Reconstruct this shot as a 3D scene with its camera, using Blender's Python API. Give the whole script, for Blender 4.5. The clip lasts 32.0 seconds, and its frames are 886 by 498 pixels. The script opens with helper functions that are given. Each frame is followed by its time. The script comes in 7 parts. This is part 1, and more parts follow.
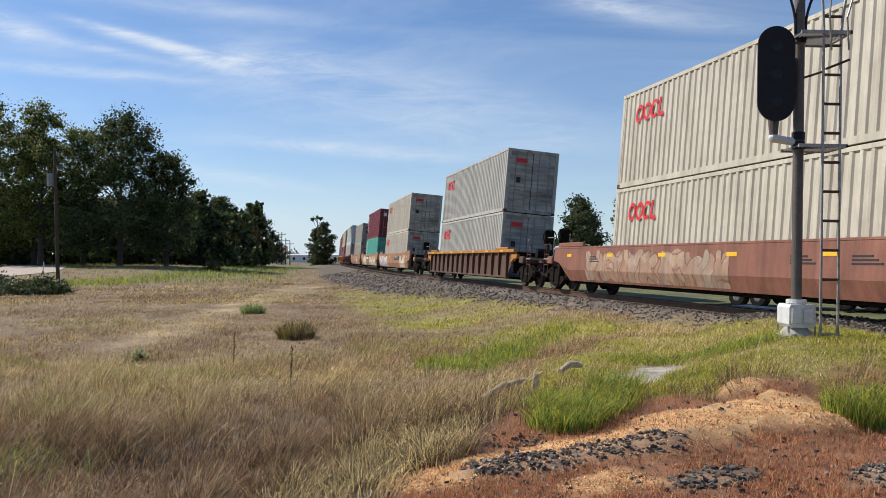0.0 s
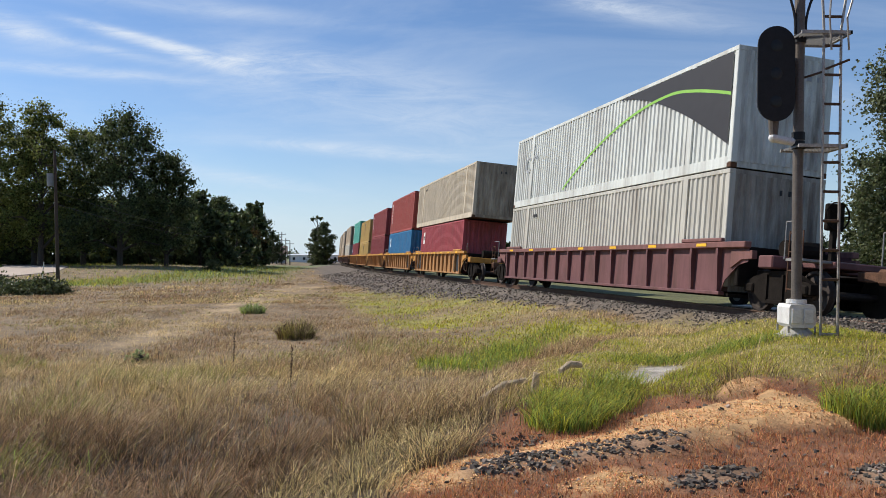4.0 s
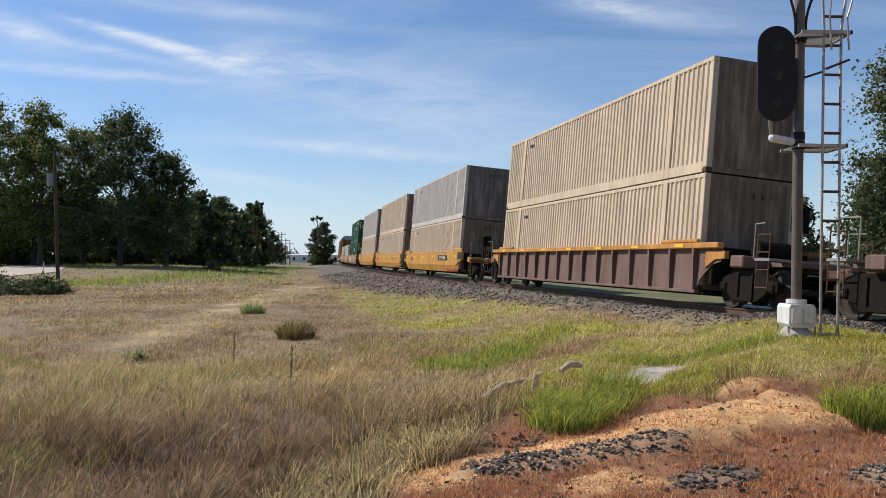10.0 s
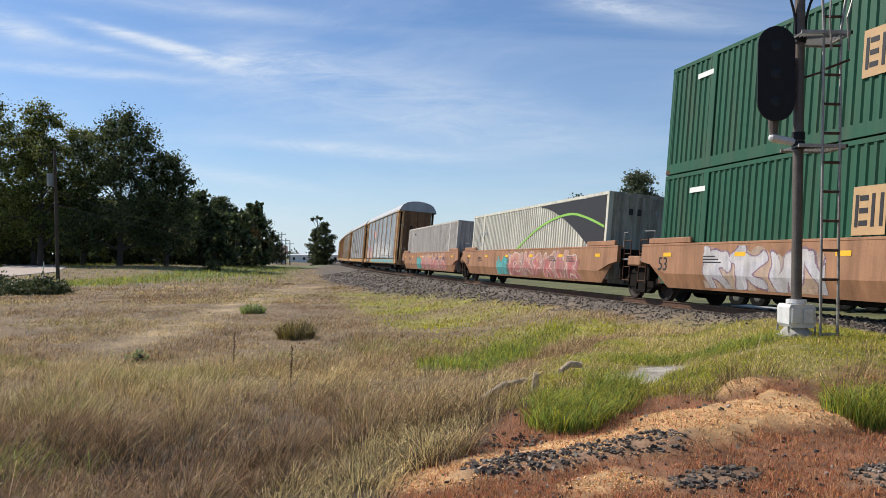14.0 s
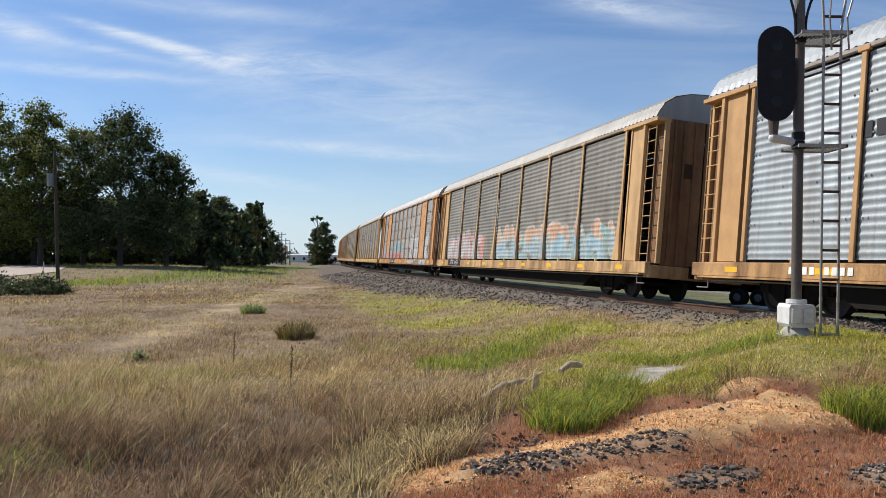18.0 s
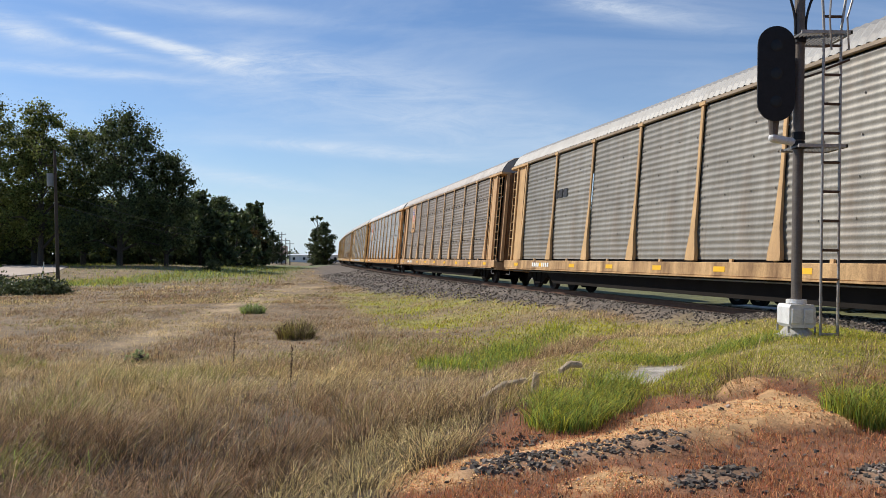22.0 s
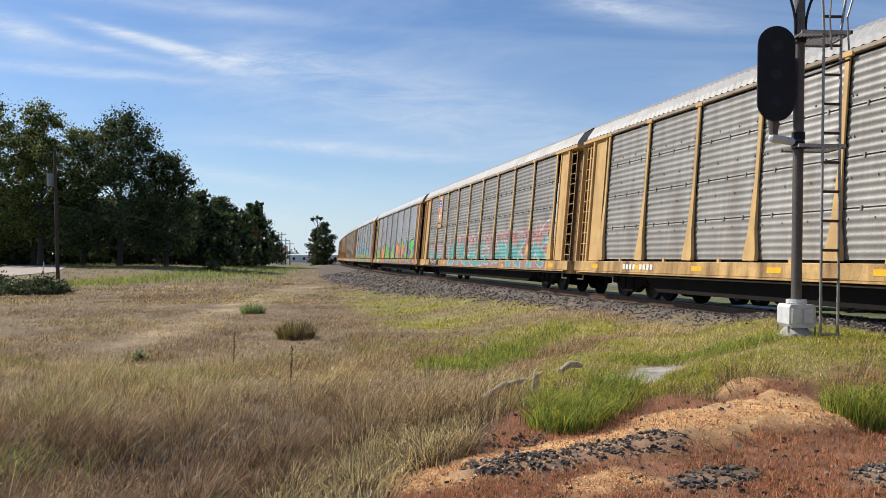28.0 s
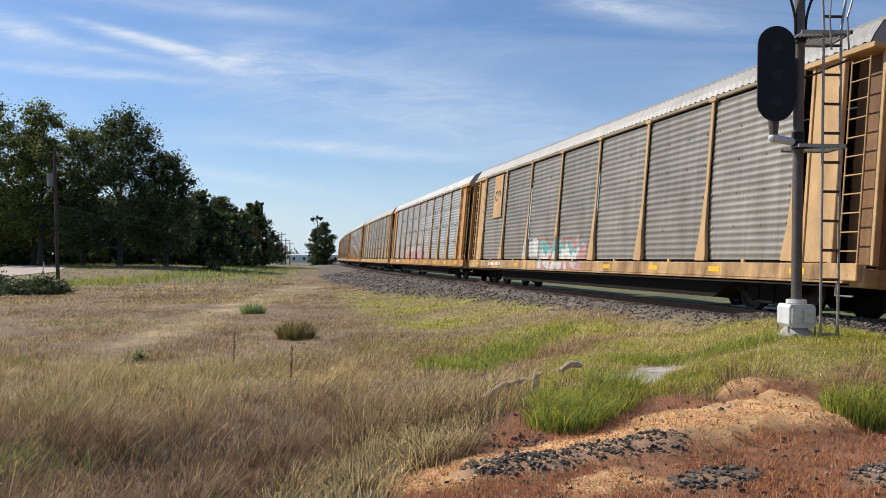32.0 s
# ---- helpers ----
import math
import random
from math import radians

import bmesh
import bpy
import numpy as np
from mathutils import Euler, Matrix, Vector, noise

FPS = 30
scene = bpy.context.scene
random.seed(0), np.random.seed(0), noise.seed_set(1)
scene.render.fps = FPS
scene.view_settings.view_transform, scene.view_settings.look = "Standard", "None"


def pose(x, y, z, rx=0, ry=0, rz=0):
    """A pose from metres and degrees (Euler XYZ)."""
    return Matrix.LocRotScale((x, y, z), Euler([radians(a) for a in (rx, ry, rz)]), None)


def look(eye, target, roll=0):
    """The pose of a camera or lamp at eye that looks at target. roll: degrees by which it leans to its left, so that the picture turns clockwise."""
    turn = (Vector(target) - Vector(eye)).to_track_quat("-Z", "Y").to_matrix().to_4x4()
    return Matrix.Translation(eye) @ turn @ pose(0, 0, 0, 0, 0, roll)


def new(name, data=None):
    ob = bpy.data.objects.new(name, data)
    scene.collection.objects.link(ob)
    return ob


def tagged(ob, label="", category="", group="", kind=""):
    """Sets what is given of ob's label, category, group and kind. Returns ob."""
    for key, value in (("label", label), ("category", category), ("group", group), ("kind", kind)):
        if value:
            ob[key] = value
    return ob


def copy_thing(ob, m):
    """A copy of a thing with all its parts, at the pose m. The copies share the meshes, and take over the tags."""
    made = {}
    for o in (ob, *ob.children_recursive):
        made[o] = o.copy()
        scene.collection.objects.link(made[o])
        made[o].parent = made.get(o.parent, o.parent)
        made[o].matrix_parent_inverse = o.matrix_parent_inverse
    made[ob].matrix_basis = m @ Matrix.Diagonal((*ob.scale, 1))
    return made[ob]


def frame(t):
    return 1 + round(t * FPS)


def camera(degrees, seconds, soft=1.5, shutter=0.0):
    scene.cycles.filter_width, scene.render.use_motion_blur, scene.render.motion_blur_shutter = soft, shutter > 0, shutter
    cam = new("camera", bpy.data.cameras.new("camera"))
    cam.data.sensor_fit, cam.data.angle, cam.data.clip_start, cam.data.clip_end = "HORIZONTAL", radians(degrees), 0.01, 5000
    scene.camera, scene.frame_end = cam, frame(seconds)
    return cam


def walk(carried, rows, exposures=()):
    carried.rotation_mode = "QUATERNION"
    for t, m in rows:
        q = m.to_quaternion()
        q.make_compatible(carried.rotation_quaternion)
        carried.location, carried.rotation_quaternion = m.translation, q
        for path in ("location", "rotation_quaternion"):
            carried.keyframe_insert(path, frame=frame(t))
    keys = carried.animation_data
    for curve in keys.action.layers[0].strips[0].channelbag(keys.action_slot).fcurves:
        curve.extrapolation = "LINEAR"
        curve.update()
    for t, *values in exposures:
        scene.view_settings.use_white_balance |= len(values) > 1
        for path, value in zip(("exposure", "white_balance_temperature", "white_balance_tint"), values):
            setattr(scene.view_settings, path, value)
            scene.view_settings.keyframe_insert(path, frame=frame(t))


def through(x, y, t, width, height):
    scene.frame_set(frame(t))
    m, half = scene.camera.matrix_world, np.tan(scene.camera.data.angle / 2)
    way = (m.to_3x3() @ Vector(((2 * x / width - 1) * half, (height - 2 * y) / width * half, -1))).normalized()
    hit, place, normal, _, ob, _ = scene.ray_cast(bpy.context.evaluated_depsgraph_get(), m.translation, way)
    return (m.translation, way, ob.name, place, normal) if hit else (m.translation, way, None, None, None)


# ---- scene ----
# camera on a tripod beside a crossing; x to the right, y ahead, z = 0 at the railhead level of the near track
cam = camera(58.15, 32.0, soft=0.8)
EYE = (0.0, 0.0, 1.249)
walk(cam, [(0.0, pose(*EYE, 90.64, 0, 0)), (32.0, pose(*EYE, 90.64, 0, 0))])
scene.view_settings.exposure = 0.24

# ---- world and sun ----
SUN_AZ, SUN_EL = radians(-66), radians(42)   # azimuth from +y towards +x
world = bpy.data.worlds.new("sky")
scene.world = world
world.use_nodes = True
wn = world.node_tree
wn.nodes.clear()
w_out = wn.nodes.new("ShaderNodeOutputWorld")
w_bg = wn.nodes.new("ShaderNodeBackground")
w_sky = wn.nodes.new("ShaderNodeTexSky")
w_sky.sky_type = "NISHITA"
w_sky.sun_disc = False
w_sky.sun_elevation, w_sky.sun_rotation = SUN_EL, SUN_AZ
w_sky.dust_density, w_sky.ozone_density, w_sky.air_density = 0.25, 2.2, 1.0
w_bg.inputs["Strength"].default_value = 0.086


def sky_node(kind, **props):
    nd = wn.nodes.new(kind)
    for k, v in props.items():
        if k == "op":
            nd.operation = v
    return nd


def sky_math(op, a, b=None):
    nd = sky_node("ShaderNodeMath", op=op)
    for i, v in enumerate((a, b)):
        if v is None:
            continue
        if isinstance(v, (int, float)):
            nd.inputs[i].default_value = v
        else:
            wn.links.new(v, nd.inputs[i])
    return nd.outputs[0]


# thin cirrus: soft streaks across the northern sky, torn by noise
w_co = sky_node("ShaderNodeTexCoord")
w_sep = sky_node("ShaderNodeSeparateXYZ")
wn.links.new(w_co.outputs["Generated"], w_sep.inputs[0])
ahead = sky_math("MAXIMUM", w_sep.outputs["Y"], 0.08)
w_uv = sky_node("ShaderNodeCombineXYZ")
wn.links.new(sky_math("DIVIDE", w_sep.outputs["X"], ahead), w_uv.inputs["X"])
wn.links.new(sky_math("DIVIDE", w_sep.outputs["Z"], ahead), w_uv.inputs["Y"])


def sky_noise(sx, sy, turn, scale, detail, lo, hi, rough=0.6, distort=0.0):
    mp = sky_node("ShaderNodeMapping")
    mp.inputs["Rotation"].default_value = (0, 0, turn)
    mp.inputs["Scale"].default_value = (sx, sy, 1)
    wn.links.new(w_uv.outputs[0], mp.inputs["Vector"])
    nz = sky_node("ShaderNodeTexNoise")
    nz.inputs["Scale"].default_value, nz.inputs["Detail"].default_value = scale, detail
    nz.inputs["Roughness"].default_value, nz.inputs["Distortion"].default_value = rough, distort
    wn.links.new(mp.outputs[0], nz.inputs["Vector"])
    mr = sky_node("ShaderNodeMapRange")
    mr.inputs["From Min"].default_value, mr.inputs["From Max"].default_value = lo, hi
    wn.links.new(nz.outputs["Fac"], mr.inputs["Value"])
    return mr.outputs[0]


torn = sky_math("ADD", sky_math("MULTIPLY", sky_noise(1.0, 5.0, 0.27, 9.0, 10, 0.3, 0.64, 0.72, 0.7), 0.85), 0.15)
w_fwd = sky_node("ShaderNodeMapRange")
w_fwd.inputs["From Min"].default_value, w_fwd.inputs["From Max"].default_value = 0.1, 0.6
wn.links.new(w_sep.outputs["Y"], w_fwd.inputs["Value"])
veil = sky_math("MULTIPLY", sky_math("MULTIPLY", sky_noise(0.8, 3.2, 0.2, 2.6, 9, 0.42, 0.85, 0.6, 0.8), 0.40), sky_math("ADD", sky_math("MULTIPLY", w_fwd.outputs[0], 0.92), 0.08))
total = veil
for u0, v0, turn, ln, wd, k in ((-0.39, 0.277, -0.27, 0.08, 0.007, 0.85), (-0.30, 0.249, -0.31, 0.07, 0.0085, 0.85), (-0.33, 0.266, -0.25, 0.12, 0.004, 0.5), (-0.17, 0.238, -0.2, 0.07, 0.010, 0.35), (-0.24, 0.243, -0.25, 0.04, 0.012, 0.6), (-0.2, 0.257, -0.12, 0.08, 0.014, 0.35), (-0.47, 0.236, -0.09, 0.15, 0.007, 0.75), (-0.43, 0.263, -0.2, 0.10, 0.006, 0.6),
                               (-0.545, 0.292, -0.35, 0.07, 0.016, 0.75), (-0.16, 0.140, -0.07, 0.13, 0.008, 0.7), (-0.04, 0.128, -0.05, 0.08, 0.008, 0.4), (-0.24, 0.098, -0.15, 0.1, 0.009, 0.6), (0.19, 0.322, -0.2, 0.075, 0.010, 0.6), (0.27, 0.31, -0.15, 0.12, 0.02, 0.4),
                               (-0.12, 0.2, -0.16, 0.24, 0.04, 0.32), (-0.05, 0.23, -0.2, 0.16, 0.02, 0.25), (-0.3, 0.315, -0.12, 0.2, 0.010, 0.4), (-0.36, 0.06, 0.0, 0.25, 0.02, 0.35), (0.05, 0.165, -0.1, 0.2, 0.03, 0.22), (0.5, 0.2, -0.1, 0.2, 0.02, 0.3)):
    mp = sky_node("ShaderNodeMapping")
    mp.vector_type = "TEXTURE"
    mp.inputs["Location"].default_value = (u0, v0, 0)
    mp.inputs["Rotation"].default_value = (0, 0, turn)
    mp.inputs["Scale"].default_value = (ln, wd, 1)
    wn.links.new(w_uv.outputs[0], mp.inputs["Vector"])
    dt = sky_node("ShaderNodeVectorMath", op="DOT_PRODUCT")
    wn.links.new(mp.outputs[0], dt.inputs[0])
    wn.links.new(mp.outputs[0], dt.inputs[1])
    g = sky_math("POWER", 2.718, sky_math("MULTIPLY", dt.outputs["Value"], -1.0))
    total = sky_math("ADD", total, sky_math("MULTIPLY", sky_math("MULTIPLY", g, torn), k))
cloud = sky_math("MINIMUM", sky_math("MULTIPLY", total, 0.8), 0.85)
w_mix = sky_node("ShaderNodeMixRGB")
wn.links.new(cloud, w_mix.inputs["Fac"])
w_tint = sky_node("ShaderNodeMixRGB")
w_tint.blend_type = "MULTIPLY"
w_tint.inputs["Fac"].default_value = 1.0
w_tint.inputs["Color2"].default_value = (0.80, 0.95, 1.16, 1)
wn.links.new(w_sky.outputs[0], w_tint.inputs["Color1"])
# pale haze towards the horizon
w_haze = sky_node("ShaderNodeMixRGB")
wn.links.new(sky_math("MULTIPLY", sky_math("POWER", 2.718, sky_math("MULTIPLY", sky_math("ABSOLUTE", w_sep.outputs["Z"]), -13.0)), sky_math("ADD", sky_math("MULTIPLY", w_fwd.outputs[0], 0.6), 0.2)), w_haze.inputs["Fac"])
wn.links.new(w_tint.outputs[0], w_haze.inputs["Color1"])
w_haze.inputs["Color2"].default_value = (6.4, 7.7, 9.0, 1)
wn.links.new(w_haze.outputs[0], w_mix.inputs["Color1"])
w_mix.inputs["Color2"].default_value = (7.6, 8.3, 9.2, 1)
wn.links.new(w_mix.outputs[0], w_bg.inputs["Color"])
wn.links.new(w_bg.outputs[0], w_out.inputs["Surface"])
sun = new("sun", bpy.data.lights.new("sun", "SUN"))
sun.data.energy, sun.data.angle, sun.data.color = 4.4, radians(0.53), (1.0, 0.94, 0.85)
sun_from = Vector((math.sin(SUN_AZ) * math.cos(SUN_EL), math.cos(SUN_AZ) * math.cos(SUN_EL), math.sin(SUN_EL)))
sun.matrix_world = look(sun_from * 50, (0, 0, 0))

# ---- materials ----
MATS = {}


def mat(name, colour, rough=0.7, metal=0.0, var=0.12, scale=3.0, bump=0.0, dirt=0.0, dirt_colour=(0.12, 0.08, 0.05), per_object=0.0, fine=40.0, gloss=0.28, dirt_from=0.47, streak=0.0):
    """A surface with grain at two scales, dirt blotches and streaks, and fine relief."""
    if name in MATS:
        return MATS[name]
    m = bpy.data.materials.new(name)
    m.use_nodes = True
    n, l = m.node_tree.nodes, m.node_tree.links
    b = n["Principled BSDF"]
    b.inputs["Roughness"].default_value, b.inputs["Metallic"].default_value = rough, metal
    b.inputs["Specular IOR Level"].default_value = gloss
    co = n.new("ShaderNodeTexCoord")
    big = n.new("ShaderNodeTexNoise")
    big.inputs["Scale"].default_value, big.inputs["Detail"].default_value = scale, 5
    small = n.new("ShaderNodeTexNoise")
    small.inputs["Scale"].default_value, small.inputs["Detail"].default_value = fine, 3
    l.new(co.outputs["Object"], big.inputs["Vector"])
    l.new(co.outputs["Object"], small.inputs["Vector"])
    add = n.new("ShaderNodeMath")
    add.operation = "ADD"
    l.new(big.outputs["Fac"], add.inputs[0])
    l.new(small.outputs["Fac"], add.inputs[1])
    ramp = n.new("ShaderNodeMapRange")
    ramp.inputs["From Min"].default_value, ramp.inputs["From Max"].default_value = 0.6, 1.4
    ramp.inputs["To Min"].default_value, ramp.inputs["To Max"].default_value = 1 - 1.6 * var, 1 + 1.6 * var
    l.new(add.outputs[0], ramp.inputs["Value"])
    hsv = n.new("ShaderNodeHueSaturation")
    hsv.inputs["Color"].default_value = (*colour, 1)
    last = ramp.outputs[0]
    if per_object:
        info = n.new("ShaderNodeObjectInfo")
        rr = n.new("ShaderNodeMapRange")
        rr.inputs["To Min"].default_value, rr.inputs["To Max"].default_value = 1 - per_object, 1 + per_object
        l.new(info.outputs["Random"], rr.inputs["Value"])
        mul = n.new("ShaderNodeMath")
        mul.operation = "MULTIPLY"
        l.new(last, mul.inputs[0])
        l.new(rr.outputs[0], mul.inputs[1])
        last = mul.outputs[0]
    l.new(last, hsv.inputs["Value"])
    col = hsv.outputs[0]
    if dirt:
        mapn = n.new("ShaderNodeMapping")
        mapn.inputs["Scale"].default_value = (1.1, 1.1, 0.22)
        l.new(co.outputs["Object"], mapn.inputs["Vector"])
        dn = n.new("ShaderNodeTexNoise")
        dn.inputs["Scale"].default_value, dn.inputs["Detail"].default_value, dn.inputs["Roughness"].default_value = 1.7, 8, 0.65
        l.new(mapn.outputs[0], dn.inputs["Vector"])
        dr = n.new("ShaderNodeMapRange")
        dr.inputs["From Min"].default_value, dr.inputs["From Max"].default_value = dirt_from, dirt_from + 0.28
        dr.inputs["To Max"].default_value = dirt
        l.new(dn.outputs["Fac"], dr.inputs["Value"])
        mix = n.new("ShaderNodeMixRGB")
        l.new(dr.outputs[0], mix.inputs["Fac"])
        l.new(col, mix.inputs["Color1"])
        mix.inputs["Color2"].default_value = (*dirt_colour, 1)
        col = mix.outputs[0]
    if streak:
        # narrow runs of grime down the sheet, broken up by a coarse noise
        st = n.new("ShaderNodeMapping")
        st.inputs["Scale"].default_value = (6.0, 3.0, 0.35)
        l.new(co.outputs["Object"], st.inputs["Vector"])
        sn_ = n.new("ShaderNodeTexNoise")
        sn_.inputs["Scale"].default_value, sn_.inputs["Detail"].default_value, sn_.inputs["Roughness"].default_value = 1.3, 6, 0.6
        l.new(st.outputs[0], sn_.inputs["Vector"])
        sr = n.new("ShaderNodeMapRange")
        sr.inputs["From Min"].default_value, sr.inputs["From Max"].default_value = 0.34, 0.66
        sr.inputs["To Min"].default_value, sr.inputs["To Max"].default_value = 1 - streak, 1 + 0.5 * streak
        l.new(sn_.outputs["Fac"], sr.inputs["Value"])
        sh = n.new("ShaderNodeHueSaturation")
        l.new(sr.outputs[0], sh.inputs["Value"])
        l.new(col, sh.inputs["Color"])
        col = sh.outputs[0]
    l.new(col, b.inputs["Base Color"])
    if bump:
        bp = n.new("ShaderNodeBump")
        bp.inputs["Strength"].default_value, bp.inputs["Distance"].default_value = bump, 0.02
        l.new(add.outputs[0], bp.inputs["Height"])
        l.new(bp.outputs[0], b.inputs["Normal"])
    MATS[name] = m
    return m


# ---- mesh helpers ----
def box(bm, x0, x1, y0, y1, z0, z1, bevel=0.0):
    """An axis-parallel block added to bm, with bevelled edges where asked for."""
    v = [bm.verts.new((x, y, z)) for x in (x0, x1) for y in (y0, y1) for z in (z0, z1)]
    fs = [bm.faces.new([v[i] for i in q]) for q in ((0, 1, 3, 2), (4, 6, 7, 5), (0, 4, 5, 1), (2, 3, 7, 6), (0, 2, 6, 4), (1, 5, 7, 3))]
    if bevel:
        es = list({e for f in fs for e in f.edges})
        bmesh.ops.bevel(bm, geom=es, offset=bevel, segments=1, affect="EDGES", profile=0.5)
    return bm


def tube(bm, a, b, r, seg=8, r2=None):
    """A round bar from a to b."""
    a, b = Vector(a), Vector(b)
    d = b - a
    m = Matrix.Translation((a + b) / 2) @ d.to_track_quat("Z", "Y").to_matrix().to_4x4()
    bmesh.ops.create_cone(bm, cap_ends=True, segments=seg, radius1=r, radius2=r if r2 is None else r2, depth=d.length, matrix=m)
    return bm


def prism(bm, pts, axis, a, b):
    """A plate: the outline pts (pairs) swept along axis 'x', 'y' or 'z' from a to b."""
    put = {"x": lambda u, v, w: (w, u, v), "y": lambda u, v, w: (u, w, v), "z": lambda u, v, w: (u, v, w)}[axis]
    lo = [bm.verts.new(put(u, v, a)) for u, v in pts]
    hi = [bm.verts.new(put(u, v, b)) for u, v in pts]
    k = len(pts)
    bm.faces.new(lo)
    bm.faces.new(hi[::-1])
    for i in range(k):
        bm.faces.new((lo[i], hi[i], hi[(i + 1) % k], lo[(i + 1) % k]))
    bmesh.ops.recalc_face_normals(bm, faces=bm.faces)
    return bm


def mesh_of(bm, name, material=None):
    me = bpy.data.meshes.new(name)
    bm.to_mesh(me)
    bm.free()
    if material:
        me.materials.append(material)
    return me


def part(name, bm, material, parent, label="", at=None):
    """Links a bmesh (or a ready mesh) as one mesh object under a thing or under a part."""
    me = bm if isinstance(bm, bpy.types.Mesh) else mesh_of(bm, name, material)
    ob = new(name, me)
    ob.parent = parent
    if at is not None:
        ob.matrix_basis = at
    if label:
        tagged(ob, label)
    return ob


def thing(name, label, category, group="", at=None, kind=""):
    ob = new(name)
    ob.empty_display_size = 0.2
    if at is not None:
        ob.matrix_world = at
    return tagged(ob, label, category, group, kind)


def bmn():
    return bmesh.new()


# ---- the track's line: s in metres along the travel, s = 0 abreast of the signal ----
STEP = 2.0
S_LO, S_HI = -1250.0, 1050.0


def track_table():
    """Points and headings of the centre line."""
    def bend(s):
        return min(max(0.0007992 + 2.97e-6 * s, 0.00035), 0.0009)
    out = {}
    for sign in (1, -1):
        x, y, h, s = 6.9336, 21.998, -1.33715, 0.0
        out[0] = (x, y, h)
        for i in range(1, int((S_HI if sign > 0 else -S_LO) / STEP) + 1):
            hm = h + sign * bend(s) * STEP / 2
            x, y = x + sign * STEP * math.cos(hm), y + sign * STEP * math.sin(hm)
            s += sign * STEP
            h += sign * bend(s - sign * STEP / 2) * STEP
            out[sign * i] = (x, y, h)
    return out


LINE = track_table()


def on_track(s):
    """x, y and heading of the centre line at s."""
    i = math.floor(s / STEP)
    f = s / STEP - i
    a, b = LINE[i], LINE[i + 1]
    return tuple(p + (q - p) * f for p, q in zip(a, b))


def off_track(x, y):
    """s and the offset from the centre line of a place, positive on the side of the field."""
    s = 22.0 - y
    for _ in range(4):
        px, py, h = on_track(min(max(s, S_LO + 10), S_HI - 10))
        s += (x - px) * math.cos(h) + (y - py) * math.sin(h)
    px, py, h = on_track(min(max(s, S_LO + 10), S_HI - 10))
    return s, (x - px) * math.sin(h) - (y - py) * math.cos(h)


CANT = -5.05
SPEED, SLOWING = 25.703, -0.07841


def gone(t):
    """How far the train has come since the clip's start."""
    return SPEED * t + SLOWING * ((t - 9) ** 2 - 81) / 2


def car_pose(s, base):
    """The pose on the canted curve of a car of that truck base."""
    ax, ay, _ = on_track(s - base / 2)
    bx, by, _ = on_track(s + base / 2)
    return pose((ax + bx) / 2, (ay + by) / 2, 0, 0, 0, math.degrees(math.atan2(by - ay, bx - ax))) @ pose(0, 0, 0, CANT, 0, 0)


TRAIN = []   # (thing, s at the start, truck base)
WHEELS = []


def smooth(a, b, v):
    u = min(max((v - a) / (b - a), 0.0), 1.0)
    return u * u * (3 - 2 * u)


def lie(x, y):
    """The height of the ground."""
    s, d = off_track(x, y)
    w = x - (-0.6 + 0.36 * (y - 5))
    if d < 0:
        z = -0.75 + 0.15 * smooth(-30, -8, d)
        b = -0.2 if d > -1.5 else -0.2 - 0.16 * (-1.5 - d)
        z = max(z, b)
    else:
        fade = 1 - smooth(22, 34, y)
        m = smooth(-2.2, 0.6, w) * fade
        z = -0.85 + 0.47 * m + 0.42 * smooth(1.2, 3.4, w) * smooth(7.5, 10.5, y) * fade
        b = -0.2 if d < 1.5 else -0.2 - 0.145 * (d - 1.5)
        z = max(z, b) if d < 6.5 else z
    if x < 0 or d > 6:
        z += 1.0 * smooth(72, 115, math.hypot(x, y)) * smooth(8, 30, d)
    z += 0.05 * noise.noise(Vector((x * 0.35, y * 0.35, 0))) + 0.02 * noise.noise(Vector((x * 1.7, y * 1.7, 3)))
    return z

TREAD = mat("polished_tread", (0.5, 0.48, 0.46), 0.25, 1.0, var=0.08)


# ---- what grows and lies where ----
def seg_far(x, y, a, b):
    """The distance from the line a-b, arrays welcome."""
    ax, ay, bx, by = *a, *b
    u = np.clip(((x - ax) * (bx - ax) + (y - ay) * (by - ay)) / ((bx - ax) ** 2 + (by - ay) ** 2), 0, 1)
    return np.hypot(x - ax - u * (bx - ax), y - ay - u * (by - ay))


def soft(a, b, v):
    u = np.clip((v - a) / (b - a), 0, 1)
    return u * u * (3 - 2 * u)


_tab = np.array([on_track(s) for s in np.arange(-300, 60, 2.0)])


def side_of(x, y):
    """Offset from the track's centre line for arrays: positive towards the field."""
    order = np.argsort(_tab[:, 1])
    tx = np.interp(y, _tab[order, 1], _tab[order, 0])
    th = np.interp(y, _tab[order, 1], _tab[order, 2])
    return -(x - tx) * np.abs(np.sin(th))


def wob(x, y, scale, seed):
    """Smooth noise for arrays, about -1 to 1: a few turned waves."""
    r = np.random.RandomState(seed)
    out = 0
    for k in range(6):
        a, f, p = r.uniform(0, 6.28), scale * r.uniform(0.6, 1.9), r.uniform(0, 6.28)
        out = out + np.sin((x * np.cos(a) + y * np.sin(a)) * f + p + 1.3 * np.sin((x * np.sin(a) - y * np.cos(a)) * f * 0.7 + p * 2))
    return out / 3.2


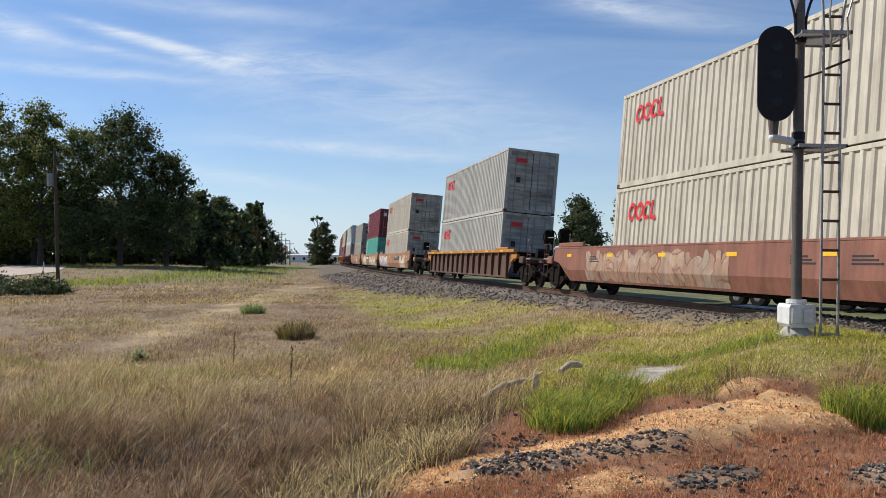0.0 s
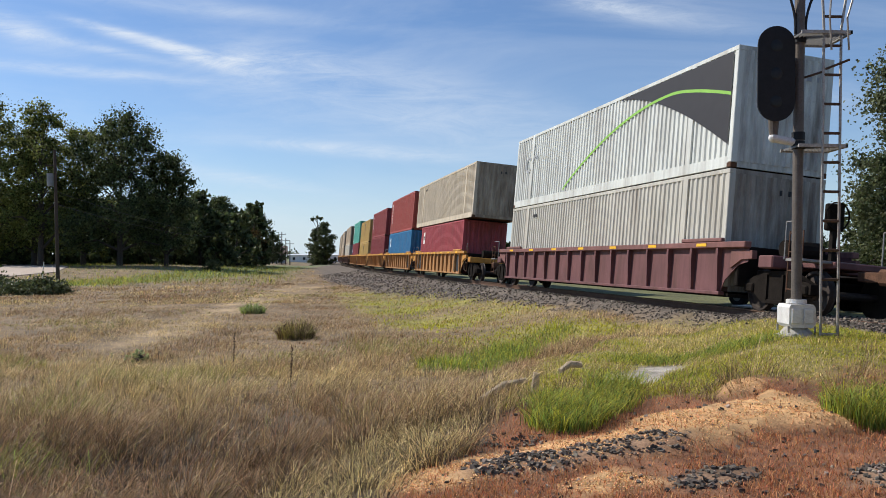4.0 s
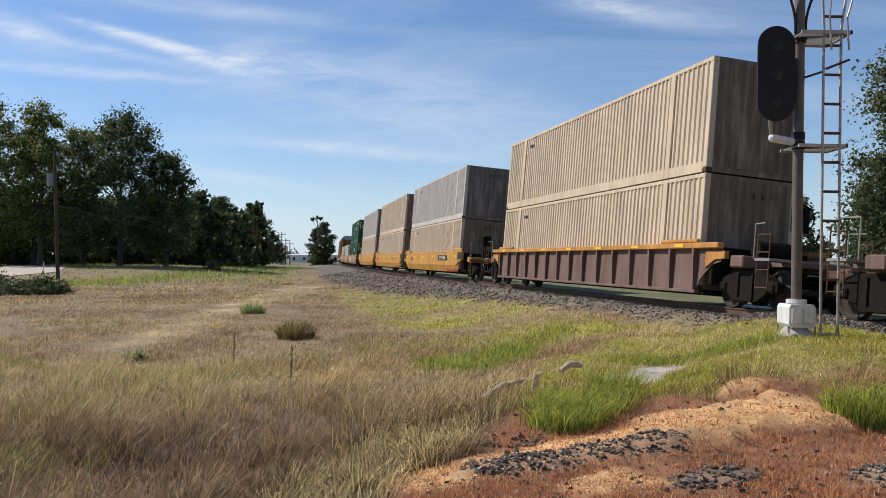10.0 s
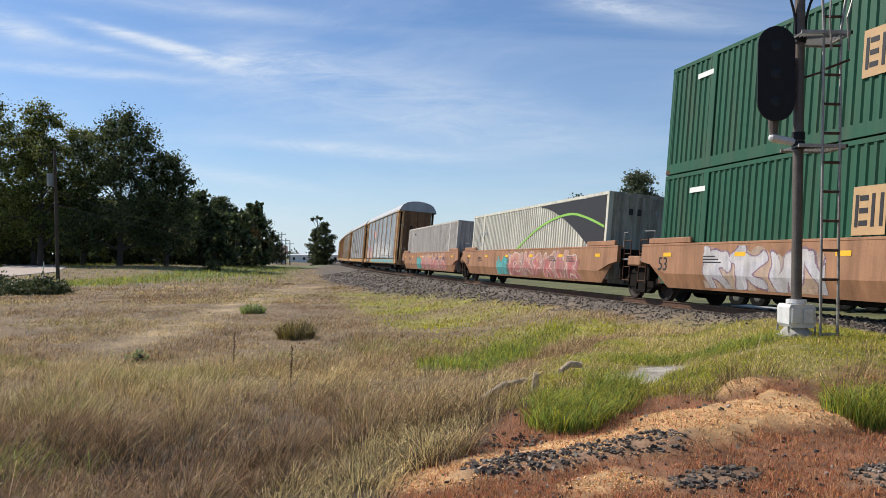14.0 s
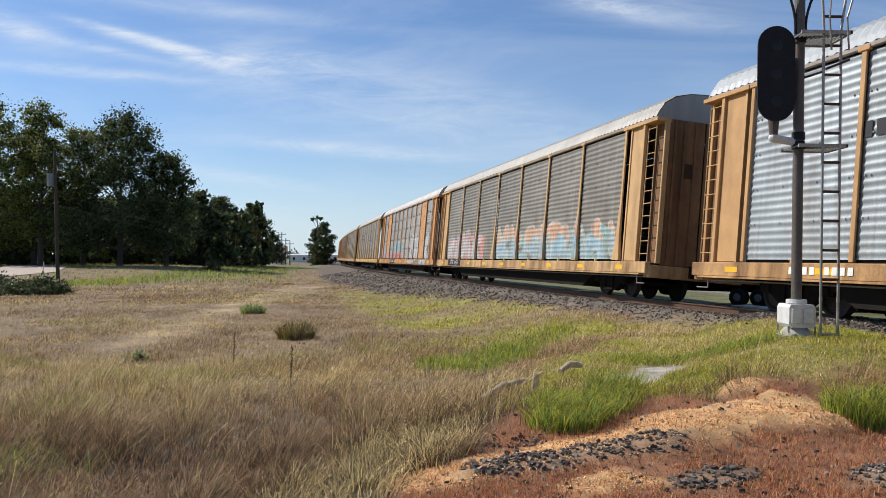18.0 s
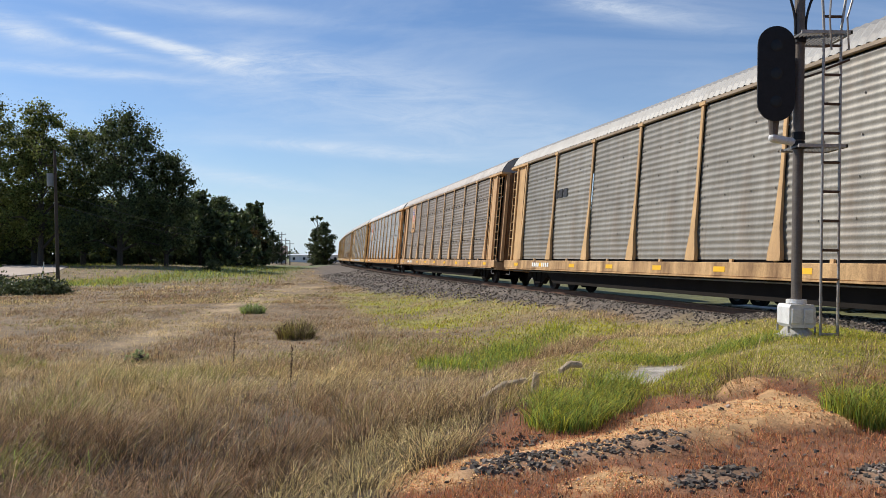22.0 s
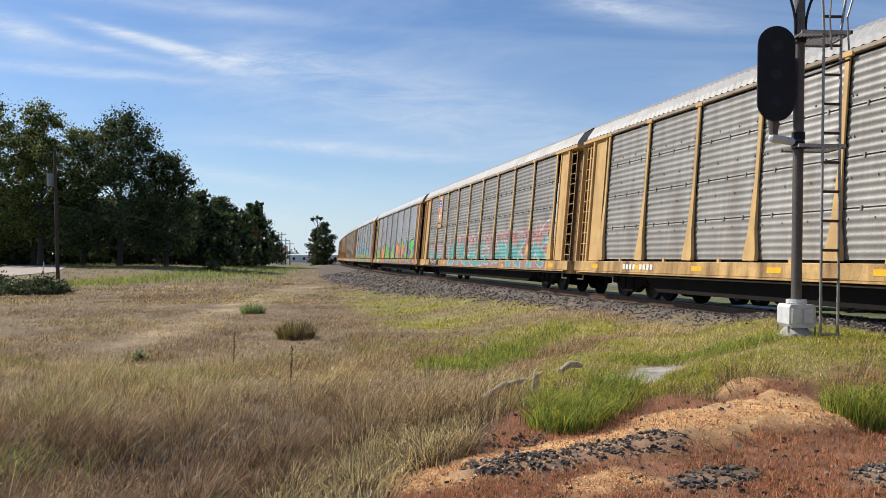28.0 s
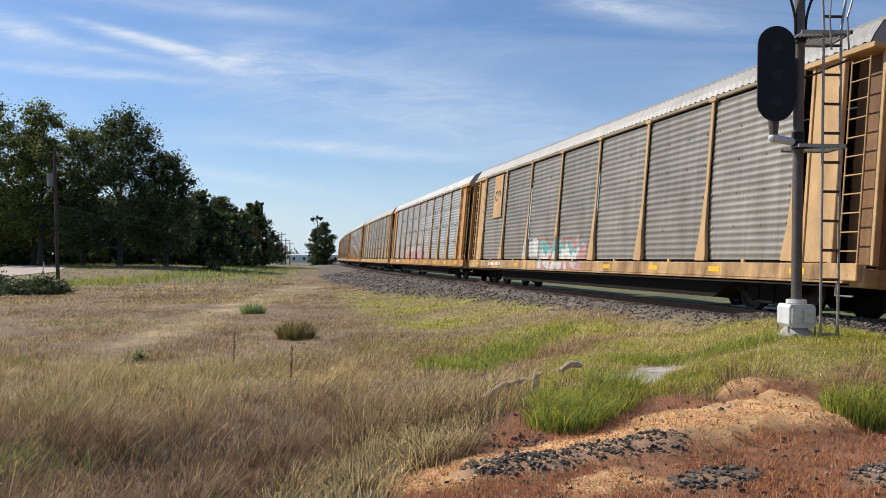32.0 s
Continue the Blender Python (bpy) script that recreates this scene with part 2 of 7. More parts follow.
def zones(x, y):
    """How much of each kind of cover there is at a place: arrays from 0 to 1."""
    x, y = np.asarray(x, float), np.asarray(y, float)
    d = side_of(x, y)
    n1, n2 = wob(x, y, 0.9, 5), wob(x, y, 3.0, 6)
    w = x - (-0.6 + 0.36 * (y - 5))
    z = {}
    toe = np.interp(y, [10, 16, 24, 32, 45, 70, 140], [1.9, 1.95, 2.25, 3.1, 5.2, 6.2, 6.4])
    z["ballast"] = (1 - soft(toe - 0.5, toe + 0.5, np.abs(d) + 0.35 * n2)) * (y > -40)
    corn = 1 - soft(0.75, 1.15, (seg_far(x, y, (2.25, 7.5), (3.45, 7.95)) + 0.12 * n2) / 0.56)
    corn = np.maximum(corn, 1 - soft(0.7, 1.2, (seg_far(x, y, (0.0, 6.0), (2.1, 7.2)) + 0.08 * n2) / 0.40))
    corn = np.maximum(corn, 1 - soft(0.7, 1.2, (seg_far(x, y, (1.0, 5.7), (1.3, 5.85)) + 0.08 * n2) / 0.25))
    z["corn"] = np.maximum(corn, 0.9 * (1 - soft(0.6, 1.1, (seg_far(x, y, (3.2, 8.9), (3.35, 8.95)) + 0.1 * n2) / 0.22)))
    z["stones"] = 1 - soft(0.8, 1.15, (seg_far(x, y, (0.35, 6.0), (1.75, 6.8)) + 0.08 * n2) / 0.24)
    z["stones"] = np.maximum(z["stones"], 1 - soft(0.8, 1.15, (seg_far(x, y, (1.75, 5.75), (2.25, 5.98)) + 0.05 * n2) / 0.12))
    z["stones"] = np.maximum(z["stones"], 1 - soft(0.8, 1.15, (seg_far(x, y, (3.2, 5.75), (3.9, 6.1)) + 0.1 * n2) / 0.32))
    bare = soft(-0.1, 0.35, w - 0.15 * n2) * (1 - soft(8.5, 9.4, y + 0.35 * n2 - 0.12 * (x - 2)))
    z["red"] = bare * (1 - 0.75 * z["corn"]) * (1 - z["stones"])
    z["bare"] = bare
    z["lush"] = 1 - soft(0.75, 1.1, (seg_far(x, y, (1.2, 7.7), (2.15, 9.8)) + 0.17 * n2) / 0.37)
    z["lush"] = np.maximum(z["lush"], 1 - soft(0.7, 1.1, (seg_far(x, y, (3.5, 12.6), (4.7, 12.2)) + 0.2 * n2) / 0.62))
    z["lush"] = np.maximum(z["lush"], 1 - soft(0.75, 1.1, (seg_far(x, y, (4.1, 7.75), (5.2, 8.0)) + 0.12 * n2) / 0.36))
    z["mid"] = 1 - soft(0.7, 1.1, (seg_far(x, y, (0.3, 15.2), (2.6, 19.8)) + 0.35 * n2) / 0.85)
    lime = soft(2.3, 3.1, d + 0.4 * n2) * (1 - soft(6.6, 8.6, d + 0.5 * n1)) * soft(17.0, 20, y) * (1 - soft(44, 52, y))
    lime = lime * np.clip(0.72 + 0.75 * wob(x, y, 0.55, 15), 0.12, 1)
    z["lime"] = lime * (1 - z["ballast"] * 0.75)
    olive = soft(-1.5, 0.0, w + 0.4 * n2 + 0.25 * n1) * soft(8.6, 9.6, y + 0.3 * n2) * (1 - soft(17, 21, y)) * (1 - z["ballast"])
    # a strip of tall brown grass lies across the bank
    strip_ = 1 - soft(0.6, 1.2, (seg_far(x, y, (2.3, 16.6), (4.9, 17.4)) + 0.25 * n2) / 0.75)
    olive, z["lime"] = olive * (1 - 0.9 * strip_), z["lime"] * (1 - 0.8 * strip_)
    z["olive"] = olive * (1 - z["corn"]) * (1 - 0.9 * z["bare"])
    far_green = soft(8, 12, d) * (0.5 + 0.5 * np.clip(wob(x, y, 0.11, 9), -1, 1)) * soft(55, 80, y)
    belt = np.maximum(1 - soft(2.5, 5.0, seg_far(x, y, (-29.5, 60), (-26, 92)) + 1.2 * n1), 1 - soft(4, 7, seg_far(x, y, (-26, 92), (-36, 190)) + 1.2 * n1))
    belt = np.maximum(belt, soft(2, 6, -x - np.interp(y, [0, 45, 75, 102, 170], [66, 54, 46, 42, 56])))
    z["farm"] = np.maximum(far_green * 0.6, belt) * (np.abs(x + np.interp(y, [-30, 10, 45, 75, 85, 98, 118, 150], [75, 63, 52, 45.5, 45, 50, 61, 80])) > 4.3)
    z["dry"] = np.clip((1 - z["bare"]) * (1 - z["ballast"]) * (1 - 0.9 * z["lush"]) * (1 - 0.92 * z["mid"]) * (1 - 0.85 * z["lime"]) * (1 - 0.9 * z["olive"]), 0, 1) * (d > 0)
    z["patch"] = 1 - soft(0.6, 1.15, (seg_far(x, y, (2.45, 10.5), (3.1, 11.6)) + 0.1 * n2) / 0.42)
    for k in ("dry", "olive", "lush"):
        z[k] = z[k] * (1 - z["patch"])
    z["d"] = d
    z["dry"] = z["dry"] * (1 - 0.85 * z["farm"]) * (np.abs(x + np.interp(y, [-30, 10, 45, 75, 85, 98, 118, 150], [75, 63, 52, 45.5, 45, 50, 61, 80])) > 4.3)
    return z


# lush is near black: the shade at the clumps' bases is in this colour
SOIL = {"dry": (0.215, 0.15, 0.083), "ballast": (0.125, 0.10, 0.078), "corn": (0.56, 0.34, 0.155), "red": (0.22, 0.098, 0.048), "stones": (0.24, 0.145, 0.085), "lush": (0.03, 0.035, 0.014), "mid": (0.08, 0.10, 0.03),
        "lime": (0.25, 0.225, 0.055), "olive": (0.27, 0.22, 0.08), "farm": (0.16, 0.19, 0.07), "patch": (0.42, 0.38, 0.32)}


def ground_material():
    m = bpy.data.materials.new("field_soil")
    m.use_nodes = True
    n, l = m.node_tree.nodes, m.node_tree.links
    b = n["Principled BSDF"]
    b.inputs["Roughness"].default_value = 0.95
    at = n.new("ShaderNodeAttribute")
    at.attribute_name = "soil"
    co = n.new("ShaderNodeTexCoord")
    hs = n.new("ShaderNodeHueSaturation")
    val = None
    for sc, lo, hi in ((0.8, 0.62, 1.32), (5.0, 0.62, 1.36), (45.0, 0.78, 1.22)):
        t = n.new("ShaderNodeTexNoise")
        t.inputs["Scale"].default_value, t.inputs["Detail"].default_value = sc, 6
        l.new(co.outputs["Object"], t.inputs["Vector"])
        r = n.new("ShaderNodeMapRange")
        r.inputs["From Min"].default_value, r.inputs["From Max"].default_value = 0.3, 0.7
        r.inputs["To Min"].default_value, r.inputs["To Max"].default_value = lo, hi
        l.new(t.outputs["Fac"], r.inputs["Value"])
        if val is None:
            val = r.outputs[0]
        else:
            mu = n.new("ShaderNodeMath")
            mu.operation = "MULTIPLY"
            l.new(val, mu.inputs[0])
            l.new(r.outputs[0], mu.inputs[1])
            val = mu.outputs[0]
    l.new(at.outputs["Color"], hs.inputs["Color"])
    l.new(val, hs.inputs["Value"])
    l.new(hs.outputs[0], b.inputs["Base Color"])
    bp = n.new("ShaderNodeBump")
    bp.inputs["Strength"].default_value, bp.inputs["Distance"].default_value = 0.45, 0.03
    l.new(val, bp.inputs["Height"])
    l.new(bp.outputs[0], b.inputs["Normal"])
    return m


GX = np.unique(np.round(np.concatenate([np.arange(-16, 16, 0.25), np.arange(-84, 84, 3.0), np.array([-2600, -1200, -600, -350, -220, -150, -110, 110, 150, 220, 350, 600, 1200, 2600])]), 2))
GY = np.unique(np.round(np.concatenate([np.arange(-4, 36, 0.25), np.arange(-60, 180, 3.0), np.array([-2600, -1200, -500, -200, -110, 220, 280, 360, 500, 900, 1500, 2800])]), 2))
GZ = np.zeros((len(GY), len(GX)))
for j_, y_ in enumerate(GY):
    for i_, x_ in enumerate(GX):
        GZ[j_, i_] = lie(x_, y_)
_xx, _yy = np.meshgrid(GX, GY)
_zz = zones(_xx, _yy)
# ballast heaped to the tops of the ties outside the rails
_dd = np.abs(side_of(_xx, _yy))
_sh = soft(0.85, 1.0, _dd) * (1 - soft(1.45, 2.0, _dd)) * (_yy < 60) * (_yy > -20)
GZ += _sh * np.maximum(0, (-0.165 + side_of(_xx, _yy) * math.sin(radians(-CANT)) - GZ)) * 0.9
# the spilled grain lies in a low heap, the stones in a slight bank
GZ += 0.12 * _zz["corn"] * soft(1.2, 2.6, _xx) * (1 + 0.35 * wob(_xx, _yy, 3.0, 91)) + 0.03 * _zz["corn"] + 0.04 * _zz["stones"]


def height(x, y):
    """The ground's height for arrays, from the sheet."""
    x, y = np.asarray(x, float), np.asarray(y, float)
    i = np.clip(np.searchsorted(GX, x) - 1, 0, len(GX) - 2)
    j = np.clip(np.searchsorted(GY, y) - 1, 0, len(GY) - 2)
    u, v = (x - GX[i]) / (GX[i + 1] - GX[i]), (y - GY[j]) / (GY[j + 1] - GY[j])
    return (GZ[j, i] * (1 - u) + GZ[j, i + 1] * u) * (1 - v) + (GZ[j + 1, i] * (1 - u) + GZ[j + 1, i + 1] * u) * v


def dry_look(x, y):
    """Height, paleness and greenness of the dry grass at a place."""
    tall = np.interp(y, [6, 9.5, 11.5, 14.5, 22, 60, 150], [0.5, 0.56, 0.42, 0.27, 0.2, 0.2, 0.26])
    mown = 1 - soft(0.5, 1.3, seg_far(x, y, (-0.9, 5.8), (-0.2, 8.0)) / 0.75)
    worn = 1 - soft(0.2, 1.8, (np.minimum(seg_far(x, y, (-7.3, 16.2), (-8.65, 31.8)), seg_far(x, y, (-8.65, 31.8), (-10.0, 60))) + 0.2 * wob(x, y, 0.9, 71)) / (0.35 + 0.018 * y))
    pale = np.maximum(mown, worn) + 0.35 * wob(x, y, 0.35, 20)
    green = 0.42 * wob(x, y, 0.42, 24) - 0.05
    for gx, gy, rx, ry, k in ((-4.9, 10.4, 0.8, 0.8, 1.0), (-4.6, 13.4, 1.9, 0.9, 0.9), (-3.9, 7.3, 0.7, 0.5, 0.9), (-8.5, 15.5, 1.5, 1.2, 0.6), (-9, 44, 5, 4, 0.5), (-3.5, 16.5, 1.2, 1.5, 0.5)):
        green = np.maximum(green, k * np.exp(-((x - gx) / rx) ** 2 - ((y - gy) / ry) ** 2))
    return tall * (1 - 0.45 * np.maximum(mown, worn)), pale, green, worn


def ground_sheet():
    k, rows = len(GX), len(GY)
    co = np.stack([_xx, _yy, GZ], -1).reshape(-1, 3)
    a = (np.arange(rows - 1)[:, None] * k + np.arange(k - 1)[None]).reshape(-1)
    faces = np.stack([a, a + 1, a + k + 1, a + k], -1)
    me = bpy.data.meshes.new("ground")
    me.from_pydata(co.tolist(), [], faces.tolist())
    col = np.tile(np.array(SOIL["dry"]), (co.shape[0], 1))
    # near soil darkened: shade beneath the tall tufts put into the colour
    tuft_shade = (1 - soft(9, 13, _yy.reshape(-1, 1)))
    col = col * (1 - tuft_shade) + tuft_shade * np.array((0.085, 0.062, 0.04))
    trod = np.clip(dry_look(_xx, _yy)[3] * (0.35 + 0.4 * wob(_xx, _yy, 0.9, 81)), 0, 1).reshape(-1, 1)
    col = col * (1 - trod) + trod * np.array((0.50, 0.36, 0.205))
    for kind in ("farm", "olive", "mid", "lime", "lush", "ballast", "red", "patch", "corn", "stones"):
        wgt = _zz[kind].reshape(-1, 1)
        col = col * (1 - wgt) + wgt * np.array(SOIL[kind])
    beyond = (1 - soft(-3.5, -2.2, _zz["d"])).reshape(-1, 1)
    col = col * (1 - beyond) + beyond * np.array((0.135, 0.135, 0.05))
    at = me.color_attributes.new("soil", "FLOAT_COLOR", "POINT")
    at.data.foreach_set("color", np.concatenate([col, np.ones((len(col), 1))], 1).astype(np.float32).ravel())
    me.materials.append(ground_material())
    me.polygons.foreach_set("use_smooth", [True] * len(me.polygons))
    return tagged(new("ground", me), "dry grassy field sloping from a railway bank", "ground", kind="structure")


ground_sheet()


def strip(name, pts, width, lift, material, label, category):
    """A flat band that follows the ground along pts."""
    v, f = [], []
    fine = []
    for (ax, ay), (bx, by) in zip(pts, pts[1:]):
        n = max(2, int(math.hypot(bx - ax, by - ay) / 2))
        fine += [(ax + (bx - ax) * i / n, ay + (by - ay) * i / n) for i in range(n)]
    fine.append(pts[-1])
    for i, (x, y) in enumerate(fine):
        q, p = fine[min(i + 1, len(fine) - 1)], fine[max(i - 1, 0)]
        dx, dy = q[0] - p[0], q[1] - p[1]
        ln = math.hypot(dx, dy) or 1
        for k in (-0.5, 0.5):
            px, py = x - dy / ln * width * k, y + dx / ln * width * k
            v.append((px, py, float(height(px, py)) + lift))
        for k in (0.5, -0.5):
            px, py = x - dy / ln * width * k, y + dx / ln * width * k
            v.append((px, py, float(height(px, py)) - 0.1))
        if i:
            a, b = 4 * (i - 1), 4 * i
            f += [(a, b, b + 1, a + 1), (a + 1, b + 1, b + 2, a + 2), (a, a + 3, b + 3, b)]
    me = bpy.data.meshes.new(name)
    me.from_pydata(v, [], f)
    me.materials.append(material)
    return tagged(new(name, me), label, category, kind="structure")


strip("road", [(-75, -30), (-63, 10), (-52, 45), (-45.5, 75), (-45, 85), (-50, 98), (-61, 118), (-80, 150)], 7.0, 0.06, mat("pale_road", (0.48, 0.395, 0.32), 0.9, var=0.12, scale=0.4, bump=0.2), "pale sun-bleached gravel road", "road")
strip("road", [(on_track(s_)[0] - 13 * math.sin(on_track(s_)[2]), on_track(s_)[1] + 13 * math.cos(on_track(s_)[2])) for s_ in range(60, -200, -20)], 3.2, 0.05, mat("grey_road", (0.20, 0.19, 0.17), 0.9, var=0.15, scale=0.4, bump=0.2), "grey road beyond the railway", "road")

# ---- track: ties, rails, joint bars ----
RAIL_M = mat("rail_rust", (0.13, 0.075, 0.05), 0.6, 0.3, var=0.25, scale=4, bump=0.1)
TIE_M = mat("tie_timber", (0.10, 0.078, 0.06), 0.9, var=0.3, scale=3, bump=0.5, per_object=0.3)


def sweep_rail(name, lat, label, profile, s0, s1, step, material):
    v, f = [], []
    k = len(profile)
    n = int((s1 - s0) / step)
    for i in range(n + 1):
        x, y, h = on_track(s0 + i * step)
        for l, z in profile:
            e = lat + l
            v.append((x + math.sin(h) * e, y - math.cos(h) * e, z + e * math.sin(radians(-CANT))))
        if i:
            a, b = k * (i - 1), k * i
            f += [(a + j, b + j, b + (j + 1) % k, a + (j + 1) % k) for j in range(k)]
    f += [tuple(range(k)), tuple(range(k * n + k - 1, k * n - 1, -1))]
    me = bpy.data.meshes.new(name)
    me.from_pydata(v, [], f)
    me.materials.append(material)
    return tagged(new(name, me), label, "rail", kind="structure")


FOOT = [(-0.036, 0.0), (0.036, 0.0), (0.036, -0.03), (0.012, -0.045), (0.010, -0.145), (0.07, -0.16), (0.07, -0.172), (-0.07, -0.172), (-0.07, -0.16), (-0.010, -0.145), (-0.012, -0.045), (-0.036, -0.03)]
for lat in (-0.755, 0.755):
    sweep_rail("rail", lat, "rusty steel rail on timber ties", FOOT, -260, 44, 2.0, RAIL_M)
    sweep_rail("rail_head", lat, "polished running surface of the rail", [(-0.03, 0.0), (0.03, 0.0), (0.03, 0.003), (-0.03, 0.003)], -260, 44, 2.0, TREAD)
tie_me = mesh_of(box(bmn(), -0.115, 0.115, -1.24, 1.24, -0.34, -0.172, 0.012), "tie", TIE_M)
bed = thing("track_bed", "weathered timber ties under the rails", "railway ties", kind="structure")
rnd = random.Random(4)
for i in range(300):
    x, y, h = on_track(24 - i * 0.54)
    part("tie", tie_me, None, bed, at=pose(x, y, 0.0, 0, 0, math.degrees(h) + rnd.uniform(-1, 1)) @ pose(0, rnd.uniform(-0.05, 0.05), 0, CANT, 0, 0))


# ---- clouds of small pieces ----
def blades(name, x, y, h, width, lean, material_of, materials, label, category, seed, bend=0.35, z0=None, droop=False):
    """Grass: every blade a bent strip of two faces, all in one mesh."""
    r = np.random.RandomState(seed)
    n = len(x)
    z = (height(x, y) if z0 is None else z0) - 0.02
    a = r.uniform(0, 6.28, n)
    wx, wy = np.cos(a) * width / 2, np.sin(a) * width / 2
    lx, ly = lean[0] * h, lean[1] * h
    b = np.stack([x, y, z], -1)
    mid = b + np.stack([lx * bend, ly * bend, h * 0.55], -1)
    tip = b + np.stack([lx, ly, h * np.sqrt(np.clip(1 - (lean[0] ** 2 + lean[1] ** 2) * 0.6, 0.15, 1))], -1)
    o = np.stack([wx, wy, np.zeros(n)], -1)
    if droop:
        up = b + np.stack([lx * 0.6, ly * 0.6, h * 0.86], -1)
        tip = b + np.stack([lx * 1.15, ly * 1.15, h * (1 - 0.35 * np.hypot(*lean))], -1)
        mid = b + np.stack([lx * 0.2, ly * 0.2, h * 0.5], -1)
        co = np.stack([b - o, b + o, mid + o * 0.8, mid - o * 0.8, up + o * 0.55, up - o * 0.55, tip], 1).reshape(-1, 3)
        i = np.arange(n) * 7
        loops = np.stack([i, i + 1, i + 2, i + 3, i + 3, i + 2, i + 4, i + 5, i + 5, i + 4, i + 6], -1).reshape(-1)
        starts, nv, nl = (0, 4, 8), 7, 11
    else:
        co = np.stack([b - o, b + o, mid + o * 0.8, mid - o * 0.8, tip], 1).reshape(-1, 3)
        i = np.arange(n) * 5
        loops = np.stack([i, i + 1, i + 2, i + 3, i + 3, i + 2, i + 4], -1).reshape(-1)
        starts, nv, nl = (0, 4), 5, 7
    me = bpy.data.meshes.new(name)
    me.vertices.add(nv * n)
    me.vertices.foreach_set("co", co.astype(np.float32).ravel())
    me.loops.add(nl * n)
    me.loops.foreach_set("vertex_index", loops.astype(np.int32))
    me.polygons.add(len(starts) * n)
    me.polygons.foreach_set("loop_start", np.stack([np.arange(n) * nl + k for k in starts], -1).ravel().astype(np.int32))
    me.polygons.foreach_set("material_index", np.repeat(material_of, len(starts)).astype(np.int32))
    for m in materials:
        me.materials.append(m)
    me.update(calc_edges=True)
    return tagged(new(name, me), label, category, kind="stuff")


def leaf_mat(name, colour, spread=0.25, through=0.4, rough=0.6, hue=0.02):
    """Leaves and grass: each piece its own shade, part of the light passing through."""
    if name in MATS:
        return MATS[name]
    m = bpy.data.materials.new(name)
    m.use_nodes = True
    n, l = m.node_tree.nodes, m.node_tree.links
    b = n["Principled BSDF"]
    b.inputs["Roughness"].default_value = rough
    b.inputs["Specular IOR Level"].default_value = 0.25
    g = n.new("ShaderNodeNewGeometry")
    hs = n.new("ShaderNodeHueSaturation")
    hs.inputs["Color"].default_value = (*colour, 1)
    for k, (out, lo, hi) in enumerate((("Value", 1 - 1.6 * spread, 1 + 1.6 * spread), ("Hue", 0.5 - hue, 0.5 + hue))):
        r = n.new("ShaderNodeMapRange")
        r.inputs["To Min"].default_value, r.inputs["To Max"].default_value = lo, hi
        src = g.outputs["Random Per Island"]
        if k:
            mm = n.new("ShaderNodeMath")
            mm.operation = "MULTIPLY"
            mm.inputs[1].default_value = 37.7
            l.new(src, mm.inputs[0])
            fr = n.new("ShaderNodeMath")
            fr.operation = "FRACT"
            l.new(mm.outputs[0], fr.inputs[0])
            src = fr.outputs[0]
        l.new(src, r.inputs["Value"])
        l.new(r.outputs[0], hs.inputs[out])
    l.new(hs.outputs[0], b.inputs["Base Color"])
    tr = n.new("ShaderNodeBsdfTranslucent")
    l.new(hs.outputs[0], tr.inputs["Color"])
    mx = n.new("ShaderNodeMixShader")
    mx.inputs["Fac"].default_value = through
    l.new(b.outputs[0], mx.inputs[1])
    l.new(tr.outputs[0], mx.inputs[2])
    l.new(mx.outputs[0], n["Material Output"].inputs["Surface"])
    MATS[name] = m
    return m


def chips(name, x, y, size, flat, materials, label, category, seed, sink=0.3, parent=None):
    """Loose stones or kernels: each a small uneven block of eight corners, all in one mesh."""
    r = np.random.RandomState(seed)
    n = len(x)
    z = height(x, y)
    cube = np.array([(a, b, c) for a in (-1, 1) for b in (-1, 1) for c in (-1, 1)], float)
    q = np.array([(0, 1, 3, 2), (4, 6, 7, 5), (0, 4, 5, 1), (2, 3, 7, 6), (0, 2, 6, 4), (1, 5, 7, 3)])
    p = cube[None] * (0.5 + r.uniform(-0.40, 0.12, (n, 8, 3))) * size[:, None, None] * np.array([1, 0.8, flat])
    a, t = r.uniform(0, 6.28, n), r.uniform(-0.6, 0.6, n)
    c, s = np.cos(t)[:, None], np.sin(t)[:, None]
    p = np.stack([p[..., 0] * c - p[..., 2] * s, p[..., 1], p[..., 0] * s + p[..., 2] * c], -1)
    c, s = np.cos(a)[:, None], np.sin(a)[:, None]
    p = np.stack([p[..., 0] * c - p[..., 1] * s, p[..., 0] * s + p[..., 1] * c, p[..., 2]], -1)
    p += np.stack([x, y, z + size * flat * (0.5 - sink)], -1)[:, None]
    faces = (q[None] + 8 * np.arange(n)[:, None, None]).reshape(-1, 4)
    me = bpy.data.meshes.new(name)
    me.vertices.add(8 * n)
    me.vertices.foreach_set("co", p.astype(np.float32).ravel())
    me.loops.add(24 * n)
    me.loops.foreach_set("vertex_index", faces.astype(np.int32).ravel())
    me.polygons.add(6 * n)
    me.polygons.foreach_set("loop_start", (np.arange(6 * n) * 4).astype(np.int32))
    me.polygons.foreach_set("material_index", np.repeat(r.randint(0, len(materials), n), 6).astype(np.int32))
    me.polygons.foreach_set("use_smooth", np.zeros(6 * n, bool))
    for m in materials:
        me.materials.append(m)
    me.update(calc_edges=True)
    ob = new(name, me)
    if parent:
        ob.parent = parent
    return tagged(ob, label, category, kind="stuff")


